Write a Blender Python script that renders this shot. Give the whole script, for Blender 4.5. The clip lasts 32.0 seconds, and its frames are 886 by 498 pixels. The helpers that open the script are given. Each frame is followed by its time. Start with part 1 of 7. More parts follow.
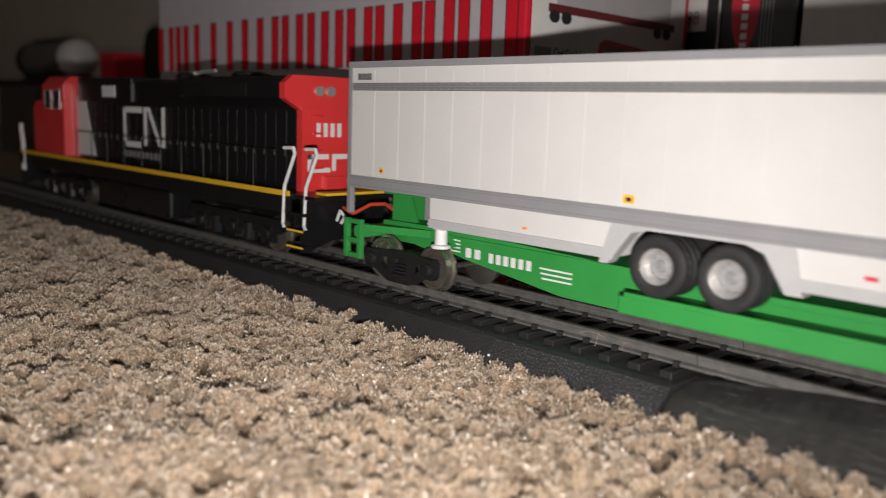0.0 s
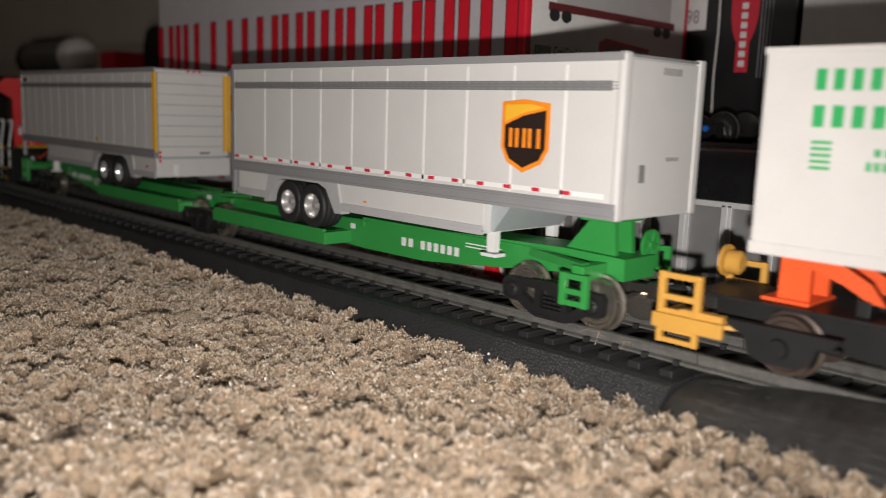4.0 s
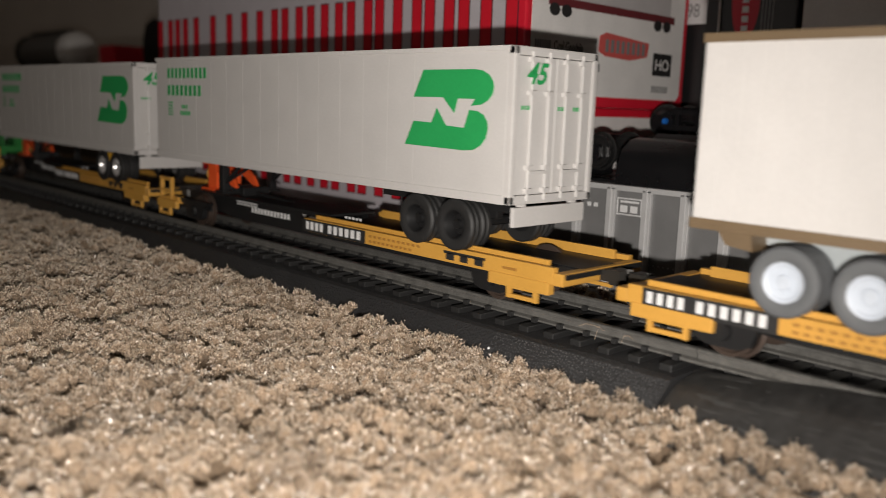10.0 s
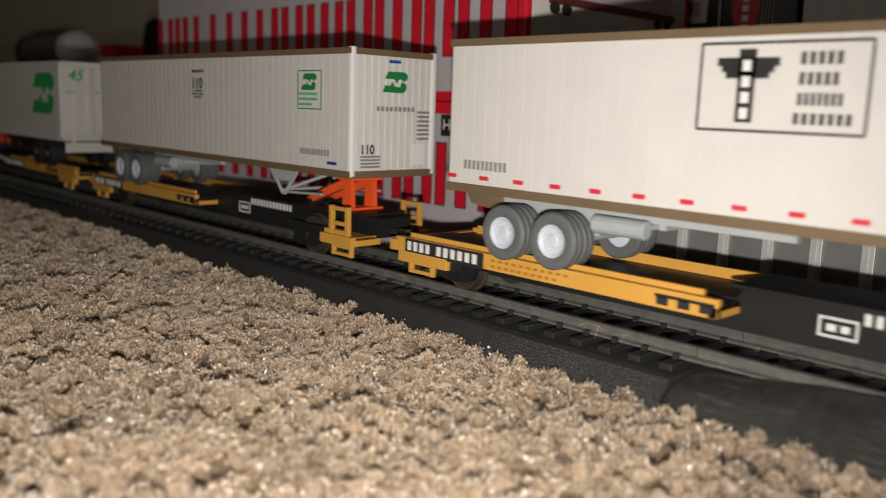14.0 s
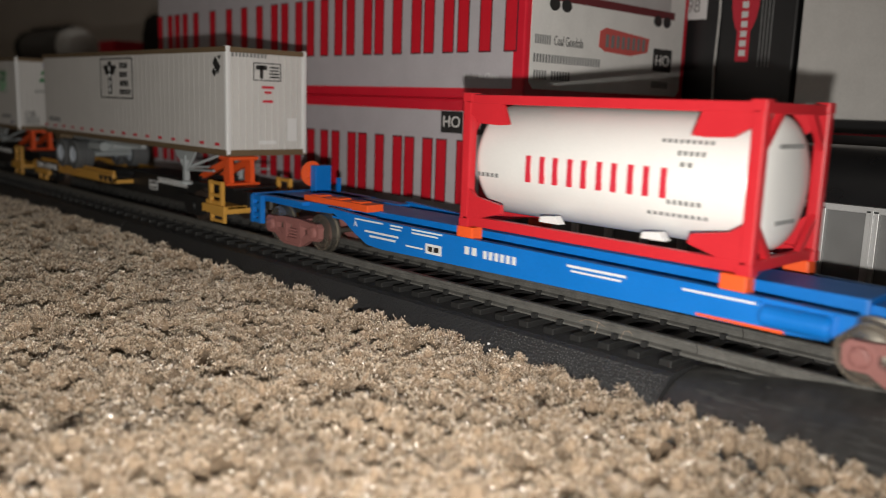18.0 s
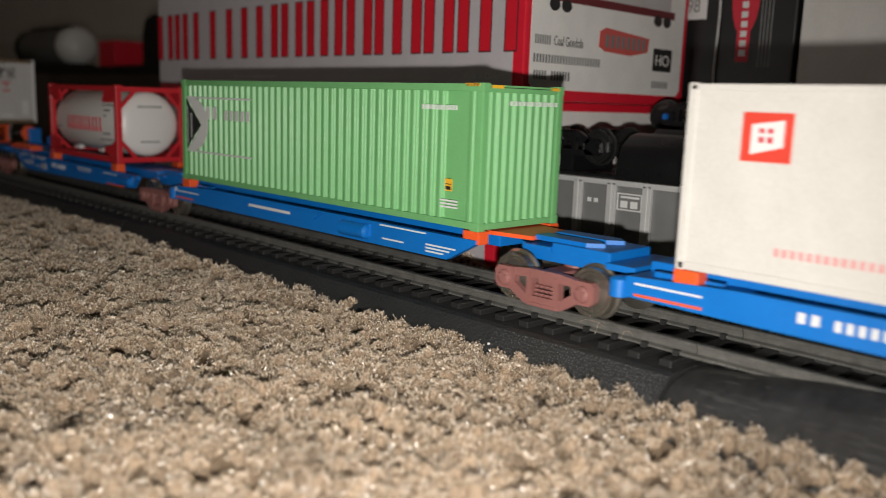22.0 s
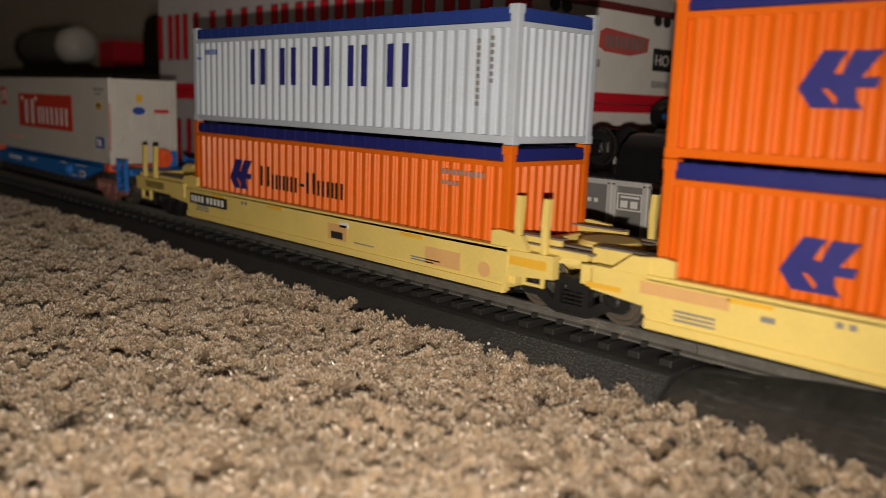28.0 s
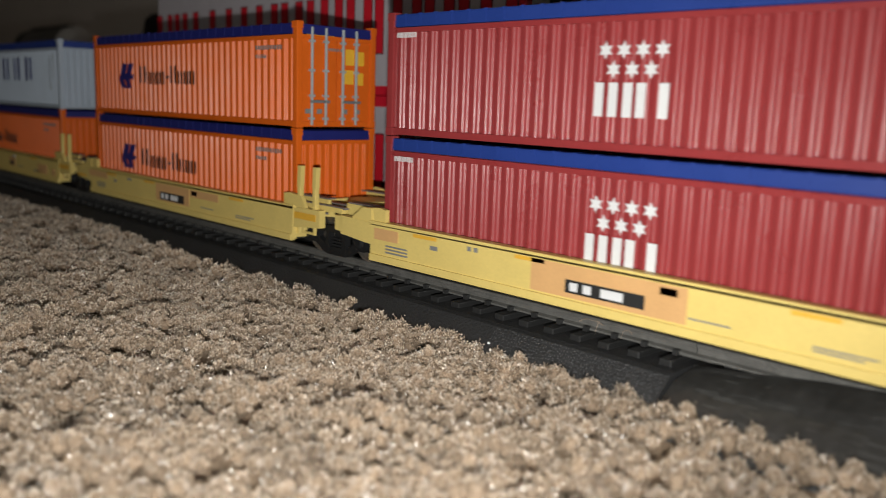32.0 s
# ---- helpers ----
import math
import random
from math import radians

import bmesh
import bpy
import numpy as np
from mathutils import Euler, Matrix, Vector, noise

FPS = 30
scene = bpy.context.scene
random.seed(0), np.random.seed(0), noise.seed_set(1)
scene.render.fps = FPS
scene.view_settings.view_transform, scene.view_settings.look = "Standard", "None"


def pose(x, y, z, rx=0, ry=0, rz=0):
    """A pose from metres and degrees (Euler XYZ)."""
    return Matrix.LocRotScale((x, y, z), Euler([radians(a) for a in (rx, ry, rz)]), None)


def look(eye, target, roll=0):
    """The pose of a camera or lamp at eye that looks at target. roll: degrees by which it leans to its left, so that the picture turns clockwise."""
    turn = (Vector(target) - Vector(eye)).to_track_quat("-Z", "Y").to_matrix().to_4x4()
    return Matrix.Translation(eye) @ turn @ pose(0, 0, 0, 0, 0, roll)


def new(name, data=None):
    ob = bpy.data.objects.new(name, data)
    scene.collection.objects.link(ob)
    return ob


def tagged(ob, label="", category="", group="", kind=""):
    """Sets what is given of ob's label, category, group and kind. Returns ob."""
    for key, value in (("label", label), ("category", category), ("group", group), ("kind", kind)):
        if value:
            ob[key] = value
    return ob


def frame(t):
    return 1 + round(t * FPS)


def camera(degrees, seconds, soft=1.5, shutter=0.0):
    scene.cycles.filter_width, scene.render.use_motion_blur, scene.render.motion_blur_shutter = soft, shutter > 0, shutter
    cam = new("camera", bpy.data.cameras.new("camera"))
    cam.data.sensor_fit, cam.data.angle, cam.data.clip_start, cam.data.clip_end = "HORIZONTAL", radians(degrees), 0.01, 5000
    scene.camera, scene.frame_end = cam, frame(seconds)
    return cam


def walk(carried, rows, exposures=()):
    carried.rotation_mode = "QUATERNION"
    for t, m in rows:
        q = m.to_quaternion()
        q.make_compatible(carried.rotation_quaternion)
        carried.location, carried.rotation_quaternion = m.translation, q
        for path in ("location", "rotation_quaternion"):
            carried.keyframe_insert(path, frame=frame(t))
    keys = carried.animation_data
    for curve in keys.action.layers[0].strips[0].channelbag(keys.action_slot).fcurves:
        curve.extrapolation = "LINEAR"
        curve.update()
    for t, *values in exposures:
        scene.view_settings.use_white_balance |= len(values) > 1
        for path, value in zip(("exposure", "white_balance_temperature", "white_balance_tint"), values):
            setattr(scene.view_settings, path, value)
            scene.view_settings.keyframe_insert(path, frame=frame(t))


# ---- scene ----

# The plan is in millimetres (MM); height 0 is the middle of the railhead, BASE above the carpet's backing.
MM = 0.001
BASE = 0.012
END = 32.0

# ---- camera ----
cam = camera(55.49, END, soft=0.55, shutter=0.35)
cam.data.dof.use_dof = True
cam.data.dof.focus_distance = 0.20
cam.data.dof.aperture_fstop = 17.0
EYE = Vector((0.0, -0.14973, BASE + 0.0439))


def aim(yaw, pitch, roll):
    """The camera's pose from degrees: yaw from +x, pitch up, roll to the right."""
    y, p = radians(yaw), radians(pitch)
    way = Vector((math.cos(p) * math.cos(y), math.cos(p) * math.sin(y), math.sin(p)))
    return look(EYE, EYE + way, roll)


STILL = aim(135.69, -9.888, 1.944)
# the phone sags slowly: degrees by which it looks higher than at the end
SAG = [(0, 0.77), (3.5, 0.71), (5.5, 0.615), (8.0, 0.48), (8.4, 0.365), (10, 0.30), (12, 0.23), (14.5, 0.23),
       (16.5, 0.0), (25, 0.0), (32, -0.04)]
walk(cam, [(t, STILL @ pose(0, 0, 0, a, 0, 0)) for t, a in SAG],
     exposures=[(0, 0.12, 6300, 11), (4, 0.1, 6350, 10), (9, 0.05, 6450, 10), (13, 0.05, 6600, 9), (17, 0.05, 6500, 7), (20, 0.1, 6250, 6), (22, 0.05, 6400, 7),
                (24, -0.05, 6750, 9), (28, -0.35, 7300, 10), (29.2, -0.35, 7000, 9), (30, -0.15, 6400, 7), (31, -0.05, 6050, 5), (32, -0.05, 6100, 5)])

# ---- light: the phone's torch, a finger's width under the lens ----
world = bpy.data.worlds.new("room_dark")
world.use_nodes = True
world.node_tree.nodes["Background"].inputs[0].default_value = (0.02, 0.018, 0.016, 1)
world.node_tree.nodes["Background"].inputs[1].default_value = 0.12
scene.world = world
torch = bpy.data.lights.new("phone_torch", "SPOT")
torch.energy, torch.shadow_soft_size, torch.color = 1.98, 0.0016, (1.0, 0.93, 0.86)
torch.spot_size, torch.spot_blend = radians(120), 1.0
torch_ob = new("phone_torch", torch)
torch_ob.matrix_world = Matrix.Translation(EYE + STILL.to_3x3() @ Vector((0.0, -0.0125, 0.001))) @ STILL.to_3x3().to_4x4() @ pose(0, 0, 0, 3, 11, 0)

# dim unseen fill lamp, added behind the phone to lift the darks
fill = bpy.data.lights.new("unseen_fill", "AREA")
fill.shape, fill.size, fill.size_y, fill.energy, fill.color = "RECTANGLE", 0.86, 2.0, 1.7, (1.0, 0.88, 0.76)
fill_ob = new("unseen_fill", fill)
fill_ob.matrix_world = pose(-0.25, -1.52, 1.02, 90, 0, 0)

# ---- the train's way: seconds, millimetres run since second 18 ----
RUN = [(0, -1150.2), (0.6, -1111.8), (3.5, -933.4), (5.5, -806.3), (8, -642.2), (10, -510.1), (12, -381.3), (14.5, -222.5), (16.5, -95.4),
       (18, 0), (20, 127.9), (22, 255.0), (24, 384.7), (25.5, 481.5), (27.5, 609.8), (29, 705.5), (30.5, 800.6), (32, 897.6)]
MOVING = []
WHEELS = []


# ---- materials ----
def paint(name, rgb, rough=0.45, metal=0.0, var=0.08, scale=120.0, bump=0.05, fine=1800.0, spec=0.5, island=0.0):
    m = bpy.data.materials.new(name)
    m.use_nodes = True
    n, l = m.node_tree.nodes, m.node_tree.links
    p = n["Principled BSDF"]
    p.inputs["Metallic"].default_value = metal
    p.inputs["Specular IOR Level"].default_value = spec
    co = n.new("ShaderNodeTexCoord")
    big, small = n.new("ShaderNodeTexNoise"), n.new("ShaderNodeTexNoise")
    big.inputs["Scale"].default_value, big.inputs["Detail"].default_value = scale, 4
    small.inputs["Scale"].default_value, small.inputs["Detail"].default_value = fine, 3
    l.new(co.outputs["Object"], big.inputs["Vector"])
    l.new(co.outputs["Object"], small.inputs["Vector"])
    add = n.new("ShaderNodeMath")
    add.operation = "ADD"
    l.new(big.outputs["Fac"], add.inputs[0])
    l.new(small.outputs["Fac"], add.inputs[1])
    ramp = n.new("ShaderNodeMapRange")
    ramp.inputs["From Min"].default_value, ramp.inputs["From Max"].default_value = 0.6, 1.4
    ramp.inputs["To Min"].default_value, ramp.inputs["To Max"].default_value = 1 - var, 1 + var
    l.new(add.outputs[0], ramp.inputs["Value"])
    last = ramp.outputs[0]
    if island:
        g = n.new("ShaderNodeNewGeometry")
        r2 = n.new("ShaderNodeMapRange")
        r2.inputs["To Min"].default_value, r2.inputs["To Max"].default_value = 1 - island, 1 + island
        l.new(g.outputs["Random Per Island"], r2.inputs["Value"])
        mul = n.new("ShaderNodeMath")
        mul.operation = "MULTIPLY"
        l.new(last, mul.inputs[0])
        l.new(r2.outputs[0], mul.inputs[1])
        last = mul.outputs[0]
    mix = n.new("ShaderNodeVectorMath")
    mix.operation = "SCALE"
    mix.inputs[0].default_value = rgb
    l.new(last, mix.inputs["Scale"])
    l.new(mix.outputs[0], p.inputs["Base Color"])
    rr = n.new("ShaderNodeMapRange")
    rr.inputs["To Min"].default_value, rr.inputs["To Max"].default_value = max(rough - 0.1, 0.05), min(rough + 0.1, 1)
    l.new(big.outputs["Fac"], rr.inputs["Value"])
    l.new(rr.outputs[0], p.inputs["Roughness"])
    b = n.new("ShaderNodeBump")
    b.inputs["Strength"].default_value, b.inputs["Distance"].default_value = bump, 0.0003
    l.new(small.outputs["Fac"], b.inputs["Height"])
    l.new(b.outputs[0], p.inputs["Normal"])
    return m


M_BLACK = paint("black_plastic", (0.0115, 0.0115, 0.012), 0.48, spec=0.35)
M_GLOSSBLACK = paint("gloss_black_paint", (0.008, 0.008, 0.009), 0.3)
M_TIE = paint("tie_plastic", (0.018, 0.018, 0.018), 0.5, var=0.2, bump=0.4, fine=900)
# greyer than the black roadbed: the stipple's glints are partly in this colour
M_STIPPLE = paint("stipple_glint_grey", (0.13, 0.13, 0.13), 0.25, spec=0.9)
M_SCUFF = paint("grey_scuff", (0.06, 0.06, 0.058), 0.5)
M_BED = paint("roadbed_plastic", (0.03, 0.03, 0.031), 0.42, var=0.15, bump=1.0, fine=1500)
M_SMOOTH = paint("smooth_roadbed_plastic", (0.034, 0.033, 0.032), 0.36, var=0.4, bump=0.25, fine=500)
M_RAIL = paint("dull_steel_rail", (0.16, 0.157, 0.147), 0.36, metal=0.45, var=0.3, scale=300, bump=0.2)
M_WHEEL = paint("wheel_steel", (0.42, 0.39, 0.34), 0.28, metal=0.9, var=0.15)
M_DARKWHEEL = paint("dark_wheel", (0.07, 0.05, 0.04), 0.45, metal=0.4)
M_GRATE = paint("grey_grating", (0.17, 0.145, 0.13), 0.6)
M_AXLE = paint("blackened_axle", (0.03, 0.028, 0.025), 0.45, metal=0.3)
M_GREEN = paint("green_car_paint", (0.03, 0.25, 0.05), 0.42)
M_DKGREEN = paint("dark_green_deck", (0.01, 0.10, 0.018), 0.5)
M_BLUE = paint("blue_car_paint", (0.005, 0.15, 0.52), 0.42)
M_YELLOW = paint("straw_yellow_paint", (0.69, 0.53, 0.165), 0.42)
M_AMBER = paint("amber_patch", (0.72, 0.40, 0.04), 0.5)
M_STENCIL = paint("dark_tan_stencil", (0.34, 0.16, 0.03), 0.5)
M_TAN = paint("tan_patch", (0.62, 0.36, 0.15), 0.5)
M_DECK = paint("deck_yellow_paint", (0.56, 0.295, 0.055), 0.45)
M_ORANGE = paint("orange_hitch_paint", (0.80, 0.10, 0.02), 0.45)
M_HORANGE = paint("orange_container_paint", (0.66, 0.122, 0.01), 0.36, spec=0.3)
M_NAVY = paint("navy_tarp", (0.012, 0.016, 0.14), 0.5)
M_NAVYINK = paint("navy_ink", (0.02, 0.022, 0.17), 0.5)
M_ZIM = paint("maroon_container_paint", (0.27, 0.035, 0.037), 0.3, spec=0.7)
M_ZBLUE = paint("blue_tarp", (0.015, 0.04, 0.22), 0.5)
M_COSCO = paint("pale_grey_container_paint", (0.42, 0.48, 0.56), 0.45, spec=0.3)
M_CP = paint("light_green_container_paint", (0.165, 0.42, 0.165), 0.36, spec=0.4)
M_CREAM = paint("off_white_container_paint", (0.59, 0.57, 0.54), 0.4)
M_WHITE = paint("white_trailer_paint", (0.57, 0.56, 0.55), 0.36, var=0.04)
M_BNWHITE = paint("warm_white_trailer_paint", (0.56, 0.545, 0.53), 0.42, var=0.05)
M_TANKW = paint("white_tank_paint", (0.76, 0.75, 0.735), 0.35, var=0.03)
M_SILVER = paint("dull_silver_trim", (0.27, 0.27, 0.28), 0.4, metal=0.15)
M_ARCH = paint("pale_silver_arch", (0.44, 0.44, 0.445), 0.4, metal=0.1)
M_GREY = paint("light_grey_plastic", (0.33, 0.36, 0.37), 0.5)
M_MIDGREY = paint("mid_grey_band", (0.16, 0.16, 0.165), 0.5)
M_BRONZE = paint("bronze_rail_trim", (0.17, 0.12, 0.07), 0.45, metal=0.2)
M_TYRE = paint("tyre_rubber", (0.016, 0.016, 0.016), 0.6, bump=0.3)
M_GTYRE = paint("grey_tyre_rubber", (0.10, 0.105, 0.11), 0.6)
M_RIM = paint("silver_rim", (0.58, 0.57, 0.56), 0.27, metal=0.65)
M_PALERIM = paint("pale_blue_rim", (0.50, 0.55, 0.62), 0.45)
M_RED = paint("red_frame_paint", (0.54, 0.02, 0.03), 0.38)
M_LOCORED = paint("locomotive_red_paint", (0.66, 0.04, 0.04), 0.33, spec=0.8)
M_RUST = paint("oxide_truck_plastic", (0.25, 0.105, 0.095), 0.5, bump=0.3)
M_INKW = paint("white_ink", (0.68, 0.68, 0.68), 0.5, var=0.03)
M_INKK = paint("black_ink", (0.02, 0.02, 0.02), 0.5)
M_INKR = paint("red_ink", (0.56, 0.022, 0.045), 0.5)
M_KRED = paint("warm_red_panel", (0.62, 0.05, 0.03), 0.45)
M_INKG = paint("green_ink", (0.02, 0.33, 0.09), 0.5)
M_INKDG = paint("dark_green_ink", (0.012, 0.17, 0.045), 0.5)
M_INKY = paint("yellow_ink", (0.78, 0.43, 0.03), 0.5)
M_INKB = paint("blue_ink", (0.02, 0.07, 0.36), 0.5)
M_INKGY = paint("grey_ink", (0.20, 0.20, 0.20), 0.5)
M_STRIPE = paint("yellow_sill_stripe", (0.72, 0.43, 0.02), 0.45)
M_BROWNSHIELD = paint("dark_brown_shield", (0.02, 0.012, 0.01), 0.4)
M_SHIELDO = paint("shield_orange", (0.80, 0.24, 0.015), 0.45)
M_WIRE = paint("red_wire", (0.55, 0.06, 0.03), 0.4)
M_BOXRED = paint("carton_red_print", (0.66, 0.014, 0.035), 0.4, bump=0.1)
M_BOXGREY = paint("carton_grey_print", (0.50, 0.47, 0.50), 0.45, bump=0.1)
M_BOXWHITE = paint("carton_white_print", (0.80, 0.78, 0.76), 0.45, bump=0.1)
M_BOXDARKRED = paint("carton_letter_red", (0.62, 0.012, 0.028), 0.45)
M_BOXEDGE = paint("carton_letter_edge", (0.10, 0.02, 0.03), 0.5)
M_CARTONBLACK = paint("black_carton", (0.012, 0.012, 0.013), 0.35)
M_CARTONGREY = paint("light_grey_carton", (0.62, 0.60, 0.58), 0.5)
M_GONDOLA = paint("silver_gondola_paint", (0.21, 0.21, 0.21), 0.42, metal=0.2, var=0.14, bump=0.12, fine=4000)
M_GONRIB = paint("bright_silver_rib", (0.55, 0.55, 0.55), 0.4, metal=0.2)
M_WALL = paint("painted_wall", (0.74, 0.68, 0.62), 0.8, scale=6, fine=200)
M_CEIL = paint("ceiling_paint", (0.6, 0.58, 0.55), 0.9, scale=6, fine=200)
M_PIN = paint("blue_plastic", (0.01, 0.12, 0.45), 0.4)
M_MAROON = paint("maroon_print", (0.14, 0.02, 0.025), 0.5)
M_WRAPGLINT = paint("shrink_wrap_glint", (0.55, 0.54, 0.52), 0.25)


def carpet_material(name, rgb, fibre):
    m = bpy.data.materials.new(name)
    m.use_nodes = True
    n, l = m.node_tree.nodes, m.node_tree.links
    p = n["Principled BSDF"]
    co = n.new("ShaderNodeTexCoord")
    a, b = n.new("ShaderNodeTexNoise"), n.new("ShaderNodeTexNoise")
    a.inputs["Scale"].default_value, a.inputs["Detail"].default_value = 70, 3
    b.inputs["Scale"].default_value, b.inputs["Detail"].default_value = 900, 4
    l.new(co.outputs["Object"], a.inputs["Vector"])
    l.new(co.outputs["Object"], b.inputs["Vector"])
    g = n.new("ShaderNodeNewGeometry")
    ramp = n.new("ShaderNodeValToRGB")
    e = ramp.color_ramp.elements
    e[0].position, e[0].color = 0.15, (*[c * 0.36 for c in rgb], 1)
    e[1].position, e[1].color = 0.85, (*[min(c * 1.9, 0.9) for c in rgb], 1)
    s = n.new("ShaderNodeMath")
    s.operation = "MULTIPLY_ADD"
    s.inputs[1].default_value = 0.62 if fibre else 0.4
    l.new(g.outputs["Random Per Island"], s.inputs[0])
    s2 = n.new("ShaderNodeMath")
    s2.operation = "MULTIPLY_ADD"
    s2.inputs[1].default_value = 0.6
    s2.inputs[2].default_value = -0.1 if fibre else -0.03
    l.new(a.outputs["Fac"], s2.inputs[0])
    l.new(s2.outputs[0], s.inputs[2])
    l.new(s.outputs[0], ramp.inputs[0])
    l.new(ramp.outputs[0], p.inputs["Base Color"])
    p.inputs["Roughness"].default_value = 0.4 if fibre else 0.8
    p.inputs["Specular IOR Level"].default_value = 1.0 if fibre else 0.3
    p.inputs["IOR"].default_value = 1.9 if fibre else 1.5
    if not fibre:
        bu = n.new("ShaderNodeBump")
        bu.inputs["Strength"].default_value, bu.inputs["Distance"].default_value = 1.0, 0.0008
        l.new(b.outputs["Fac"], bu.inputs["Height"])
        l.new(bu.outputs[0], p.inputs["Normal"])
    return m


# tuft cores darker than their fibres: shade of the gaps in the colour
M_PILE = carpet_material("shaded_carpet_yarn", (0.17, 0.124, 0.085), False)
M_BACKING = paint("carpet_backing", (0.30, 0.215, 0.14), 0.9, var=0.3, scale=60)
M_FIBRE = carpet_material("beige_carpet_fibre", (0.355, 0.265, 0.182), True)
# glossy beads whose near-white colour stands in for glints on fibre ends
M_GLINT = paint("painted_fibre_glint", (0.88, 0.76, 0.61), 0.3, var=0.15, spec=1.0, island=0.15)
M_GLINT.node_tree.nodes["Principled BSDF"].inputs["IOR"].default_value = 2.1


# ---- mesh tools, all in millimetres ----
def box(bm, x0, x1, y0, y1, z0, z1, bev=0.0):
    v = [bm.verts.new((x, y, z)) for z in (z0, z1) for y in (y0, y1) for x in (x0, x1)]
    f = [bm.faces.new([v[i] for i in q]) for q in ((0, 2, 3, 1), (4, 5, 7, 6), (0, 1, 5, 4), (2, 6, 7, 3), (0, 4, 6, 2), (1, 3, 7, 5))]
    if bev:
        bmesh.ops.bevel(bm, geom=list({e for q in f for e in q.edges}), offset=bev, segments=2, affect="EDGES", profile=0.6)
    return bm


def prism(bm, pts, a0, a1, axis="y"):
    """A polygon drawn out along an axis: pts are (x, z) for y, (y, z) for x, (x, y) for z."""
    def at(p, a):
        return {"y": (p[0], a, p[1]), "x": (a, p[0], p[1]), "z": (p[0], p[1], a)}[axis]
    lo, hi = [bm.verts.new(at(p, a0)) for p in pts], [bm.verts.new(at(p, a1)) for p in pts]
    n = len(pts)
    bm.faces.new(lo)
    bm.faces.new(hi[::-1])
    for i in range(n):
        bm.faces.new((lo[i], hi[i], hi[(i + 1) % n], lo[(i + 1) % n]))
    return bm


def lathe(bm, profile, centre, axis="y", seg=28, caps=True):
    """A profile of (distance along the axis, radius) turned about it; closed by its zero radii."""
    rings = []
    for a, r in profile:
        ring = []
        for i in range(seg):
            c, s = r * math.cos(2 * math.pi * i / seg), r * math.sin(2 * math.pi * i / seg)
            d = {"x": (a, c, s), "y": (c, a, s), "z": (c, s, a)}[axis]
            ring.append(bm.verts.new([d[k] + centre[k] for k in range(3)]))
        rings.append(ring)
    for p, q in zip(rings, rings[1:]):
        for i in range(seg):
            bm.faces.new((p[i], p[(i + 1) % seg], q[(i + 1) % seg], q[i]))
    for ring in (rings[0], rings[-1]) if caps else ():
        bm.faces.new(ring)
    return bm


def rod(bm, p, q, r, seg=8):
    p, q = Vector(p), Vector(q)
    turn = (q - p).to_track_quat("Z", "Y")
    rings = [[bm.verts.new(c + turn @ Vector((r * math.cos(2 * math.pi * i / seg), r * math.sin(2 * math.pi * i / seg), 0)))
              for i in range(seg)] for c in (p, q)]
    for i in range(seg):
        bm.faces.new((rings[0][i], rings[0][(i + 1) % seg], rings[1][(i + 1) % seg], rings[1][i]))
    bm.faces.new(rings[0][::-1])
    bm.faces.new(rings[1])
    return bm


def bent(bm, pts, r, seg=8):
    for p, q in zip(pts, pts[1:]):
        rod(bm, p, q, r, seg)
    return bm


def folds(bm, a0, a1, z0, z1, at, out, pitch, depth, axis="x", flat=()):
    """A sheet with upright folds: along x at y = at (axis x) or along y at x = at (axis y); out: +1 or -1."""
    line, a = [], a0
    count = max(1, round((a1 - a0) / pitch))
    p = (a1 - a0) / count
    for i in range(count):
        s = a0 + i * p
        if any(lo < s + p / 2 < hi for lo, hi in flat):
            line += [(s, 0), (s + p * 0.98, 0)]
        else:
            rise = [(k / 6, depth * (1 - math.cos(math.pi * k / 6)) / 2) for k in range(7)]
            line += [(s, 0)] + [(s + (0.24 + 0.2 * u) * p, v) for u, v in rise] + [(s + (0.74 + 0.2 * u) * p, v) for u, v in zip([q[0] for q in rise], [q[1] for q in rise[::-1]])]
    line.append((a1, 0))
    rows = []
    for z in (z0, z1):
        rows.append([bm.verts.new((s, at + out * d, z) if axis == "x" else (at + out * d, s, z)) for s, d in line])
    for i in range(len(line) - 1):
        bm.faces.new((rows[0][i], rows[0][i + 1], rows[1][i + 1], rows[1][i]))
    return bm


def finish(name, bm, material, smooth=False):
    bmesh.ops.recalc_face_normals(bm, faces=bm.faces)
    bmesh.ops.scale(bm, vec=(MM, MM, MM), verts=bm.verts)
    me = bpy.data.meshes.new(name)
    bm.to_mesh(me)
    bm.free()
    me.materials.append(material)
    if smooth:
        me.set_sharp_from_angle(angle=radians(35))
        for q in me.polygons:
            q.use_smooth = True
    return me


SPLIT = {"axle_guard", "tie_slot", "side_rail", "panel_seam", "side_post", "nose_post", "gusset", "wheel_arch", "belly_skirt", "articulation", "bulkhead_gusset", "end_bulkhead", "grey_band", "top_rail",
         "bottom_rail", "side_chord", "lock_rod", "door_handle", "yellow_edge", "nose_corner", "corner_post", "door_frame", "end_beam", "end_brace", "saddle_flap", "deck_rail",
         "guide_rail", "tread_plate", "walkway", "hitch_plate", "orange_plate", "end_header", "end_sill", "hood_door", "roof_fan", "wheel_guide", "rail_joiner", "top_chord",
         "belly_tub", "end_plate", "slider_rail", "landing_gear", "platform_sill", "tank_bracket", "tarp_rib", "roller_slat", "panel_groove", "headlight", "stair", "brake_stand"}


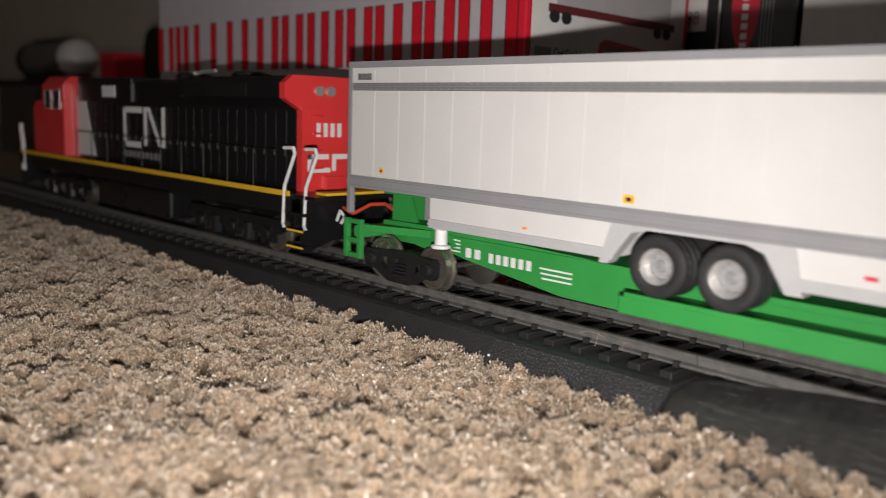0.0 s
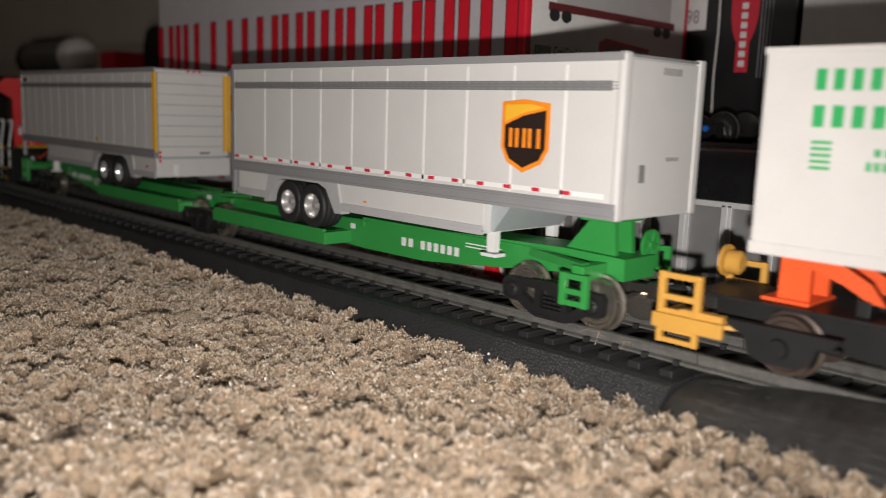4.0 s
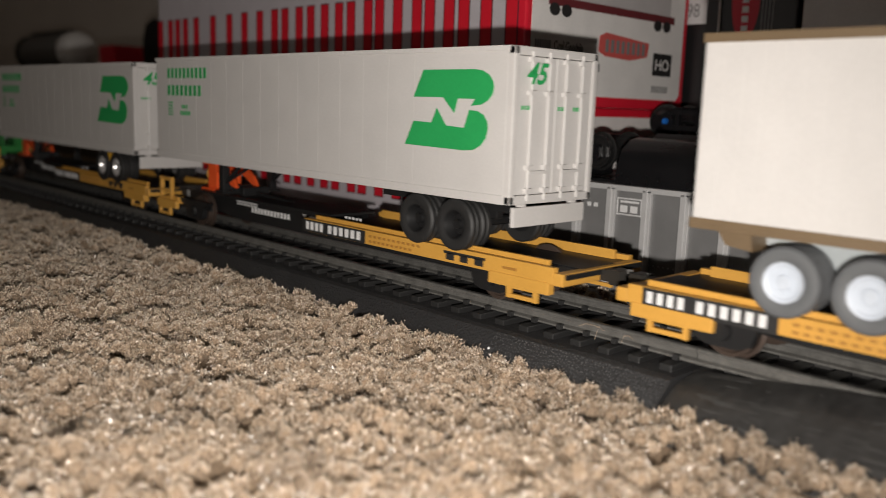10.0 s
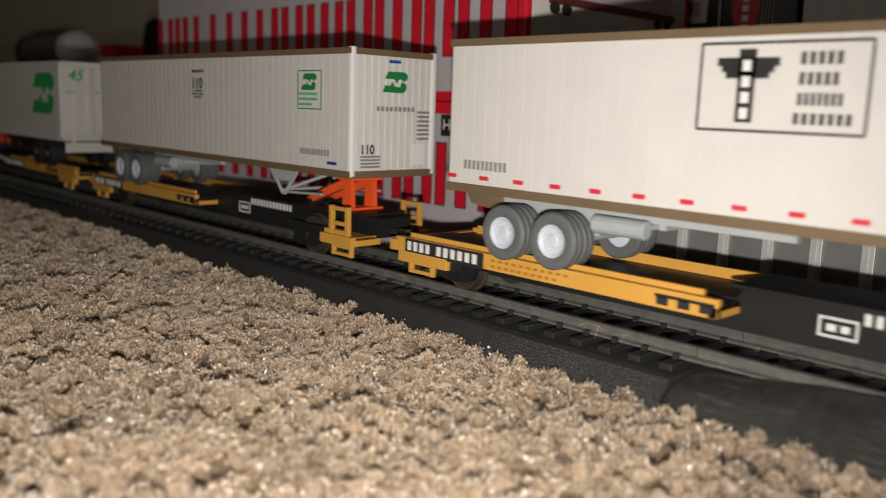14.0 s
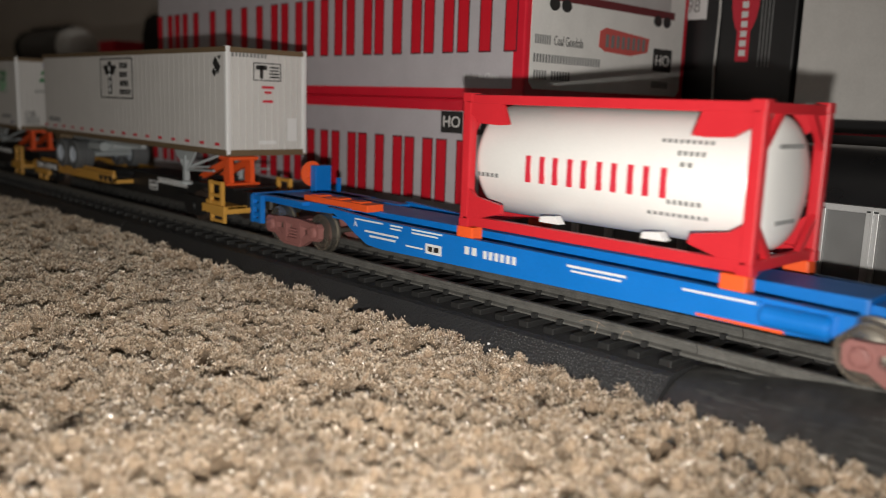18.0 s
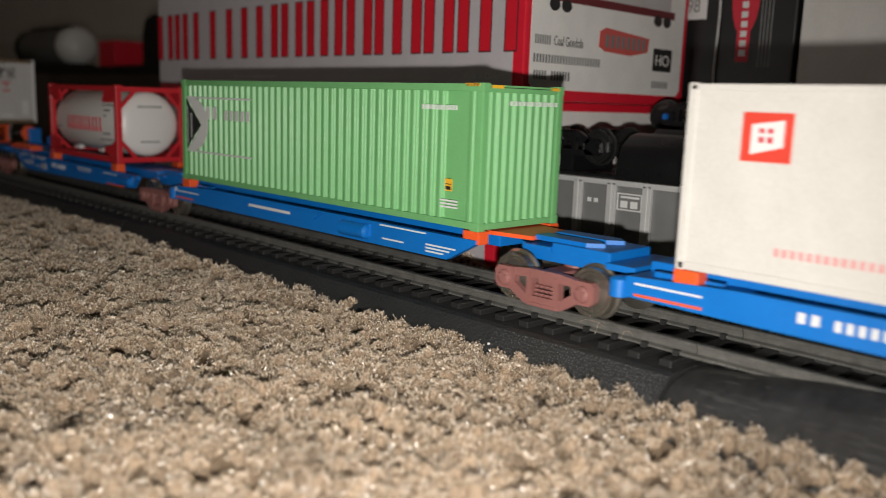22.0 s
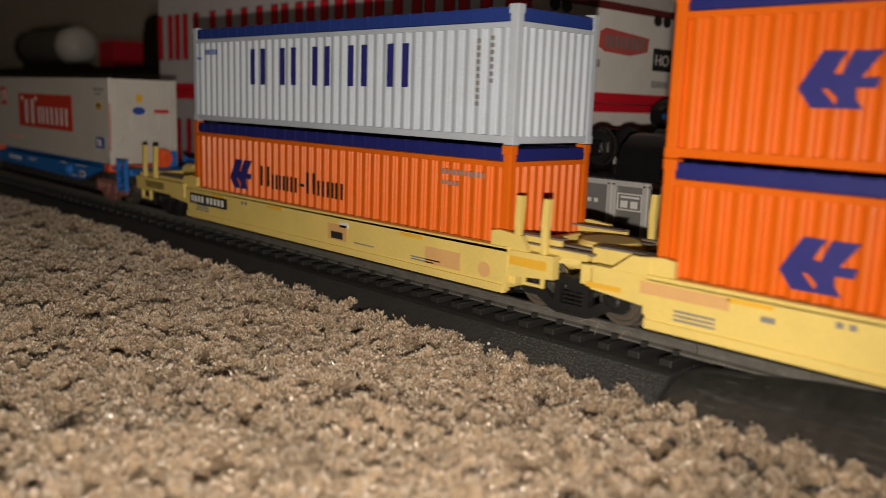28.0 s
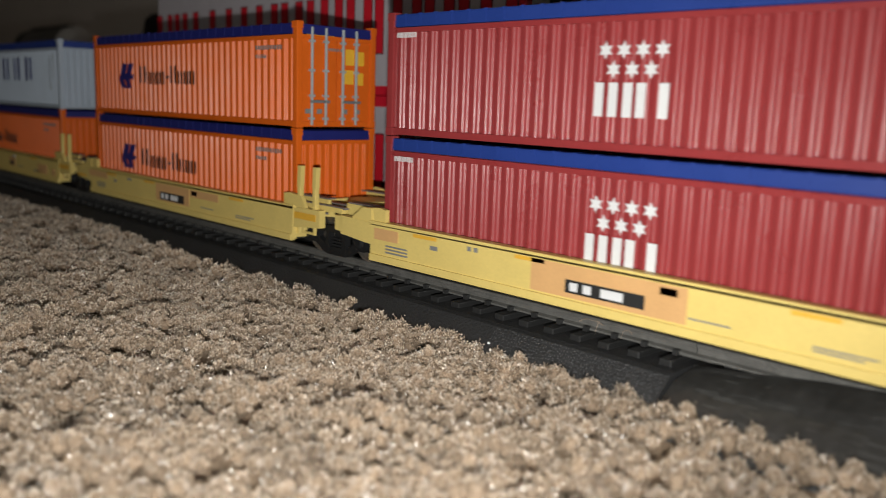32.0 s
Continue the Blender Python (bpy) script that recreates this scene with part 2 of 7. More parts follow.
def islands(bm):
    """The bmesh's separate pieces, each as a bmesh of its own."""
    left, out = set(bm.faces), []
    while left:
        seed = left.pop()
        group, stack = {seed}, [seed]
        while stack:
            for v in stack.pop().verts:
                for q in v.link_faces:
                    if q in left:
                        left.remove(q)
                        group.add(q)
                        stack.append(q)
        piece, made = bmesh.new(), {}
        for q in group:
            for v in q.verts:
                if v not in made:
                    made[v] = piece.verts.new(v.co)
            piece.faces.new([made[v] for v in q.verts])
        out.append(piece)
    bm.free()
    return out


def part(name, bm, material, parent, label="", at=None, smooth=False):
    if name in SPLIT and isinstance(bm, bmesh.types.BMesh):
        made = [part_of(name, b, material, parent, label, at, smooth) for b in islands(bm)]
        return made[0]
    return part_of(name, bm, material, parent, label, at, smooth)


def part_of(name, bm, material, parent, label="", at=None, smooth=False):
    ob = new(name, finish(name, bm, material, smooth) if isinstance(bm, bmesh.types.BMesh) else bm)
    ob.parent = parent
    if at:
        ob.location = Vector(at) * MM
    return tagged(ob, label, kind="stuff" if name == "rivet" else "")


def thing(name, label, category, group="", at=(0, 0, 0), rides=False):
    ob = new(name)
    ob.empty_display_size = 0.01
    ob.location = (at[0] * MM, at[1] * MM, at[2] * MM + BASE)
    if rides:
        MOVING.append((ob, at[0], at[1], at[2]))
    return tagged(ob, label, category, group)


def B():
    return bmesh.new()


def decal(name, polys, face, material, parent, label="", out=-1, axis="y", thick=0.12):
    """Printed shapes, a hair proud of a face: polygons in (x, z) on y = face, or in (y, z) on x = face."""
    def area(q):
        return abs(sum(a[0] * b[1] - a[1] * b[0] for a, b in zip(q, q[1:] + q[:1]))) / 2
    big = [q for q in polys if area(q) > 2.2]
    small = [q for q in polys if area(q) <= 2.2]
    ob = None
    for q in big:
        ob = part(name, prism(B(), q, face, face + out * thick, axis), material, parent, label)
    if small:
        bm = B()
        for q in small:
            prism(bm, q, face, face + out * thick, axis)
        ob = part(name, bm, material, parent, label)
        if len(small) > 1:
            tagged(ob, kind="stuff")
    return ob


def rect(x0, x1, z0, z1, slant=0.0):
    return [(x0, z0), (x1, z0), (x1 + slant, z1), (x0 + slant, z1)]


def bars(x0, x1, z0, z1, n, gap=0.25, slant=0.0):
    """n upright bars in place of a word's letters."""
    w, gap = (x1 - x0) / n, max(gap, 0.42)
    return [rect(x0 + i * w, x0 + (i + 1 - gap) * w, z0, z1, slant) for i in range(n)]


def strokes(cells, z0, z1, t, g=0.0):
    """Two plain upright bars for each wide cell, one for a narrow cell."""
    out = []
    for x0, x1 in cells:
        if x1 - x0 < 2.4 * t:
            out.append(rect((x0 + x1 - t) / 2 - g, (x0 + x1 + t) / 2 + g, z0 - g, z1 + g))
        else:
            out += [rect(x0 - g, x0 + t + g, z0 - g, z1 + g), rect(x1 - t - g, x1 + g, z0 - g, z1 + g)]
    return out


def ring(x0, x1, z0, z1, t, cut=0.0):
    """Four bars round an open middle."""
    return [rect(x0, x0 + t, z0 + cut, z1 - cut), rect(x1 - t, x1, z0 + cut, z1 - cut),
            rect(x0 + t * (0.4 if cut else 1), x1 - t * (0.4 if cut else 1), z0, z0 + t), rect(x0 + t * (0.4 if cut else 1), x1 - t * (0.4 if cut else 1), z1 - t, z1)]


def text(name, words, x, z, size, face, material, parent, axis="y", label="", squeeze=1.0, bold=0.0, lean=0.0):
    cu = bpy.data.curves.new(name, "FONT")
    cu.body, cu.size, cu.extrude = words, size, 0.04
    cu.offset, cu.shear = bold, lean
    tmp = bpy.data.objects.new(name, cu)
    scene.collection.objects.link(tmp)
    bpy.context.view_layer.update()
    me = bpy.data.meshes.new_from_object(tmp.evaluated_get(bpy.context.evaluated_depsgraph_get()))
    bpy.data.objects.remove(tmp)
    if axis == "y":
        m = Matrix(((squeeze, 0, 0, x), (0, 0, -1, face - 0.08), (0, 1, 0, z), (0, 0, 0, 1)))
    else:
        m = Matrix(((0, 0, 1, face + 0.08), (squeeze, 0, 0, x), (0, 1, 0, z), (0, 0, 0, 1)))
    me.transform(Matrix.Scale(MM, 4) @ m)
    me.materials.clear()
    me.materials.append(material)
    return part(name, me, material, parent, label)


# ---- setting: room, carpet, track ----
def slab(name, x0, x1, y0, y1, z0, z1, material):
    bm = box(B(), x0, x1, y0, y1, z0, z1)
    ob = new(name, finish(name, bm, material))
    ob.location = (0, 0, BASE)
    return tagged(ob, kind="structure")


XL, XR, YB, YF, ZC = -3000, 2600, 430, -1500, 2380
tagged(slab("floor_carpet_backing", XL, XR, YF, YB, -42, -12, M_BACKING), "beige carpet floor of a room", "floor")
tagged(slab("wall_back", XL - 100, XR + 100, YB, YB + 100, -42, ZC, M_WALL), "plain painted wall in the dark", "wall")
# the front wall has an added opening where the unseen fill lamp stands
for a, b, c in ((XL - 100, -700, -42), (200, XR + 100, -42), (-700, 200, 2040)):
    tagged(slab("wall_front", a, b, YF - 100, YF, c, ZC, M_WALL), "plain painted wall beside an opening added for the fill lamp", "wall")
tagged(slab("wall_far", XL - 100, XL, YF, YB, -42, ZC, M_WALL), "plain painted wall in the dark", "wall")
tagged(slab("wall_near", XR, XR + 100, YF, YB, -42, ZC, M_WALL), "plain painted wall in the dark", "wall")
tagged(slab("ceiling", XL - 100, XR + 100, YF - 100, YB + 100, ZC, ZC + 60, M_CEIL), "plain white ceiling", "ceiling")


def icosphere_data(level):
    bm = B()
    bmesh.ops.create_icosphere(bm, subdivisions=level, radius=1.0)
    v = np.array([x.co[:] for x in bm.verts])
    f = np.array([[x.index for x in q.verts] for q in bm.faces])
    bm.free()
    return v, f


def carpet_pile():
    """Tufts of twisted yarn: fuzzy domes with short fibres standing out, pale beads painted as glints on their ends."""
    rng = np.random.default_rng(7)
    spots = []
    gap = 3.05
    row = 0
    x = -760.0
    while x < 40:
        y = -146.0 + (row % 2) * gap / 2
        while y < 60:
            px, py = x + rng.uniform(-1.0, 1.0), y + rng.uniform(-1.0, 1.0)
            y += gap
            ang = math.degrees(math.atan2(py + 149.7, px))
            far = math.hypot(px, py + 149.7)
            if not 101 < ang < 170 or far < 60 or -24.6 < py < 27:
                continue
            if py > 25 and (px < -330 or px > -40 or py > 50):
                continue
            spots.append((px, py, far))
        x += gap
        row += 1
    made = {"carpet_tufts": ([], []), "carpet_fibres": ([], []), "carpet_glint_beads": ([], [])}
    count = {k: 0 for k in made}

    def put(kind, v, f):
        made[kind][0].append(v)
        made[kind][1].append(f + count[kind])
        count[kind] += len(v)

    ball, faces = icosphere_data(2)
    bead = np.array([(0, 0, 1), (0.94, 0, -0.33), (-0.47, 0.82, -0.33), (-0.47, -0.82, -0.33)])
    bead_faces = np.array([(0, 1, 2), (0, 2, 3), (0, 3, 1), (1, 3, 2)])
    for px, py, far in spots:
        r = rng.uniform(1.4, 2.5)
        top = rng.normal(-6.9, 0.8) + 1.7 * math.sin(px * 0.19 + 1.3 * math.sin(py * 0.13)) * math.sin(py * 0.23 + px * 0.05)
        if -31 < py < 0:
            top = rng.uniform(-6.2, -3.6)
            r *= 1.15
        sq = np.array([r * rng.uniform(0.9, 1.25), r * rng.uniform(0.9, 1.25), r * rng.uniform(1.1, 1.6)])
        ph, fr = rng.uniform(0, 6.28, 4), rng.uniform(1.4, 4.4, (4, 3)) * rng.choice([-1, 1], (4, 3))
        pts = ball * (1 + sum(np.sin(ball @ fr[k] + ph[k]) for k in range(4)) * 0.08)[:, None] * sq * 0.55
        centre = np.array([px, py, top - sq[2]])
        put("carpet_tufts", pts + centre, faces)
        n = 220 if far < 200 else 170 if far < 290 else 130 if far < 420 else 70
        d = rng.normal(0, 1, (n, 3))
        d[:, 2] = np.abs(d[:, 2]) * 1.1 - 0.15
        d /= np.linalg.norm(d, axis=1)[:, None]
        wob = 1 + sum(np.sin(d @ fr[k] + ph[k]) for k in range(4)) * 0.08
        root = d * wob[:, None] * sq * 0.46 + centre
        lean = d * 1.3 + rng.normal(0, 0.42, (n, 3)) + np.array([0, 0, 0.25])
        lean /= np.linalg.norm(lean, axis=1)[:, None]
        length = rng.uniform(0.38, 0.56, n)[:, None] * r * np.where(rng.random(n) < 0.15, 1.45, 1.0)[:, None]
        w = (0.014 + 0.00045 * far) * rng.uniform(0.7, 1.3, n)[:, None]
        mid = root + lean * length * 0.62
        bend = lean + rng.normal(0, 0.5, (n, 3))
        bend /= np.linalg.norm(bend, axis=1)[:, None]
        tip = mid + bend * length * 0.42
        sides = []
        for way in (lean, bend):
            side = np.cross(way, rng.normal(0, 1, (n, 3)))
            sides.append(side / np.linalg.norm(side, axis=1)[:, None] * w)
        if far < 290:
            quads = np.stack([root - sides[0], root + sides[0], mid, mid - sides[1], mid + sides[1], tip], 1)
        else:
            quads = np.stack([root - sides[0], root + sides[0], tip], 1)
        quads = quads.reshape(-1, 3)
        put("carpet_fibres", quads, np.arange(len(quads)).reshape(-1, 3))
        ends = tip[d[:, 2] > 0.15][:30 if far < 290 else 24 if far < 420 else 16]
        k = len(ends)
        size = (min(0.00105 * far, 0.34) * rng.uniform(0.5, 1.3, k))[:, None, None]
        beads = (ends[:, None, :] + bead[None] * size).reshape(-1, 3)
        put("carpet_glint_beads", beads, (np.arange(k)[:, None, None] * 4 + bead_faces[None]).reshape(-1, 3))
    for name, mat, words in (("carpet_tufts", M_PILE, "beige cut-pile carpet yarn in uneven fuzzy tufts, cores darkened as gap shade"),
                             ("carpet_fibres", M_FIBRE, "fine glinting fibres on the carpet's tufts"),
                             ("carpet_glint_beads", M_GLINT, "pale glossy beads on fibre ends, glints put into their colour")):
        v, q = np.concatenate(made[name][0]) * MM, np.concatenate(made[name][1])
        me = bpy.data.meshes.new(name)
        me.from_pydata(v.tolist(), [], q.tolist())
        me.materials.append(mat)
        me.update()
        if name != "carpet_fibres":
            me.shade_smooth()
        ob = tagged(new(name, me), words, "carpet", kind="stuff")
        ob.location = (0, 0, BASE)


carpet_pile()

JOINT, SECTION, TIE = -75.0, 228.6, 6.9
RAIL_PROFILE = [(-1.4, -1.4), (1.4, -1.4), (1.4, -1.0), (0.35, -0.7), (0.35, 0.35), (0.8, 0.55), (0.8, 1.0), (0.6, 1.2), (-0.6, 1.2),
                (-0.8, 1.0), (-0.8, 0.55), (-0.35, 0.35), (-0.35, -0.7), (-1.4, -1.0)]
tie_mesh = finish("tie", box(B(), -1.35, 1.35, -14.6, 14.6, -4.5, -1.75, 0.25), M_TIE)


def track_section(x1, picked):
    """One length of snap track on its moulded roadbed, reaching from x1 to the left."""
    x0 = x1 - SECTION
    t = thing("track_section", "black plastic roadbed track with dull steel rails on carpet", "model track", "track sections", ((x0 + x1) / 2, 0, 0))
    h = SECTION / 2
    bm = B()
    prism(bm, [(-26, -12), (26, -12), (24.5, -9.5), (18.2, -3.4), (16.8, -3.0), (-16.8, -3.0), (-18.2, -3.4), (-24.5, -9.5)], -h + 0.15, h - 0.15, "x")
    bed = part("roadbed", bm, M_BED, t, "stippled black plastic roadbed with sloped shoulders")
    for s in (-1, 1):
        bm = B()
        prism(bm, [(s * 9.05 + a, z) for a, z in RAIL_PROFILE], -h + 0.1, h - 0.1, "x")
        part("rail", bm, M_RAIL, t, "dull steel rail")
    count = int(SECTION // TIE)
    if picked:
        for i in range(count):
            part("tie", tie_mesh, M_TIE, bed, at=(-h + (i + 0.5) * SECTION / count, 0, 0))
    else:
        bm = B()
        for i in range(count):
            x = -h + (i + 0.5) * SECTION / count
            box(bm, x - 1.35, x + 1.35, -14.6, 14.6, -4.5, -1.5)
        tagged(part("tie_row", bm, M_TIE, t, "row of black plastic ties"), kind="stuff")
    bm = B()
    for i in range(count):
        x = -h + (i + 0.5) * SECTION / count
        for s in (-1, 1):
            for d in (-1, 1):
                box(bm, x - 0.55, x + 0.55, s * 9.05 + d * 1.75 - 0.6, s * 9.05 + d * 1.75 + 0.6, -1.6, -0.55)
    tagged(part("spike", bm, M_TIE, t, "moulded spike heads beside the rails"), kind="stuff")
    bm = B()
    for s in (-1, 1):
        box(bm, h - 4, h + 4, s * 9.05 - 1.6, s * 9.05 + 1.6, -1.55, -0.9, 0.15)
    part("rail_joiner", bm, M_RAIL, t, "folded metal rail joiners")
    return t


first_track = track_section(JOINT, True)
for k in range(1, 10):
    track_section(JOINT - k * SECTION, k < 3)
for k in range(9):
    track_section(JOINT + (k + 2) * SECTION, False)

# the rerailing piece: solid panels flank its rails and ramp up to the railhead
rer = thing("rerailer_track", "smooth black rerailer track section with solid ramped panels", "model track", "", (JOINT + SECTION / 2, 0, 0))
h = SECTION / 2
bm = prism(B(), [(-26.5, -12), (26.5, -12), (25, -9.2), (10.2, -2.7), (-10.2, -2.7), (-25, -9.2)], -h + 0.15, h - 0.15, "x")
part("roadbed", bm, M_SMOOTH, rer, "smooth black plastic roadbed")
RAMP = [(0.4, -2.9), (3, -2.2), (10, -1.6), (16, -0.8), (24, 0.25), (33, 1.1), (40, 1.15)]
RAMP += [(SECTION - a, z) for a, z in RAMP[::-1]]
for s in (-1, 1):
    bm, rings = B(), []
    for a, z in RAMP:
        cut = max(0.0, 3.0 - min(a, SECTION - a)) * 0.4
        pts = [(25.4 - cut, -9.6), (24.6 - cut, -8.3), (23.4 - cut, -7.4), (17.5, -4.2 + 0.35 * (z + 2.9)), (11.6, z - 0.1), (10.5, z), (10.3, -3.2)]
        rings.append([bm.verts.new((-h + a, s * y, q)) for y, q in pts])
    for p, q in zip(rings, rings[1:]):
        for k in range(len(p) - 1):
            bm.faces.new((p[k], p[k + 1], q[k + 1], q[k]))
    bm.faces.new(rings[0])
    bm.faces.new(rings[-1])
    part("side_panel", bm, M_SMOOTH, rer, "smooth black plastic panel ramping up beside the rail", smooth=True)
for s in (-1, 1):
    part("rail", prism(B(), [(s * 9.05 + a, z) for a, z in RAIL_PROFILE], -h + 0.1, h - 0.1, "x"), M_RAIL, rer, "dull steel rail")
part("centre_panel", prism(B(), [(-6.6, -3), (6.6, -3), (6.2, 0.2), (-6.2, 0.2)], -h + 40, h - 2, "x"), M_SMOOTH, rer, "black centre panel between the rails")
for i in range(4):
    part("tie", box(B(), -h + 5 + i * 6.9, -h + 7.7 + i * 6.9, -8.5, 8.5, -2.8, -1.5, 0.2), M_TIE, rer)
rng = random.Random(9)
bm = B()


def panel_z(a, y):
    z = float(np.interp(a, [p[0] for p in RAMP], [p[1] for p in RAMP]))
    return float(np.interp(y, [-23.4, -17.5, -11.6], [-7.4, -4.2 + 0.35 * (z + 2.9), z - 0.1]))


for k in range(150):
    a, y = rng.uniform(4, 60), rng.uniform(-23.0, -12.0)
    n, d = rng.uniform(1.0, 9), rng.uniform(-0.3, 0.3)
    bent(bm, [(-h + a, y, panel_z(a, y) - 0.08), (-h + a + n, y + d, panel_z(a + n, y + d) - 0.08)], rng.uniform(0.09, 0.13), 5)
tagged(part("scuff", bm, M_SCUFF, rer, "faint grey scuffs along the panel"), kind="stuff")

# the stippled shoulder before the rerailer
rng = random.Random(4)
bm = B()
for i in range(58):
    for k in range(12):
        a, b = -117 + 0.72 * (i + rng.uniform(-0.3, 0.3)), (k + rng.uniform(0.2, 0.8)) / 12
        y, z, q = -24.5 + b * 6.3, -9.5 + b * 6.1, rng.uniform(0.06, 0.1)
        a += SECTION / 2 - JOINT
        box(bm, a - q, a + q, y - q, y + q, z - q, z + q)
tagged(part("shoulder_stipple", bm, M_STIPPLE, first_track, "shiny raised stipple on the black shoulder, greyed to show glints", smooth=True), kind="stuff")

# stray fibres and crumbs on the track
bm = bent(B(), [(-101, -11.2, 0.2), (-99.6, -10.6, 0.9), (-97.2, -10.3, 0.8), (-95.2, -10.5, 0.3)], 0.04, 5)
bent(bm, [(-96.5, -11.8, -1.6), (-96.2, -11.4, 0.4), (-95.9, -11.3, 1.3)], 0.035, 5)
bent(bm, [(-90.5, -11.4, -1.2), (-90.2, -11.0, 0.4), (-89.2, -10.7, 0.7), (-88.2, -10.9, 0.1)], 0.035, 5)
strand = tagged(new("carpet_strand", finish("carpet_strand", bm, M_FIBRE)), "pale loose carpet fibre caught on the rail", "fibre")
strand.location = (0, 0, BASE)
crumb_bm = B()
bmesh.ops.create_icosphere(crumb_bm, subdivisions=1, radius=0.32)
crumb = tagged(new("crumb", finish("crumb", crumb_bm, M_INKW)), "tiny white crumb on the black roadbed", "crumb")
crumb.location = (-0.1165, -0.0215, BASE - 0.0063)


# ---- the train: parts that many cars share ----
def wheelset_mesh(r=5.2):
    bm = B()
    for s in (-1, 1):
        prof = [(0.0, 0.8), (0.0, r * 0.45), (0.3, r * 0.55), (0.3, r * 0.8), (-0.05, r * 0.86), (-0.05, r), (1.9, r + 0.1), (2.1, r + 0.75), (2.6, r + 0.75), (2.8, r + 0.2), (2.8, 0.8)]
        lathe(bm, [(s * (-9.9 + a) * -1, q) for a, q in prof], (0, 0, 0), "y", 30)
    lathe(bm, [(-11.2, 0.7), (11.2, 0.7)], (0, 0, 0), "y", 10)
    return finish("wheelset", bm, M_WHEEL, True)


WHEELSET = wheelset_mesh()


DARKSET = WHEELSET.copy()
DARKSET.materials.clear()
DARKSET.materials.append(M_DARKWHEEL)


def wheelset(parent, x, z=6.4, dark=False):
    ob = part("wheelset", DARKSET if dark else WHEELSET, None, parent, "steel wheelset with bright treads", at=(x, 0, z))
    WHEELS.append((ob, x, z))
    return ob


def side_frame_bm(y0, y1, half=10.5, s=1.0):
    """A cast truck side with its two windows, spring pack and journal ends."""
    bm = B()
    z = 6.4
    prism(bm, [(-half - 1, z + 2.4), (-half + 2.6, z + 2.7), (-4, z + 3.1), (4, z + 3.1), (half - 2.6, z + 2.7), (half + 1, z + 2.4),
               (half - 2.0, z + 0.9), (4.4, z + 1.2), (-4.4, z + 1.2), (-half + 2.0, z + 0.9)], y0, y1)
    prism(bm, [(-half + 0.6, z - 1.9), (-half + 2.6, z - 0.5), (-4.4, z - 2.7), (4.4, z - 2.7), (half - 2.6, z - 0.5), (half - 0.6, z - 1.9),
               (5.4, z - 4.5), (4.2, z - 4.8), (-4.2, z - 4.8), (-5.4, z - 4.5)], y0, y1)
    box(bm, -4.2, 4.2, y0 - 0.25, y1, z - 4.9, z - 4.1, 0.2)
    for s in (-1, 1):
        prism(bm, [(s * 2.9, z - 4.4), (s * 4.6, z - 4.4), (s * 4.2, z + 2), (s * 2.9, z + 2)], y0 - 0.15, y1 + 0.1)
        c = s * half
        prism(bm, [(c - 2.9, z + 1.6), (c - 2.0, z + 2.6), (c + 2.0, z + 2.6), (c + 2.9, z + 1.6), (c + 2.7, z - 1.4), (c + 1.8, z - 2.3), (c - 1.8, z - 2.3), (c - 2.7, z - 1.4)], y0 - 0.2, y1)
        lathe(bm, [(y0 - 1.0, 0.5), (y0 - 1.0, 1.1), (y0 - 0.7, 1.7), (y0 - 0.1, 1.9)], (c, 0, z), "y", 14)
        for i in range(3):
            w = 2 * math.pi * (i + 0.25) / 3
            lathe(bm, [(y0 - 1.15, 0.28), (y0 - 0.8, 0.28)], (c + 1.15 * math.cos(w), 0, z + 1.15 * math.sin(w)), "y", 6)
    for k in (-2, -0.7, 0.7, 2):
        for j in range(5):
            lathe(bm, [(j * 0.9, 0.5), (j * 0.9 + 0.3, 0.72), (j * 0.9 + 0.6, 0.5)], (k, (y0 + y1) / 2, z - 4.4), "z", 8)
    return bm


FRAME_MESH = {}


def truck(parent, x, material, half=10.5, label="cast truck between the wheels"):
    if material.name not in FRAME_MESH:
        FRAME_MESH[material.name] = [finish("side_frame", side_frame_bm(*ys), material) for ys in ((-12.6, -11.0), (11.0, 12.6))]
    bm = box(B(), x - 2.6, x + 2.6, -11, 11, 6.0, 9.2, 0.3)
    lathe(bm, [(8.5, 3.5), (11.5, 3.2)], (x, 0, 0), "z", 14)
    t = part("truck", bm, material, parent, label)
    for me in FRAME_MESH[material.name]:
        part("side_frame", me, material, t, at=(x, 0, 0))
    for s in (-1, 1):
        wheelset(t, x + s * half)
    return t


def coupler(parent, x, s, z=9.5):
    bm = B()
    box(bm, x - 3 * s if s > 0 else x, x if s > 0 else x + 3, -1.6, 1.6, z - 1.2, z + 1.2, 0.2)
    box(bm, x, x + s * 6, -0.9, 0.9, z - 0.8, z + 0.8) if s > 0 else box(bm, x - 6, x, -0.9, 0.9, z - 0.8, z + 0.8)
    e = x + s * 6
    prism(bm, [(e - 1.5, -2.0), (e + 1.5, -2.2), (e + 2.2, -0.6), (e + 0.8, -0.2), (e + 0.8, 1.2), (e + 2.0, 1.9), (e - 1.5, 2.1)], z - 1.6, z + 1.6, "z")
    bent(bm, [(e, 0.4, z - 1.5), (e, 0.8, z - 4), (e - s * 2, 1.6, z - 6)], 0.25, 6)
    return part("coupler", bm, M_AXLE, parent, "blackened knuckle coupler")


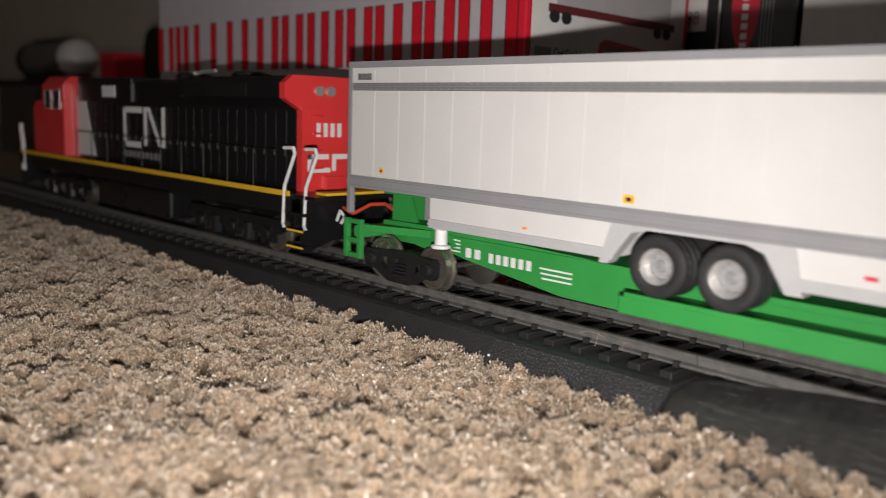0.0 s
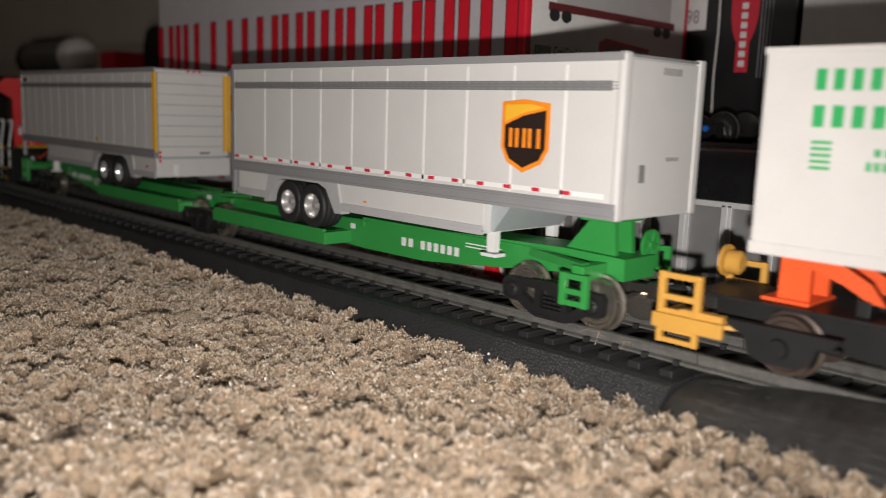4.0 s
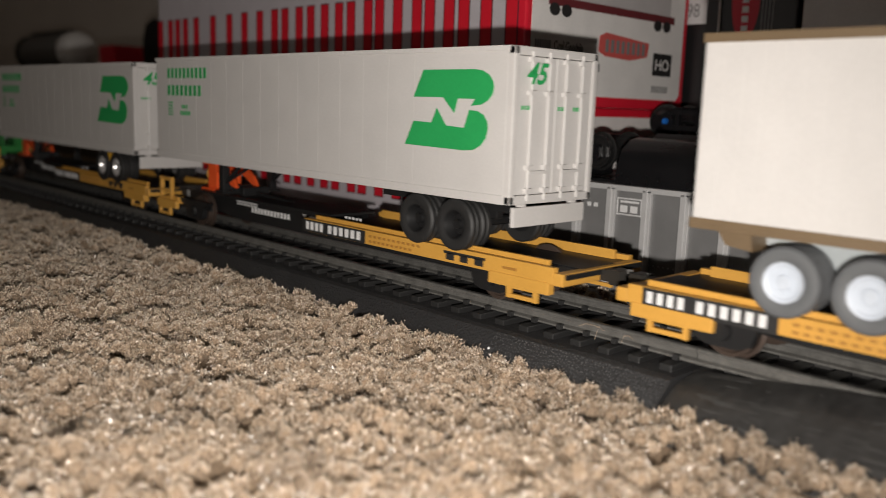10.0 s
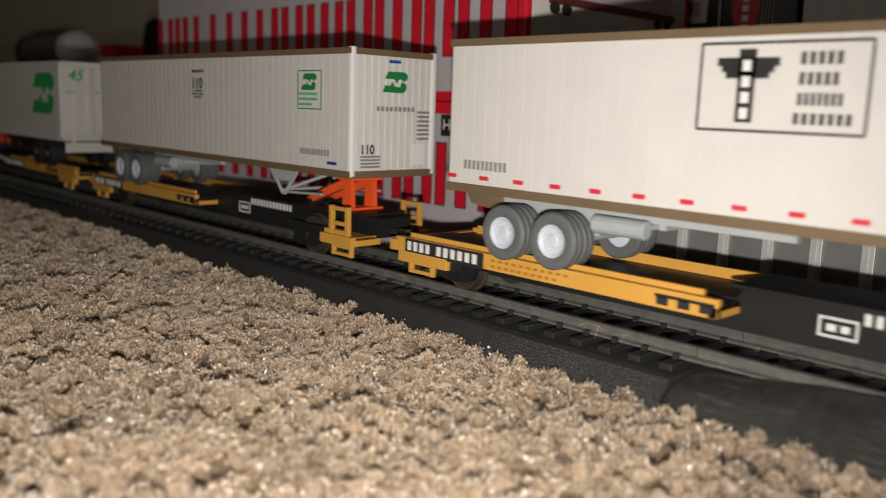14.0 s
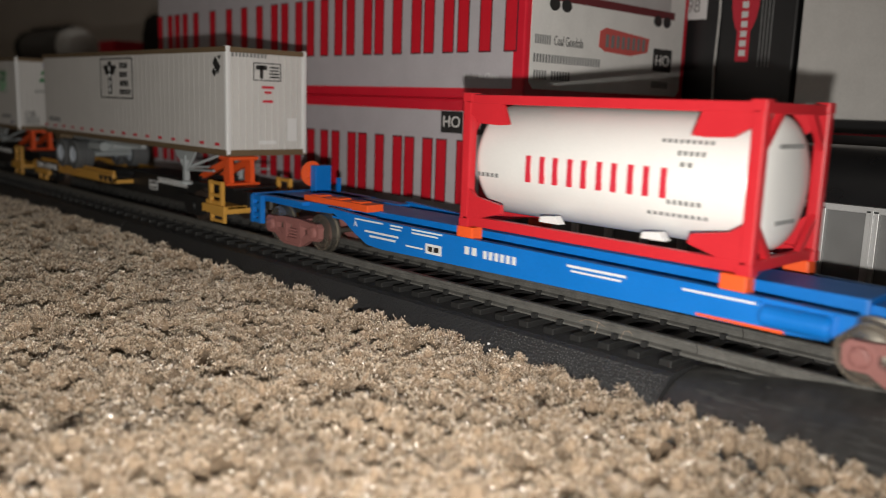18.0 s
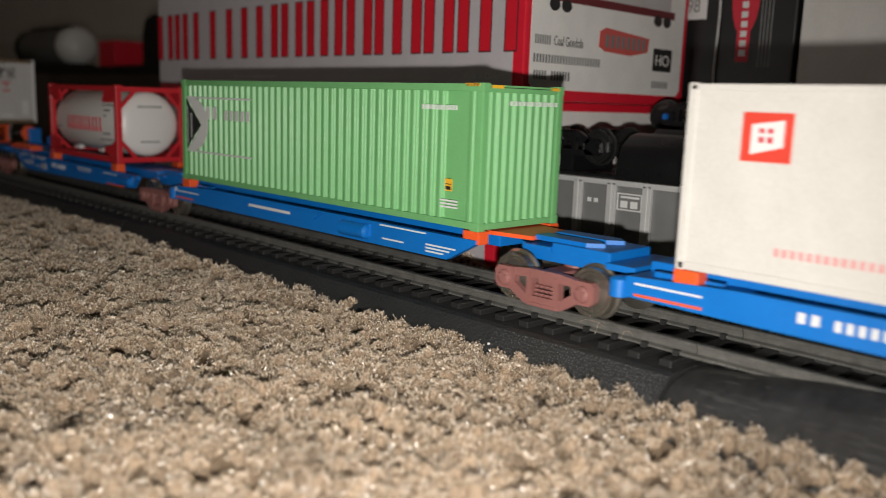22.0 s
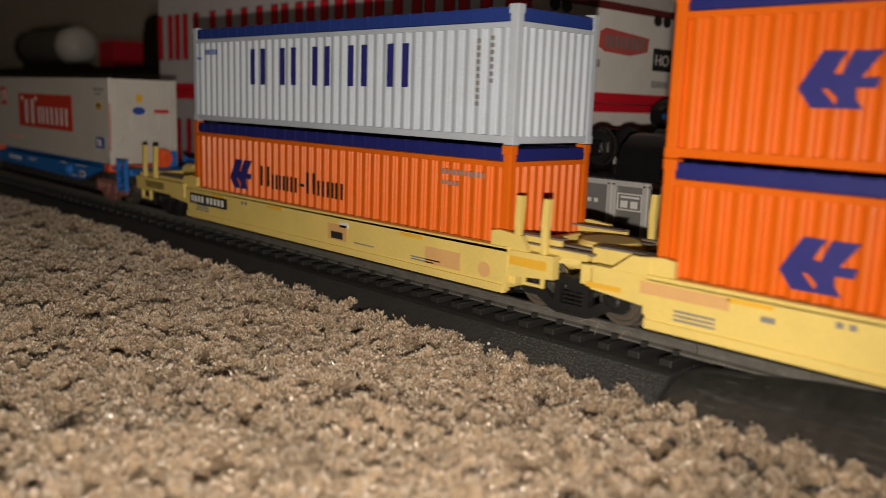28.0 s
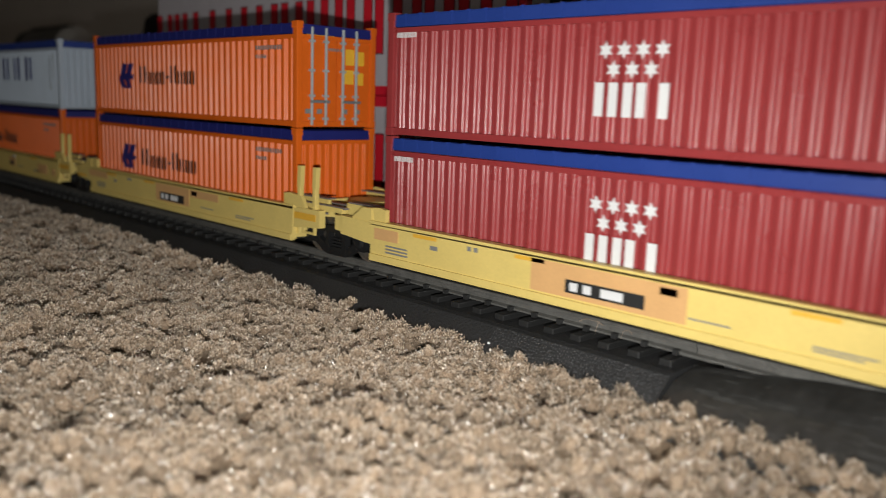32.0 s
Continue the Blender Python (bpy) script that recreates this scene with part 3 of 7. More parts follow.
def ladder(parent, x0, x1, z0, z1, y, material, r=0.65, rungs=(0.33, 0.62), label="end ladder", name="ladder"):
    bm = B()
    for x in (x0, x1):
        box(bm, x - r, x + r, y - r, y + r, z0, z1, 0.15)
    for z in (z0 + r, z1 - r, *[z0 + (z1 - z0) * k for k in rungs]):
        box(bm, x0, x1, y - r * 0.8, y + r * 0.8, z - r * 0.8, z + r * 0.8)
    return part(name, bm, material, parent, label)


def tyre_meshes(ro, w, tmat, rmat, tread=True, deep=True):
    prof = [(0, ro * 0.56), (-0.15, ro * 0.62), (-0.35, ro * 0.8), (-0.2, ro * 0.93), (0.25, ro), (w / 2 - 0.2, ro), (w / 2, ro - 0.25), (w / 2 + 0.2, ro), (w - 0.25, ro), (w + 0.2, ro * 0.93), (w, ro * 0.56)]
    bm = lathe(B(), prof, (0, 0, 0), "y", 72, False)
    if tread:
        bm.verts.ensure_lookup_table()
        for v in bm.verts:
            r = math.hypot(v.co.x, v.co.z)
            if r > ro * 0.9 and (v.index % 72) // 1 % 3 == 0:
                v.co.x *= 1 - 0.45 / r
                v.co.z *= 1 - 0.45 / r
    tyre = finish("tyre", bm, tmat, True)
    bm = lathe(B(), [(1.0, 0.3), (0.9, ro * 0.17), (1.9, ro * 0.21), (2.1, ro * 0.4), (0.3, ro * 0.5), (0.0, ro * 0.53), (-0.1, ro * 0.575), (w * 0.8, ro * 0.575), (w * 0.8, 0.3)] if deep else [(0.1, 0.3), (0.15, ro * 0.2), (0.5, ro * 0.24), (0.35, ro * 0.44), (0.0, ro * 0.5), (-0.1, ro * 0.575), (w * 0.8, ro * 0.575), (w * 0.8, 0.3)], (0, 0, 0), "y", 28)
    for i in range(8):
        a = 2 * math.pi * i / 8
        lathe(bm, [(1.7, 0.22), (2.1, 0.22)] if deep else [(0.2, 0.22), (0.5, 0.22)], (ro * 0.33 * math.cos(a), 0, ro * 0.33 * math.sin(a)), "y", 6)
    return tyre, finish("rim", bm, rmat, True)


TYRES = {"black": tyre_meshes(6.0, 3.0, M_TYRE, M_RIM), "dark": tyre_meshes(6.0, 3.0, M_TYRE, M_BLACK), "grey": tyre_meshes(6.0, 3.2, M_GTYRE, M_PALERIM, False, False)}
HUB = finish("hub", lathe(B(), [(0.5, 0.2), (0.5, 0.8), (1.2, 1.0), (1.75, 1.1), (1.75, 2.2)], (0, 0, 0), "y", 18, False), M_SILVER, True)
TYRE_LABEL = {"black": "black treaded tyre on a silver rim", "dark": "black treaded tyre", "grey": "grey tyre on a pale blue rim"}


def bogie(parent, xs, z, kind, frame, y=14.6):
    """Two axles with dual tyres on both sides, under the trailer's tail."""
    bm = B()
    for x in xs:
        rod(bm, (x, -y + 3, z), (x, y - 3, z), 1.1, 10)
    mid = sum(xs) / 2
    for s in (-1, 1):
        box(bm, xs[0] - 5, xs[1] + 6, s * 6 - 1.0, s * 6 + 1.0, z + 1.5, z + 6.0, 0.2)
        prism(bm, [(mid - 3, z - 0.5), (mid + 3, z - 0.5), (mid + 1, z + 3), (mid - 1, z + 3)], s * 6 - 1.2, s * 6 + 1.2)
    b = part("bogie", bm, frame, parent, "sliding axle frame")
    ty, ri = TYRES[kind]
    for x in xs:
        for s in (-1, 1):
            for k in (0, 3.5):
                t = part("tyre", ty, None, parent, TYRE_LABEL[kind], at=(x, s * (y - k), z))
                if s > 0:
                    t.rotation_euler = (0, 0, math.pi)
                part("rim", ri, None, t)
                if kind == "black":
                    part("hub", HUB, None, t)
    return b


def seams(bm, xs, y, z0, z1, w=0.35, d=0.12):
    for x in xs:
        box(bm, x - w, x + w, y - d, y, z0, z1)
    return bm


def rivets(bm, x0, x1, step, y, z, r=0.2):
    x = x0
    while x <= x1:
        box(bm, x - r, x + r, y - 0.12, y, z - r, z + r)
        x += step
    return bm


# ---- trailers ----
def parcel_trailer(x0, door_left_end, front_right):
    """Drop-frame van trailer: deep white body with a skirt, open over its tandem wheels. Local x from its left end, z from the rail."""
    L, W, T = 138.0, 14.5, 56.2
    if front_right:
        words = "white drop-frame parcel van trailer with red reflector strip"
    else:
        words = "white drop-frame parcel van trailer with yellow rear edges"
    t = thing("van_trailer", words, "trailer", "trailers on the train", (x0, 0, 0), True)
    L = 141.0 if front_right else 137.5
    part("body", box(B(), 0.6, L - 0.6, -W, W, 25.0, T - 0.6, 0.3), M_WHITE, t)
    laps = [4.3 + 13.7 * k for k in range(1, 10)] if front_right else [10 + 9.2 * k for k in range(14)]
    bm = seams(B(), [x for x in laps if x < L - 6], -W, 27.8, T - 2.2, 0.3 if front_right else 0.15, 0.08)
    seams(bm, [x for x in laps if x < L - 6], W + 0.1, 27.8, T - 2.2, 0.3, 0.1)
    part("panel_seam", bm, M_TANKW if front_right else M_WHITE, t, "lap seams of the side sheets")
    bm = B()
    for s in (-1, 1):
        box(bm, 0, L, s * W - 0.35, s * W + 0.35, T - 1.6, T, 0.12)
    box(bm, 0, L, -W, W, T - 0.7, T - 0.2)
    part("top_rail", bm, M_SILVER, t, "dull silver roof rail")
    bm = B()
    for s in (-1, 1):
        box(bm, 1.5, L - 2.5, s * W - 0.22, s * W + 0.22, 49.0, 50.9)
    part("grey_band", bm, M_MIDGREY, t, "grey rub band with rivets under the roof")
    part("rivet", rivets(rivets(B(), 2, L - 4, 2.3, -W - 0.2, 50.5, 0.14), 2, L - 4, 2.3, -W - 0.2, 49.4, 0.14), M_SILVER, t)
    bm = B()
    for s in (-1, 1):
        box(bm, 0, L, s * W - 0.45, s * W + 0.45, 24.4, 27.6, 0.12)
        box(bm, 0, L, s * W - 0.6, s * W + 0.6, 25.6, 26.5)
    part("bottom_rail", bm, M_SILVER, t, "silver floor rail")
    bm = B()
    for z in (25.1, 26.9, 27.3, 49.4, 50.0, 50.6):
        box(bm, 1, L - 1, -W - 0.5 if z < 40 else -W - 0.3, -W, z - 0.09, z + 0.09)
    tagged(part("rail_ridge", bm, M_INKGY, t, "fine dark ridges along the rails"), kind="stuff")
    part("corner_edge", box(B(), -0.3, 1.4, -W - 0.3, -W + 1.2, 17.6, T - 0.4, 0.3), M_SILVER, t, "silver corner edge")
    wx = (31.0, 42.5) if front_right else (93.0, 107.0)
    z = 17.4
    lo, hi = wx[0] - 7.5, wx[1] + 7.5
    spans = [(3 if front_right else 31.0, lo - 2.5), (hi + 2.5, 106.5 if front_right else L - 0.6)]
    bm = B()
    for a, b in spans:
        box(bm, a, b, -W + 0.15, W - 0.15, 17.6, 24.6, 0.2)
    part("belly_skirt", bm, M_WHITE, t, "white lower side skirt")
    bm = B()
    for s in (-1, 1):
        for a, b in spans:
            box(bm, a, b, s * W - 0.25, s * W + 0.25, 17.3, 19.4, 0.1)
            box(bm, a, b, s * W - 0.4, s * W + 0.4, 18.0, 18.5)
        prism(bm, [(lo - 5.5, 16.4), (lo - 3.5, 16.4), (lo + 1.5, 23.0), (lo + 5, 23.8), (hi - 5, 23.8), (hi - 1.5, 22.6), (hi + 2.5, 16.4), (hi + 5.5, 16.4), (hi + 3.5, 24.8), (lo - 3, 24.8)], s * (W + 0.3), s * (W - 2.5))
    part("wheel_arch", bm, M_ARCH, t, "grey wheel arch panels")
    bogie(t, wx, z, "black", M_BLACK, 15.0)
    if not front_right:
        # tail with roller door and yellow edges
        bm = B()
        for y in (-W, W):
            box(bm, L - 2.2, L - 0.9, y - 0.25, y + 0.25, 26.5, 54.5)
            box(bm, L - 0.75, L + 0.2, y - 0.4 if y > 0 else y - 0.2, y + 0.4, 26.5, 54.5)
        box(bm, L - 0.3, L + 0.25, W - 2.4, W - 1.0, 26.5, 54.5)
        part("yellow_edge", bm, M_INKY, t, "yellow rear corner strips")
        part("roller_door", box(B(), L - 0.9, L + 0.05, -W + 0.8, W - 2.6, 24.0, 54.5), M_GREY, t, "white roller door")
        for k in range(8):
            part("roller_slat", box(B(), L, L + 0.25, -W + 1.0, W - 2.8, 25 + k * 3.7, 28.4 + k * 3.7, 0.1), M_WHITE, t)
        bm = box(B(), L - 1.2, L + 0.2, -W, W, 18.0, 24.2, 0.2)
        part("tail_sill", bm, M_WHITE, t)
        part("bumper", box(B(), L - 0.6, L + 0.5, -8, -6.3, 18.2, 22.2, 0.15), M_INKW, t)
        decal("tail_light", [rect(-13.6 + 1.5 * 0, -12.8, 23.0 + 1.5 * k, 24.0 + 1.5 * k) for k in range(3)], L + 0.3, M_INKR, t, "red tail lights", 1, "x")
        decal("roof_marker_light", [rect(-2.6 + 2.2 * k, -1.4 + 2.2 * k, 54.9, 55.5) for k in range(3)], L + 0.1, M_INKR, t, "red roof marker lights", 1, "x")
        part("hinge_bracket", box(B(), L, L + 0.5, 2, 6, 25.8, 26.6, 0.1), M_INKGY, t)
        bm = B()
        part("kingpin_box", box(bm, 23.5, 31.2, -9, 9, 17.8, 25, 0.3), M_SILVER, t, "grey kingpin box")
        decal("number_print", bars(3.5, 9, 51.6, 53.2, 7), -W, M_INKK, t, "row of small dark bars")
        decal("warning_plate", [rect(12.5, 14, 28.7, 30.2), rect(84.5, 87, 28.4, 30.0)], -W, M_INKY, t, "small yellow warning plates")
        decal("warning_mark", [rect(12.9, 13.6, 29.0, 29.6), rect(85.2, 86.4, 28.8, 29.5)], -W - 0.1, M_INKK, t)
        decal("side_light", [rect(129, 131, 20.8, 21.5)], -W, M_INKR, t, "red side light")
        decal("side_light", [rect(60, 61.2, 20.4, 20.9)], -W, M_SHIELDO, t, "amber side light")
    else:
        part("nose_corner", box(box(B(), L - 1.4, L + 0.4, -W - 0.25, -W + 2.2, 24.2, T + 0.2, 0.6), L - 1.4, L + 0.4, W - 2.2, W + 0.25, 24.2, T + 0.2, 0.6), M_WHITE, t, "rounded white nose corners")
        part("nose_panel", box(B(), L - 1.0, L, -W + 1, W - 1, 24.4, T - 1, 0.2), M_WHITE, t)
        decal("reflector_band", [rect(1.2, L - 3, 28.3, 29.3)], -W, M_TANKW, t, "white reflector strip", thick=0.08)
        decal("reflector", [rect(1.5 + 7.9 * k, 3.6 + 7.9 * k, 28.4, 29.2) for k in range(17)], -W, M_INKR, t, "red reflector dashes")
        part("shield_back", prism(B(), [(111, 46.6), (117, 47.2), (124, 46.4), (124, 37), (122, 34), (117.2, 32.0), (112.8, 34), (111, 37)], -W - 0.14, -W), M_SHIELDO, t, "shield sign with an orange rim")
        part("shield_field", prism(B(), [(112, 41.8), (117, 43.8), (123, 45), (123, 37.2), (121.5, 34.8), (117.2, 33.0), (113.4, 34.8), (112, 37.2)], -W - 0.22, -W), M_BROWNSHIELD, t, "dark brown shield field")
        decal("shield_band", [[(112, 46), (119, 46.2), (122.8, 45.5), (117, 44.4), (112, 42.4)]], -W - 0.14, M_INKY, t, "golden band across the shield")
        decal("shield_mark", strokes([(113.3, 115.9), (117.0, 119.4), (120.3, 122.3)], 37.2, 41.2, 0.9), -W - 0.2, M_SHIELDO, t, "orange bars on the shield")
        for y in (-11.5, 9.5):
            bm = box(B(), 103.4, 107.4, y, y + 2.4, 18.0, 24.5, 0.2)
            prism(bm, [(104.8, 18.6), (107.4, 18.6), (107.2, 13.2), (105.0, 13.2)], y + 0.3, y + 2.0)
            box(bm, 103.8, 108.4, y - 0.6, y + 2.9, 12.2, 13.0, 0.2)
            part("landing_leg", bm, M_INKW, t, "white landing leg with a flat foot")
        part("gooseneck", prism(B(), [(106.5, 24.5), (112.5, 24.5), (109.0, 20.0), (107.4, 18.0), (106.5, 18.0)], -12, 12), M_GREY, t, "grey gooseneck under the nose")
        decal("number_print", bars(-1.0, 6.0, 52.6, 54.0, 6), L, M_INKGY, t, "row of small grey bars", 1, "x")
        decal("nose_plate", [rect(-7.6, -5.6, 31.5, 35.0)], L, M_INKGY, t, "small grey plate on the nose", 1, "x")
        decal("nose_print", bars(2, 7, 35.6, 36.4, 4), L, M_INKGY, t, "", 1, "x")
        decal("side_light", [rect(64.5, 65.6, 20.4, 20.9)], -W, M_SHIELDO, t, "amber side light")
    return t


def bn_logo(x, z, s, slot=1.0):
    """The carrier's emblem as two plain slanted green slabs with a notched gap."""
    up = [(6.0, 11.2), (2.6, 11.2), (5.6, 17.4), (21.5, 17.4), (23.6, 17.1), (25.4, 16.2), (26.5, 14.8), (26.8, 13.4), (26.4, 12.0), (25.2, 10.7), (23.4, 9.8), (20.5, 9.5), (21.5, 11.0), (16.5, 11.0), (15.6, 7.8), (12.0, 11.2)]
    dn = [(0, 0), (2.8, 5.6), (8.6, 5.4), (10.2, 8.8), (13.2, 4.9), (18.6, 4.6), (20.0, 8.6), (22.4, 8.4), (24.2, 7.6), (25.3, 6.2), (25.5, 4.6), (25.0, 2.6), (23.6, 0.9), (21.6, -0.1), (19, -0.4)]
    return [[(x + a * s * 1.06, z + b * s) for a, b in q] for q in (up, dn)]


def bn_trailer(x0, z0, L, kind, number):
    W, T = 14.5, 33.6
    t = thing("van_trailer", "white smooth-sided van trailer with green emblem on tyres", "trailer", "trailers on the train", (x0, 0, z0), True)
    part("body", box(B(), 0.2, L - 1.6, -W, W, 0.4, T, 0.35), M_BNWHITE, t)
    bm = B()
    for s in (-1, 1):
        box(bm, 0, L - 1.4, s * W - 0.3, s * W + 0.3, T - 1.0, T + 0.1, 0.12)
        box(bm, 0, L - 1.4, s * W - 0.3, s * W + 0.3, 0, 2.0, 0.12)
    part("side_rail", bm, M_BNWHITE, t)
    part("rivet", rivets(rivets(B(), 2, L - 4, 1.9, -W - 0.25, 1.3, 0.13), 2, L - 4, 1.9, -W - 0.25, T - 0.5, 0.13), M_BNWHITE, t)
    part("panel_seam", seams(B(), [9 + 9.6 * k for k in range(15)], -W + 0.02, 2.2, T - 1.2, 0.1, 0.045), M_BNWHITE, t)
    bm = B()
    for y in (-W, W - 1.6):
        box(bm, L - 1.8, L, y, y + 1.6, 0, T + 0.1, 0.3)
    box(bm, L - 1.8, L, -W, W, T - 1.8, T + 0.1, 0.3)
    box(bm, L - 1.8, L, -W, W, 0, 2.0, 0.3)
    part("door_frame", bm, M_BNWHITE, t, "white rear door frame")
    for s in (-1, 1):
        part("rear_door", box(B(), L - 1.5, L - 0.4, 0.15 if s > 0 else -W + 1.7, W - 1.7 if s > 0 else -0.15, 2.1, T - 1.9, 0.2), M_BNWHITE, t, "white swinging rear door")
    bm = B()
    for y in (-8.8, -3.0, 3.0, 8.8):
        rod(bm, (L + 0.1, y, 0.8), (L + 0.1, y, T - 0.8), 0.38, 8)
        for z in (3, 8, 24, 31):
            box(bm, L - 0.5, L + 0.7, y - 0.9, y + 0.9, z - 0.5, z + 0.5)
    for y in (-6, 5.5):
        box(bm, L, L + 0.6, y - 3, y + 3, 6.6, 7.3, 0.1)
    part("lock_rod", bm, M_BNWHITE, t, "white door lock rods and handles")
    bm = B()
    box(bm, L - 1.2, L - 0.2, -12.6, 12.6, -5.0, -0.6, 0.2)
    for y in (-9, 9):
        box(bm, L - 2, L - 0.6, y - 0.8, y + 0.8, -3, 0.4)
    part("underride_bar", bm, M_BNWHITE, t, "white underride bar")
    wx = (L - 28.0 - 1, L - 15.0 - 1)
    bogie(t, wx, 16.9 - z0 if kind == "black" else 17.4 - z0, kind, M_BLACK, 14.9)
    part("slider_rail", box(box(B(), L - 50, L - 6, -7.4, -5.4, -2.6, 0.4), L - 50, L - 6, 5.4, 7.4, -2.6, 0.4), M_BLACK, t)
    bm = B()
    for y in (-9, 9):
        box(bm, 34.6, 37.4, y - 1.2, y + 1.2, -9.2, 0.4, 0.2)
        box(bm, 33.4, 38.4, y - 2, y + 2, -9.9, -9.1)
        rod(bm, (36, y, -7), (47, y, 0.2), 0.6)
        rod(bm, (36, y, -7), (46, y * 0.4, 0.2), 0.4)
    part("landing_gear", bm, M_BLACK, t, "black landing gear with braces")
    decal("emblem", bn_logo(L - 32.8 if kind == "black" else L - 34, 11.4, 1.0), -W - 0.02, M_INKG, t, "green slab emblem")
    decal("name_print", bars(8.6, 36, 26.9, 30.2, 10, 0.22) + bars(8.6, 32.6, 21.2, 24.6, 8, 0.22), -W - 0.02, M_INKG, t, "two lines of green bars")
    decal("small_print", [rect(8.8, 12, 14.6 + 1.0 * k, 15.1 + 1.0 * k) for k in range(5)] + bars(18.4, 23, 17.0, 18.2, 3) + bars(17.4, 24.6, 14.8, 16.2, 6), -W - 0.02, M_INKG, t, "small lines of green print")
    text("door_number", number, -11.3, 26.0, 6.2, L + 0.45, M_INKG, t, "x", "green slanted number on the door", 1.05, 0.14, 0.3)
    decal("door_print", bars(-11.5, -7.5, 20.4, 21.3, 4) + bars(1, 4.5, 20.4, 21.3, 3) + bars(6.5, 9.5, 20.4, 21.3, 3), L - 0.4, M_INKG, t, "", 1, "x")
    if kind == "black":
        part("mud_mark", prism(B(), [(wx[0] + 4, -0.4), (wx[1] - 4, -0.4), (wx[1] - 5, -3.5), (wx[0] + 5, -3.5)], -14.3, -13.7), M_INKY, t, "yellow plate between the wheels")
    return t


def ribbed_trailer(x0, z0, L, tote):
    """White sheet-and-post trailer with bronze rails on grey running gear."""
    W, T = 14.6, 33.4
    t = thing("van_trailer", "white van trailer with bronze rails and grey wheels" if not tote else "white van trailer with red dashes and grey wheels", "trailer", "trailers on the train", (x0, 0, z0), True)
    part("body", box(B(), 0.3, L - 0.3, -W, W, 0.5, T - 0.3, 0.35), M_BNWHITE, t)
    bm = seams(B(), [4 + 3.45 * k for k in range(int((L - 8) / 3.45) + 1)], -W, 1.8, T - 1.5, 0.22, 0.045)
    seams(bm, [4 + 3.45 * k for k in range(int((L - 8) / 3.45) + 1)], W + 0.16, 1.8, T - 1.5, 0.3, 0.16)
    part("side_post", bm, M_BNWHITE, t, "row of thin white side posts")
    bm = B()
    for s in (-1, 1):
        box(bm, 0, L, s * W - 0.35, s * W + 0.35, T - 1.5, T + 0.1, 0.12)
        box(bm, 0, L, s * W - 0.35, s * W + 0.35, 0, 1.9, 0.12)
        box(bm, 0, L, s * W - 0.5, s * W + 0.5, 0.5, 0.8)
    box(bm, L - 0.6, L + 0.2, -W, W, T - 1.5, T + 0.1, 0.1)
    box(bm, L - 0.6, L + 0.2, -W, W, 0, 1.9, 0.1)
    part("side_rail", bm, M_BRONZE, t, "bronze top and bottom rails")
    part("rivet", rivets(rivets(B(), 2, L - 4, 1.7, -W - 0.3, 1.4, 0.14), 2, L - 4, 4.2, -W - 0.3, T - 0.7, 0.14), M_BRONZE, t)
    bm = B()
    for y in (-W, W):
        box(bm, L - 1.6, L + 0.25, y - 0.3 if y < 0 else y - 1.4, y + 1.4 if y < 0 else y + 0.3, 0.2, T + 0.4, 0.5)
    part("corner_post", bm, M_INKW, t, "bright white nose corner posts")
    bm = B()
    for k in range(11):
        box(bm, L - 0.3, L + 0.1, -12.6 + 2.4 * k, -12.2 + 2.4 * k, 2, T - 1.6)
    part("nose_post", bm, M_BNWHITE, t)
    wx = (18.0, 31.5)
    bogie(t, wx, 17.3 - z0, "grey", M_GREY, 15.2)
    bm = B()
    for y in (-6, 6):
        box(bm, 10, 78, y - 0.9, y + 0.9, -2.4, 0.6)
    rod(bm, (36, -6, -5.5), (36, 6, -5.5), 1.3, 12)
    rod(bm, (42, -9, -4), (48, 9, -4), 0.9, 10)
    for x in (40, 46, 52):
        box(bm, x - 0.7, x + 0.7, -7, 7, -3.5, 0.4)
    lathe(bm, [(38, 1.6), (38.2, 1.9), (50, 1.9), (50.2, 1.6)], (0, -9.5, -3.6), "x", 14)
    part("slider_frame", bm, M_GREY, t, "light grey axle slider with air tanks")
    part("mud_guard", prism(B(), [(4, 0.4), (10.5, 0.4), (11, -3.2), (6, -2.6)], -W + 2, W - 2), M_BRONZE, t)
    bm = B()
    top = 0.5
    lx = 121.0
    for y in (-10.5, 10.5):
        prism(bm, [(lx - 8, top), (lx + 8, top), (lx + 4.5, -3.6), (lx - 4.5, -3.6)], y - 0.5, y + 0.5)
        if tote:
            box(bm, lx - 0.9, lx + 0.9, y - 0.9, y + 0.9, -11.0, -2, 0.2)
            lathe(bm, [(-12.0, 2.2), (-11.2, 2.2), (-10.6, 1.0)], (lx, y, 0), "z", 14)
        rod(bm, (lx - 7, y, 0), (lx - 0.5, y, -7.5), 0.5)
        rod(bm, (lx + 7, y, 0), (lx + 0.5, y, -7.5), 0.5)
        rod(bm, (lx, y, -6.5), (lx + 16, y * 0.3, 0), 0.5)
        rod(bm, (lx, y, -7.0), (lx + 19, y, -6.0), 0.4)
    rod(bm, (lx, -10.5, -6.5), (lx, 10.5, -6.5), 0.55)
    part("landing_gear", bm, M_GREY, t, "grey braced landing gear")
    if not tote:
        text("side_number", "110", 73.8, 22.6, 4.6, -W - 0.17, M_INKK, t, "y", "black number on the side", 1.05, 0.09)
        decal("small_print", bars(74, 82, 27.4, 28.3, 7) + bars(75, 81, 21.4, 22.0, 5) + bars(74.2, 81.8, 20.4, 21.0, 6) + bars(75.4, 80.6, 19.4, 20.0, 4), -W - 0.17, M_INKK, t, "small lines of black print")
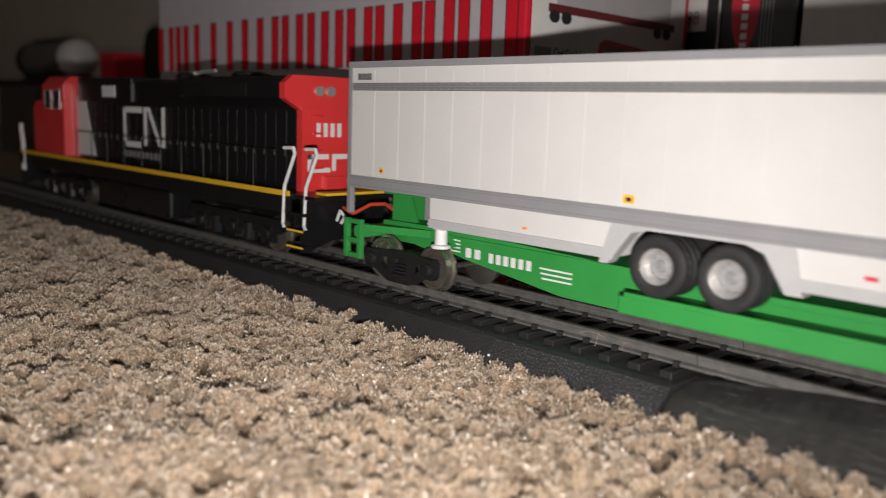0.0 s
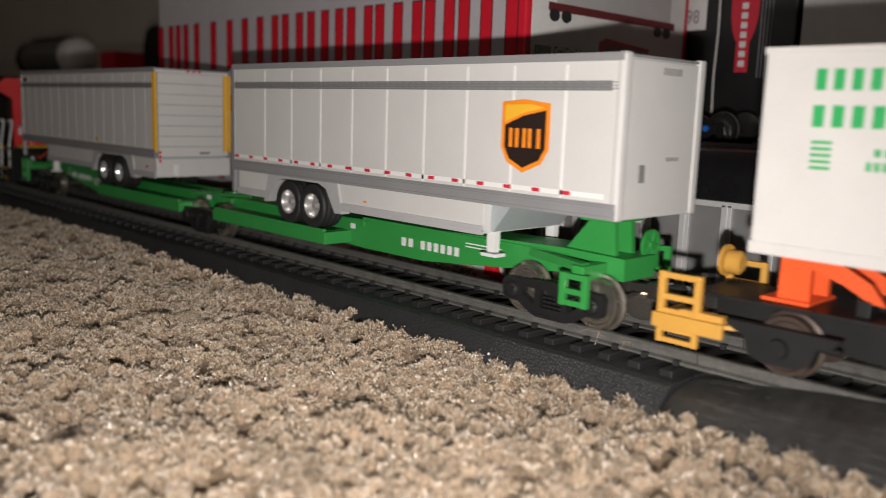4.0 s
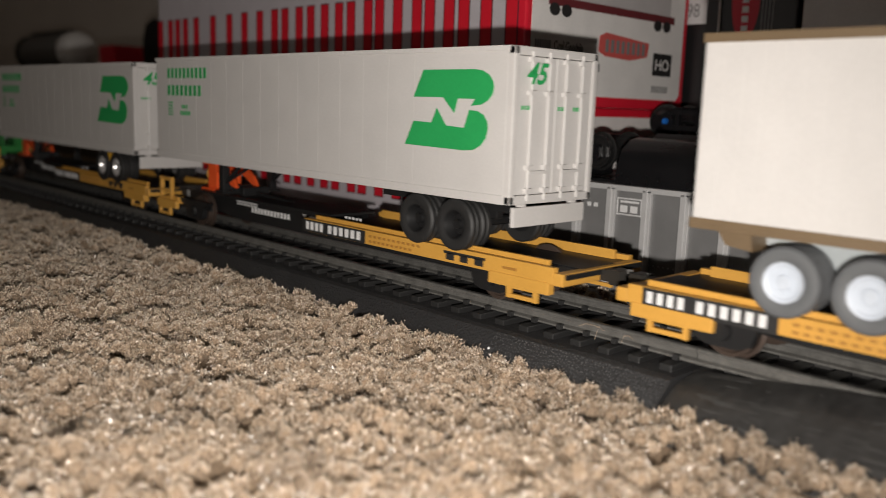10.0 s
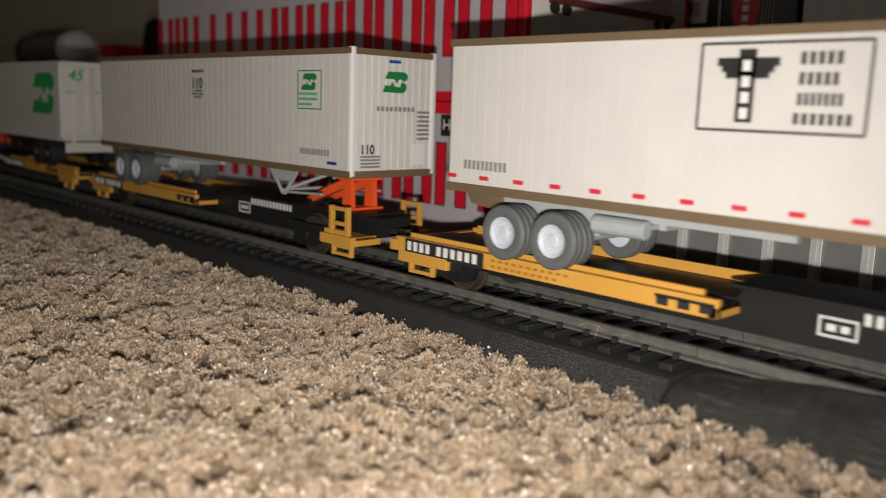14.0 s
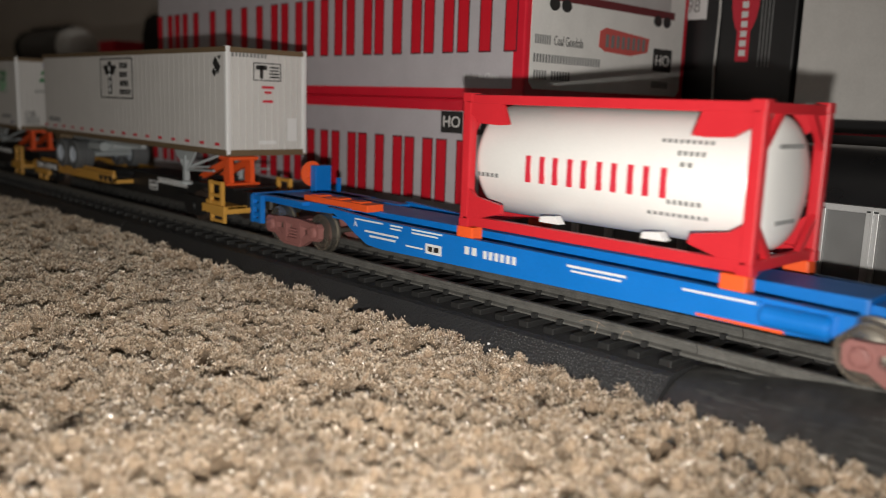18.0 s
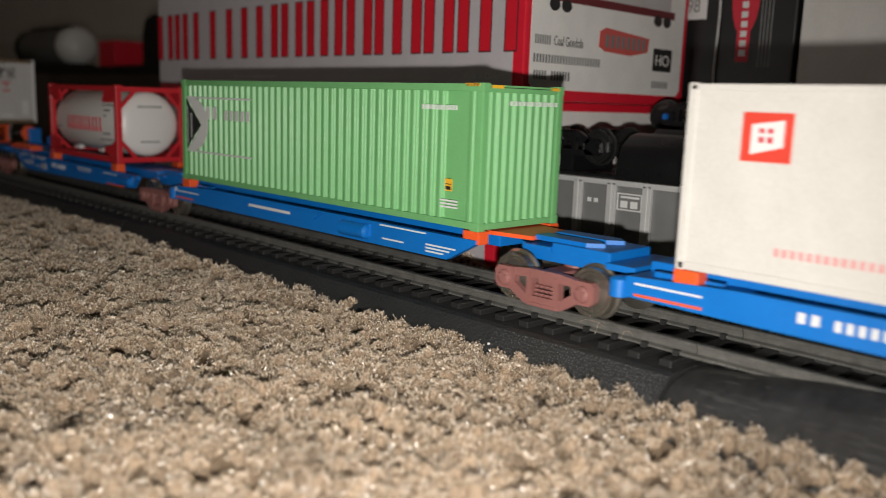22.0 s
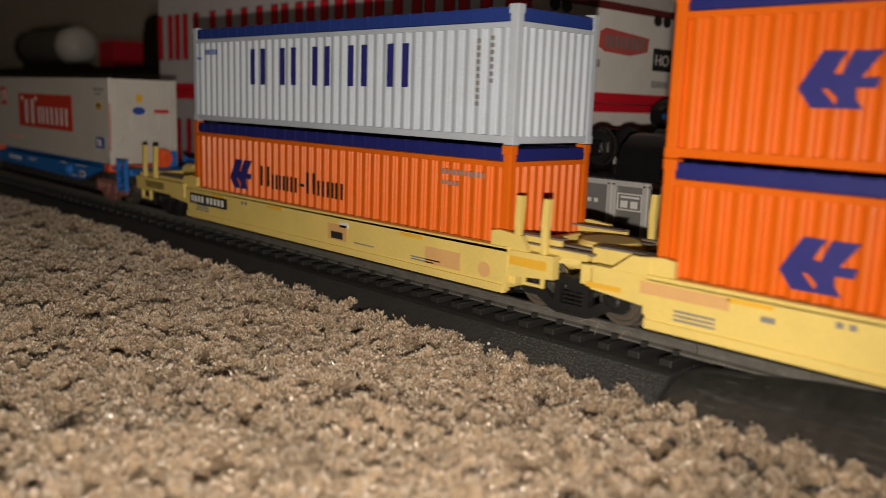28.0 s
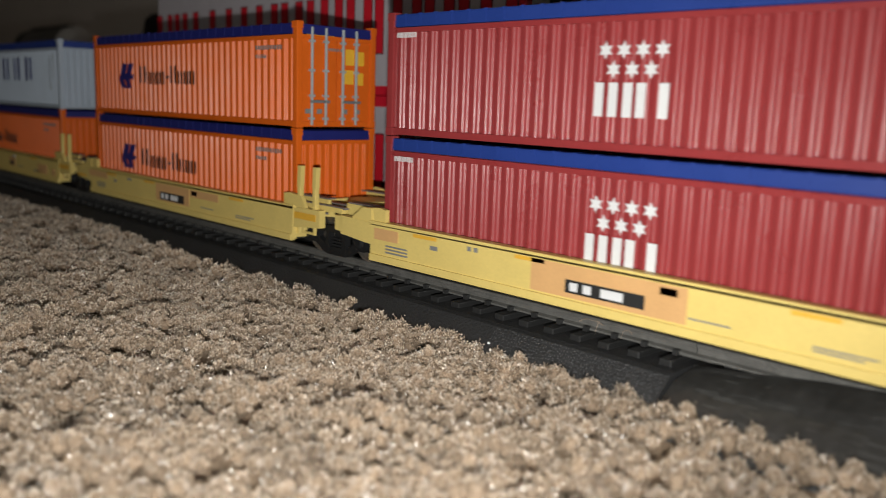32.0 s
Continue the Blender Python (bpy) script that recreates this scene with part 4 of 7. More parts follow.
        decal("sign_frame", ring(134.2, 145.2, 17.4, 27.8, 0.28), -W - 0.17, M_INKDG, t, "thin framed sign")
        decal("sign_emblem", bn_logo(135.8, 22.6, 0.25), -W - 0.17, M_INKDG, t, "small green slab emblem")
        decal("sign_print", bars(135.2, 143.6, 21.2, 21.9, 10) + bars(135.2, 143.6, 19.8, 20.5, 10) + bars(135.2, 141, 18.4, 19.1, 7), -W - 0.17, M_INKG, t)
        decal("number_print", bars(135.6, 149.4, 5.2, 6.9, 10, 0.35), -W - 0.17, M_INKGY, t, "row of dark bars")
        decal("blue_tag", [rect(148, 152.2, 3.1, 3.9)], -W - 0.17, M_NAVYINK, t, "small blue tag")
        decal("nose_emblem", bn_logo(-4.6, 22.6, 0.31), L + 0.2, M_INKDG, t, "green slab emblem", 1, "x")
        decal("nose_print", bars(-6.4, 7.4, 17.6, 18.8, 9, 0.35), L + 0.2, M_INKGY, t, "", 1, "x")
        text("nose_number", "110", -11.8, 6.4, 3.4, L + 0.2, M_INKK, t, "x", "black number on the nose", 0.95, 0.07)
        decal("nose_print", [rect(-11.6, -5, 5.4 - 0.9 * k, 5.9 - 0.9 * k) for k in range(4)] + [rect(8, 12.5, 10 + 1.2 * k, 10.6 + 1.2 * k) for k in range(7)], L + 0.2, M_INKGY, t, "", 1, "x")
        decal("nose_tag", [rect(-2.4, 1.6, 30.2, 31.0)], L + 0.2, M_INKB, t, "", 1, "x")
        decal("glad_hands_plate", [rect(6.6, 11, 3.2, 9.0)], L + 0.2, M_INKW, t, "white connector plate", 1, "x")
    else:
        decal("reflector", [rect(0.3 + 9.9 * k, 3.0 + 9.9 * k, 3.0, 3.9) for k in range(16)], -W - 0.17, M_INKR, t, "red reflector dashes")
        decal("sign_frame", ring(61.5, 90.0, 16.2, 31.0, 0.45, 0.4), -W - 0.17, M_INKK, t, "black framed sign")
        decal("sign_totem", [rect(68.6, 71.6, 17.8, 29.8), rect(64.8, 75.6, 27.0, 28.4), rect(65.6, 74.8, 26.0, 27.1), rect(66.4, 74.0, 25.0, 26.1)], -W - 0.17, M_INKK, t, "black winged pole on the sign")
        decal("pole_notch", [rect(69.4, 70.8, 18.4 + 2.6 * k, 20.2 + 2.6 * k) for k in range(4)], -W - 0.29, M_INKW, t)
        decal("sign_print", bars(79, 86.0, 27.2, 29.2, 5) + bars(79, 85.6, 24.0, 26.0, 5) + bars(79, 86.4, 20.8, 22.8, 7) + bars(78.6, 88.2, 17.8, 19.6, 7), -W - 0.17, M_INKK, t, "four lines of black bars")
        decal("number_print", bars(5.4, 18.4, 5.2, 7.2, 10, 0.3), -W - 0.17, M_INKGY, t, "row of dark bars")
        decal("diamond_mark", [[(148, 28.6), (151, 25.2), (152.6, 27.4), (149.6, 30.6)], [(147.4, 25.8), (149.0, 24.4), (150.2, 25.6), (148.6, 27.0)], [(150.8, 30.6), (152.2, 29.6), (153, 31)]], -W - 0.17, M_INKK, t, "small black diamond marks")
        decal("nose_frame", ring(-5.4, 4.8, 23.6, 29.2, 0.3), L + 0.2, M_INKK, t, "small framed sign on the nose", 1, "x")
        decal("nose_totem", [rect(-3.0, -1.8, 24.3, 28.4), rect(-4.4, -0.4, 27.0, 28.4)] + [rect(0.6, 4.0, 24.6 + 1.0 * k, 25.1 + 1.0 * k) for k in range(4)], L + 0.2, M_INKK, t, "", 1, "x")
        decal("nose_print", [rect(-2.2, 2.2, 21.2, 22.0), rect(-1.2, 1.2, 19.6, 20.4), rect(-2.0, 1.8, 16.8, 17.6)], L + 0.2, M_INKR, t, "red lines of print", 1, "x")
        decal("nose_print", bars(-13, 0, 30.6, 31.9, 10, 0.35), L + 0.2, M_INKGY, t, "", 1, "x")
        decal("connector_plate", [rect(-3.2, 3, 3.6, 4.8), rect(7.4, 11, 4.6, 12.0)], L + 0.2, M_INKW, t, "white connector plates", 1, "x")
    return t


# ---- containers ----
def container(name, x0, zb, L, H, mat, words, tarp=None, pitch=3.55, doors=False, depth=1.05):
    """Steel box: posts, rails, folded sides and ends, castings; an open-top has a tarp over its roof rail."""
    W = 14.0
    t = thing(name, words, "container", "containers on the train", (x0, 0, zb), True)
    part("liner", box(B(), 1.2, L - 1.2, -W + 1.2, W - 1.2, 0.8, H - 0.9), mat, t)
    for s in (-1, 1):
        zt = H - 4.6 if tarp else H - 1.8
        part("side_panel", folds(B(), 2.2, L - 2.2, 1.4, zt, s * (W - 1.15), s, pitch, depth, "x", ((125.4, 132.2),) if mat is M_CP else ()), mat, t, "upright folded steel side", smooth=True)
        part("bottom_rail", box(B(), 0.8, L - 0.8, s * W - 0.5 * s - 0.5, s * W - 0.5 * s + 0.5, 0.3, 1.9, 0.15), mat, t)
        if tarp:
            part("side_header", box(B(), 0.8, L - 0.8, s * W - 0.45 * s - 0.4, s * W - 0.45 * s + 0.4, H - 4.8, H - 3.6, 0.15), mat, t)
        else:
            part("top_rail", box(B(), 0.8, L - 0.8, s * W - 0.45 * s - 0.4, s * W - 0.45 * s + 0.4, H - 1.9, H - 0.2, 0.2), mat, t)
        for x in (0, L):
            d = 1 if x == 0 else -1
            bm = box(B(), min(x, x + d * 2.2), max(x, x + d * 2.2), s * W - (1.9 if s > 0 else 0), s * W + (0 if s > 0 else 1.9), 0.4, H - 0.4, 0.25)
            for z in (0, H - 2.0):
                box(bm, min(x - d * 0.12, x + d * 2.6), max(x - d * 0.12, x + d * 2.6), s * W - (2.1 if s > 0 else 0.12), s * W + (0.12 if s > 0 else 2.1), z, z + 2.0, 0.2)
            part("corner_post", bm, mat, t)
    if tarp:
        bm = box(B(), 2.3, L - 2.3, -W + 0.1, W - 0.1, H - 3.5, H - 0.5, 0.5)
        part("tarp", bm, tarp, t, "dark blue roof tarp")
        bm = B()
        for x in np.arange(6, L - 4, 5.2):
            box(bm, x - 0.35, x + 0.35, -W - 0.02, W + 0.02, H - 3.2, H - 0.45)
        part("tarp_rib", bm, tarp, t)
        part("end_header", box(box(B(), L - 1.0, L - 0.15, -W + 1.8, W - 1.8, H - 3.4, H - 0.7, 0.2), 0.15, 1.0, -W + 1.8, W - 1.8, H - 3.4, H - 0.7, 0.2), tarp, t, "dark blue tarp end")
    else:
        part("roof", box(B(), 1.5, L - 1.5, -W + 0.8, W - 0.8, H - 0.8, H - 0.3), mat, t)
    zt = H - 4.4 if tarp else H - 1.8
    part("front_wall", folds(B(), -W + 1.8, W - 1.8, 1.2, zt, 0.9, -1, 2.6, 0.7, "y"), mat, t, smooth=True)
    bm = box(box(B(), L - 1.2, L - 0.1, -W + 1.6, W - 1.6, 0.3, 1.8, 0.15), L - 1.2, L - 0.1, -W + 1.6, W - 1.6, zt - 0.2, zt + 0.9, 0.15)
    part("end_sill", bm, mat, t)
    if doors:
        for s in (-1, 1):
            part("door", box(B(), L - 1.1, L - 0.5, 0.2 if s > 0 else -W + 1.9, W - 1.9 if s > 0 else -0.2, 1.6, zt, 0.2), mat, t, "door leaf")
        bm = B()
        for y in (-9.0, -4.2, 1.8, 6.6):
            rod(bm, (L + 0.1, y, 0.8), (L + 0.1, y, H - 1.4), 0.42, 8)
            for z in (2.6, 9, 16, 24):
                box(bm, L - 0.5, L + 0.5, y - 0.8, y + 0.8, z - 0.35, z + 0.35)
        part("lock_rod", bm, M_GREY, t, "bare steel lock rods")
        bm = B()
        for y in (-8.5, 2.5):
            box(bm, L - 0.1, L + 0.5, y - 1.0, y + 5.6, 7.0, 7.8, 0.1)
        part("door_handle", bm, M_MIDGREY, t)
        decal("yellow_plate", [rect(3.0, 6.2, 18, 22.5), rect(7.2, 9.8, 18, 22), rect(2.6, 6.0, 12.6, 16.6), rect(7.0, 9.6, 12.4, 16.0), rect(-10.4, -1.0, 25.0, 26.6)], L - 0.45, M_INKY, t, "yellow consolidated plates", 1, "x")
        decal("grey_print", [rect(y, y + 1.8, z, z + 1.3) for y in (-11, -7, 2, 6.6) for z in (4.0, 4.01)][::2] + bars(-3, 2, 21.6, 22.4, 5), L - 0.4, M_INKGY, t, "", 1, "x")
    else:
        part("end_panel", folds(B(), -W + 1.8, W - 1.8, 1.2, zt, L - 0.9, 1, 2.6, 0.7, "y"), mat, t, "folded steel end", smooth=True)
    return t


def hl_print(t, L, low):
    decal("emblem", [[(23.1, 12.6), (26.5, 18.4), (30.3, 18.4), (28.4, 15.0), (29.6, 14.8), (31.2, 18.4), (35.6, 18.4), (32.7, 14.4), (35.4, 14.4), (35.0, 12.8), (32.1, 12.8), (32.2, 11.2), (33.4, 9.6), (25.4, 9.6)]],
          -14.02, M_NAVYINK, t, "navy double-arrow emblem")
    decal("emblem_slit", [[(27.0, 12.6), (27.8, 12.6), (29.4, 11.2), (29.2, 10.2)]], -14.12, M_HORANGE, t)
    decal("name_print", strokes([(40.5, 45.2)], 11.6, 17.4, 1.2) + strokes([(46.6, 49.6), (50.4, 53.4), (54.2, 57.2), (57.8, 60)], 11.2, 15.4, 1.0)
          + [rect(60.8, 63.0, 13.2, 14.0)] + strokes([(64.0, 68.2)], 11.6, 17.4, 1.2) + strokes([(69.2, 70.3), (71.4, 74.6), (75.6, 78.4), (79.4, 81)], 11.4, 15.6, 1.0), -14.02, M_INKK, t, "row of black bars")
    decal("number_print", bars(118, 132, 21.6, 22.8, 11, 0.35) + bars(118, 124, 19.2, 20.2, 5, 0.35), -14.02, M_INKGY, t)


def zim_print(t):
    stars = []
    for k in range(7):
        cx, cz = (64.0 + 4.1 * k, 19.2) if k < 4 else (66.0 + 4.1 * (k - 4), 15.6)
        stars.append([(cx + (1.7 if i % 2 == 0 else 0.85) * math.sin(math.pi * i / 6), cz + (1.7 if i % 2 == 0 else 0.85) * math.cos(math.pi * i / 6)) for i in range(12)])
    decal("star", stars, -14.02, M_INKW, t, "seven white stars")
    decal("name_print", strokes([(62.0, 67.2), (68.6, 70.4), (71.4, 78.2)], 6.8, 13.2, 2.0), -14.02, M_INKW, t, "bold white bars")
    decal("number_print", bars(3.6, 10.6, 23.2, 24.4, 8, 0.3), -14.02, M_INKW, t, "row of small white bars")


def stacked_boxes():
    rows = [(560.0, "hl"), (737.5, "zim")]
    low = container("container", 383.5, 6.0, 139.0, 29.2, M_HORANGE, "orange open-top container with navy tarp in the well", M_NAVY)
    hl_print(low, 139, True)
    c = container("container", 383.8, 35.3, 139.0, 29.3, M_COSCO, "pale grey open-top container with blue tarp stacked on top", M_ZBLUE)
    decal("name_print", strokes([(35.0 + 15.6 * k, 42.8 + 15.6 * k) for k in range(5)], 11.8, 22.0, 2.3), -14.02, M_NAVYINK, c, "pairs of navy upright bars")
    decal("small_print", bars(8, 16, 20.8, 22.4, 5, 0.3) + bars(3, 6, 19.4, 20.0, 4), -14.02, M_INKB, c)
    decal("column_print", [rect(127.6, 128.6, 8 + 1.5 * k, 8.9 + 1.5 * k) for k in range(10)] + [rect(131.6, 132.6, 13 + 1.5 * k, 13.9 + 1.5 * k) for k in range(7)], -14.02, M_INKGY, c, "upright columns of grey print")
    for z in (6.0, 35.3):
        hl = container("container", 559.5, z, 139.0, 29.2, M_HORANGE, "orange open-top container with navy tarp, upper of two" if z > 20 else "orange open-top container with navy tarp in the well", M_NAVY, doors=z > 20)
        hl_print(hl, 139, z < 20)
    for z in (6.0, 35.3):
        zm = container("container", 737.0, z, 139.5, 29.2, M_ZIM, "maroon open-top container with blue tarp, upper of two" if z > 20 else "maroon open-top container with blue tarp in the well", M_ZBLUE)
        zim_print(zm)


def spine_loads():
    # tank container
    L, W, H = 70.0, 14.0, 30.0
    t = thing("tank_container", "white tank in a red frame standing on the blue car", "container", "containers on the train", (-134, 0, 16.2), True)
    bm = lathe(B(), [(0.9, 0.5), (1.0, 5), (1.5, 9.4), (2.3, 11.3), (3.2, 12.2), (4.6, 12.6), (L - 4.6, 12.6), (L - 3.2, 12.2), (L - 2.3, 11.3), (L - 1.5, 9.4), (L - 1.0, 5), (L - 0.9, 0.5)], (0, 0, 15.2), "x", 48)
    part("tank", bm, M_TANKW, t, "glossy white tank shell", smooth=True)
    for s in (-1, 1):
        part("top_beam", box(B(), 1, L - 1, s * W - (1.6 if s > 0 else 0), s * W + (0 if s > 0 else 1.6), H - 2.4, H - 0.4, 0.25), M_RED, t)
        part("bottom_beam", box(B(), 1, L - 1, s * W - (1.8 if s > 0 else 0), s * W + (0 if s > 0 else 1.8), 0.4, 2.6, 0.25), M_RED, t)
        bm = B()
        for x, d in ((0, 1), (L, -1)):
            prism(bm, [(x + d * 2, H - 2), (x + d * 11.5, H - 2.0), (x + d * 13.4, H - 6.6), (x + d * 10.5, H - 6.8), (x + d * 5.5, H - 6.6), (x + d * 2, H - 4.5)], s * 13.9, s * 12.9)
            prism(bm, [(x + d * 2, 2.2), (x + d * 6, 2.4), (x + d * 12.5, 4.2), (x + d * 12.0, 6.0), (x + d * 4.6, 7.2), (x + d * 2, 9.0)], s * 13.9, s * 12.9)
        part("gusset", bm, M_RED, t, "red gusset plates at the tank's corners")
        for x, d in ((0, 1), (L, -1)):
            bm = box(B(), min(x, x + d * 2.4), max(x, x + d * 2.4), s * W - (2.2 if s > 0 else 0), s * W + (0 if s > 0 else 2.2), 0.5, H - 0.5, 0.3)
            for z in (0, H - 2):
                box(bm, min(x - d * 0.15, x + d * 2.8), max(x - d * 0.15, x + d * 2.8), s * W - (2.6 if s > 0 else 0.15), s * W + (0.15 if s > 0 else 2.6), z, z + 2, 0.25)
            part("corner_post", bm, M_RED, t)
    for x, d in ((0.4, 1), (L - 0.4, -1)):
        part("end_beam", box(box(B(), min(x, x + d * 1.6), max(x, x + d * 1.6), -W + 2, W - 2, H - 2.4, H - 0.5, 0.2), min(x, x + d * 1.6), max(x, x + d * 1.6), -W + 2, W - 2, 0.5, 2.5, 0.2), M_RED, t)
        bm = B()
        for sy in (-1, 1):
            for z0, z1 in ((2.3, 9.5), (H - 2.2, H - 9.5)):
                prism(bm, [(sy * 12.2, z1), (sy * 12.2, z1 + (1.6 if z1 < z0 else -1.6)), (sy * 7.4, z0), (sy * 5.6, z0)], x, x + d * 1.2, "x")
        part("end_brace", bm, M_RED, t, "red diagonal end braces")
    bm = B()
    for x in (24, 49):
        prism(bm, [(x - 2.6, 3.4), (x + 2.6, 3.4), (x + 1.4, 5.0), (x - 2.4, 4.6)], -11.6, -9.5)
    part("saddle_flap", bm, M_INKW, t)
    part("walkway", box(B(), 18, 54, -9, -6.4, H - 1.6, H - 0.8), M_RED, t)
    ry = -12.6
    decal("name_print", strokes([(17.8 + 7.2 * k, 22.8 + 7.2 * k) for k in range(5)], 11.6, 17.2, 1.25), -12.35, M_INKR, t, "pairs of red upright bars", thick=0.4)
    for z, a, b, n in ((22.0, 49, 60, 9), (20.0, 53, 59, 5), (18.0, 54, 57, 2), (11.0, 51.6, 59, 6), (8.6, 47, 60, 10), (12.2, 3.6, 10.2, 5)):
        at = -math.sqrt(12.6 ** 2 - (z - 15.2) ** 2)
        decal("tank_print", bars(a, b, z - 0.45, z + 0.45, n), at + 0.2, M_INKGY, t, "", thick=0.35)
    decal("end_print", bars(-5, 5, 21.6, 22.4, 10) + bars(-4, 4, 8.0, 8.8, 8), L - 1.6, M_INKGY, t, "", 1, "x", thick=0.6)

    cp = container("container", -11.5, 15.4, 138.5, 33.0, M_CP, "light green ribbed steel container on the blue car", pitch=3.3, depth=0.95)
    decal("half_disc", [[(3.4, 9.8), (9, 9.6)] + [(6.0 + 11.5 * math.sin(a), 18.6 + 8.9 * -math.cos(a)) for a in [math.pi * (0.08 + 0.84 * k / 14) for k in range(15)]] + [(9, 27.6), (3.4, 27.6), (13.5, 18.6)]], -14.0, M_INKW, cp, "white half-round emblem")
    decal("wedge", [[(3.4, 10.6), (13.0, 18.6), (3.4, 26.8)]], -14.0, M_INKK, cp, "black wedge in the emblem")
    decal("name_print", bars(16.5, 25, 20.6, 24.6, 2, 0.2) + bars(28.0, 44, 20.6, 23.6, 5, 0.25), -14.02, M_INKW, cp, "white blocks in a row")
    decal("white_line", [rect(6, 43.6, 27.0, 27.5), rect(6, 43.6, 9.6, 10.1)], -14.02, M_INKW, cp, "thin white lines")
    decal("number_print", bars(119, 131, 26.8, 27.9, 12, 0.2), -14.02, M_INKW, cp, "row of white bars")
    decal("warning_plate", [rect(127.5, 129.8, 8.4, 11.2)], -14.02, M_INKY, cp, "small yellow warning plate")
    decal("white_print", [rect(126, 131.7, 4.5 + 0.75 * k, 4.9 + 0.75 * k) for k in range(3)], -14.02, M_INKW, cp)
    decal("end_print", bars(-5, 12.4, 28.2, 29.2, 12, 0.25), 138.5 - 0.1, M_INKW, cp, "", 1, "x")
    decal("orange_mark", [rect(133.2, 137.4, 32.2, 32.9)], -14.05, M_INKY, cp)
    decal("orange_mark", [rect(-11.4, -7.6, 31.9, 32.6), rect(9.4, 12.2, 31.9, 32.6)], 138.55, M_INKY, cp, "", 1, "x")
    decal("hazard_stripe", [[(133.4 + k, 32.2), (133.8 + k, 32.2), (134.3 + k, 32.9), (133.9 + k, 32.9)] for k in range(4)], -14.17, M_INKK, cp)
    decal("plate_mark", [rect(127.8, 129.5, 8.7, 9.5), rect(127.8, 129.5, 9.9, 10.1)], -14.14, M_INKK, cp)
    decal("wedge_print", [rect(4.2, 4.6, 12.4 + 0.9 * k, 12.9 + 0.9 * k) for k in range(14)] + [rect(6.6, 7.1, 14.4 + 0.9 * k, 15.0 + 0.9 * k) for k in range(9)], -14.14, M_INKW, cp, "tiny white print in the wedge")

    # smooth cream refrigerated container
    L, H = 139.5, 33.4
    k = thing("reefer_container", "off-white smooth refrigerated container with red name panel", "container", "containers on the train", (176.5, 0, 15.4), True)
    part("body", box(B(), 0.6, L - 0.6, -13.7, 13.7, 0.6, H - 0.5, 0.25), M_CREAM, k)
    part("side_rail", box(box(B(), 0.5, L - 0.5, -14.0, 14.0, H - 1.4, H - 0.2, 0.2), 0.5, L - 0.5, -14.0, 14.0, 0.2, 1.7, 0.2), M_CREAM, k)
    for s in (-1, 1):
        for x, d in ((0, 1), (L, -1)):
            bm = box(B(), min(x, x + d * 1.8), max(x, x + d * 1.8), s * 14 - (1.8 if s > 0 else 0), s * 14 + (0 if s > 0 else 1.8), 0, H, 0.3)
            part("corner_post", bm, M_CREAM, k)
    decal("name_panel", [rect(36.6, 102, 11.0, 26.0)], -13.72, M_KRED, k, "red name panel")
    polys = strokes([(45.2, 56.4)], 12.6, 23.4, 3.2) + strokes([(62, 69), (71.8, 74.2), (77.4, 85.4), (88.6, 96.4)], 13, 20.4, 2.2)
    polys += [rect(x, x + 1.0, 23.0, 24.6) for x in (40, 42, 58, 60)]
    decal("panel_print", polys, -13.84, M_INKW, k, "white slab shapes on the red panel")
    decal("flag_panel", [rect(10.5, 19.2, 20.4, 28.6)], -13.72, M_KRED, k, "small red flag panel")
    decal("flag", [[(12.2, 21.6), (17.8, 23.0), (17.8, 27.4), (12.2, 26.6)]], -13.84, M_INKW, k, "white flag shape")
    decal("flag_print", bars(13.6, 16.6, 23.6, 24.6, 2) + bars(13.6, 16.6, 25.2, 26.0, 2), -13.96, M_INKR, k)
    decal("red_print", bars(18, 40, 5.0, 6.4, 16, 0.2), -13.72, paint("pink_ink", (0.65, 0.3, 0.3), 0.5), k, "row of faint red bars")
    decal("number_print", bars(125, 134.6, 28.3, 29.4, 9, 0.3) + bars(126.2, 132, 26.7, 27.6, 6, 0.3), -13.72, M_INKGY, k, "rows of grey bars")
    decal("yellow_plate", [rect(127, 132.2, 20.9, 23.9)], -13.72, M_INKY, k, "small yellow plate")
    decal("plate_print", bars(128.4, 131.6, 22.2, 23.2, 4, 0.3) + [rect(127.4, 128.0, 21.3, 23.5), rect(128.6, 131.4, 21.4, 21.7)], -13.84, M_INKK, k)
    decal("blue_plate", [rect(125.5, 133.7, 5.9, 10.2)], -13.72, M_INKB, k, "blue plate with white letters")
    text("plate_word", "TIR", 126.2, 6.7, 3.9, -13.86, M_INKW, k, "y", "", 0.95, 0.14)
    bm = box(B(), L - 0.8, L + 0.1, -12.6, -11.8, 2, H - 1.5)
    box(bm, L - 0.8, L + 0.1, 11.8, 12.6, 2, H - 1.5)
    for a, b, c, d in ((-11.4, 11.4, 2.4, 8.0), (-11.4, 11.4, 20.4, 31.4)):
        box(bm, L - 0.9, L - 0.2, a, b, c, d, 0.2)
    for y in (-9.5, -4.2, 1.2, 6.4):
        box(bm, L - 0.7, L + 0.2, y, y + 3.2, 13.0, 19.4, 0.2)
    for y in (-6, 4):
        prism(bm, [(y - 3.4, 8.6), (y + 3.4, 8.6), (y + 2.2, 11.6), (y - 2.2, 11.6)], L - 0.7, L + 0.4, "x")
    box(bm, L - 0.9, L - 0.1, -12.8, 12.8, 1.6, 2.4)
    part("cooling_unit", bm, M_CREAM, k, "off-white cooling unit end with grilles")
    decal("red_edge", [rect(-13.95, -13.45, 5.5 + 1.3 * j, 6.5 + 1.3 * j) for j in range(14)], L + 0.02, M_INKR, k, "", 1, "x")
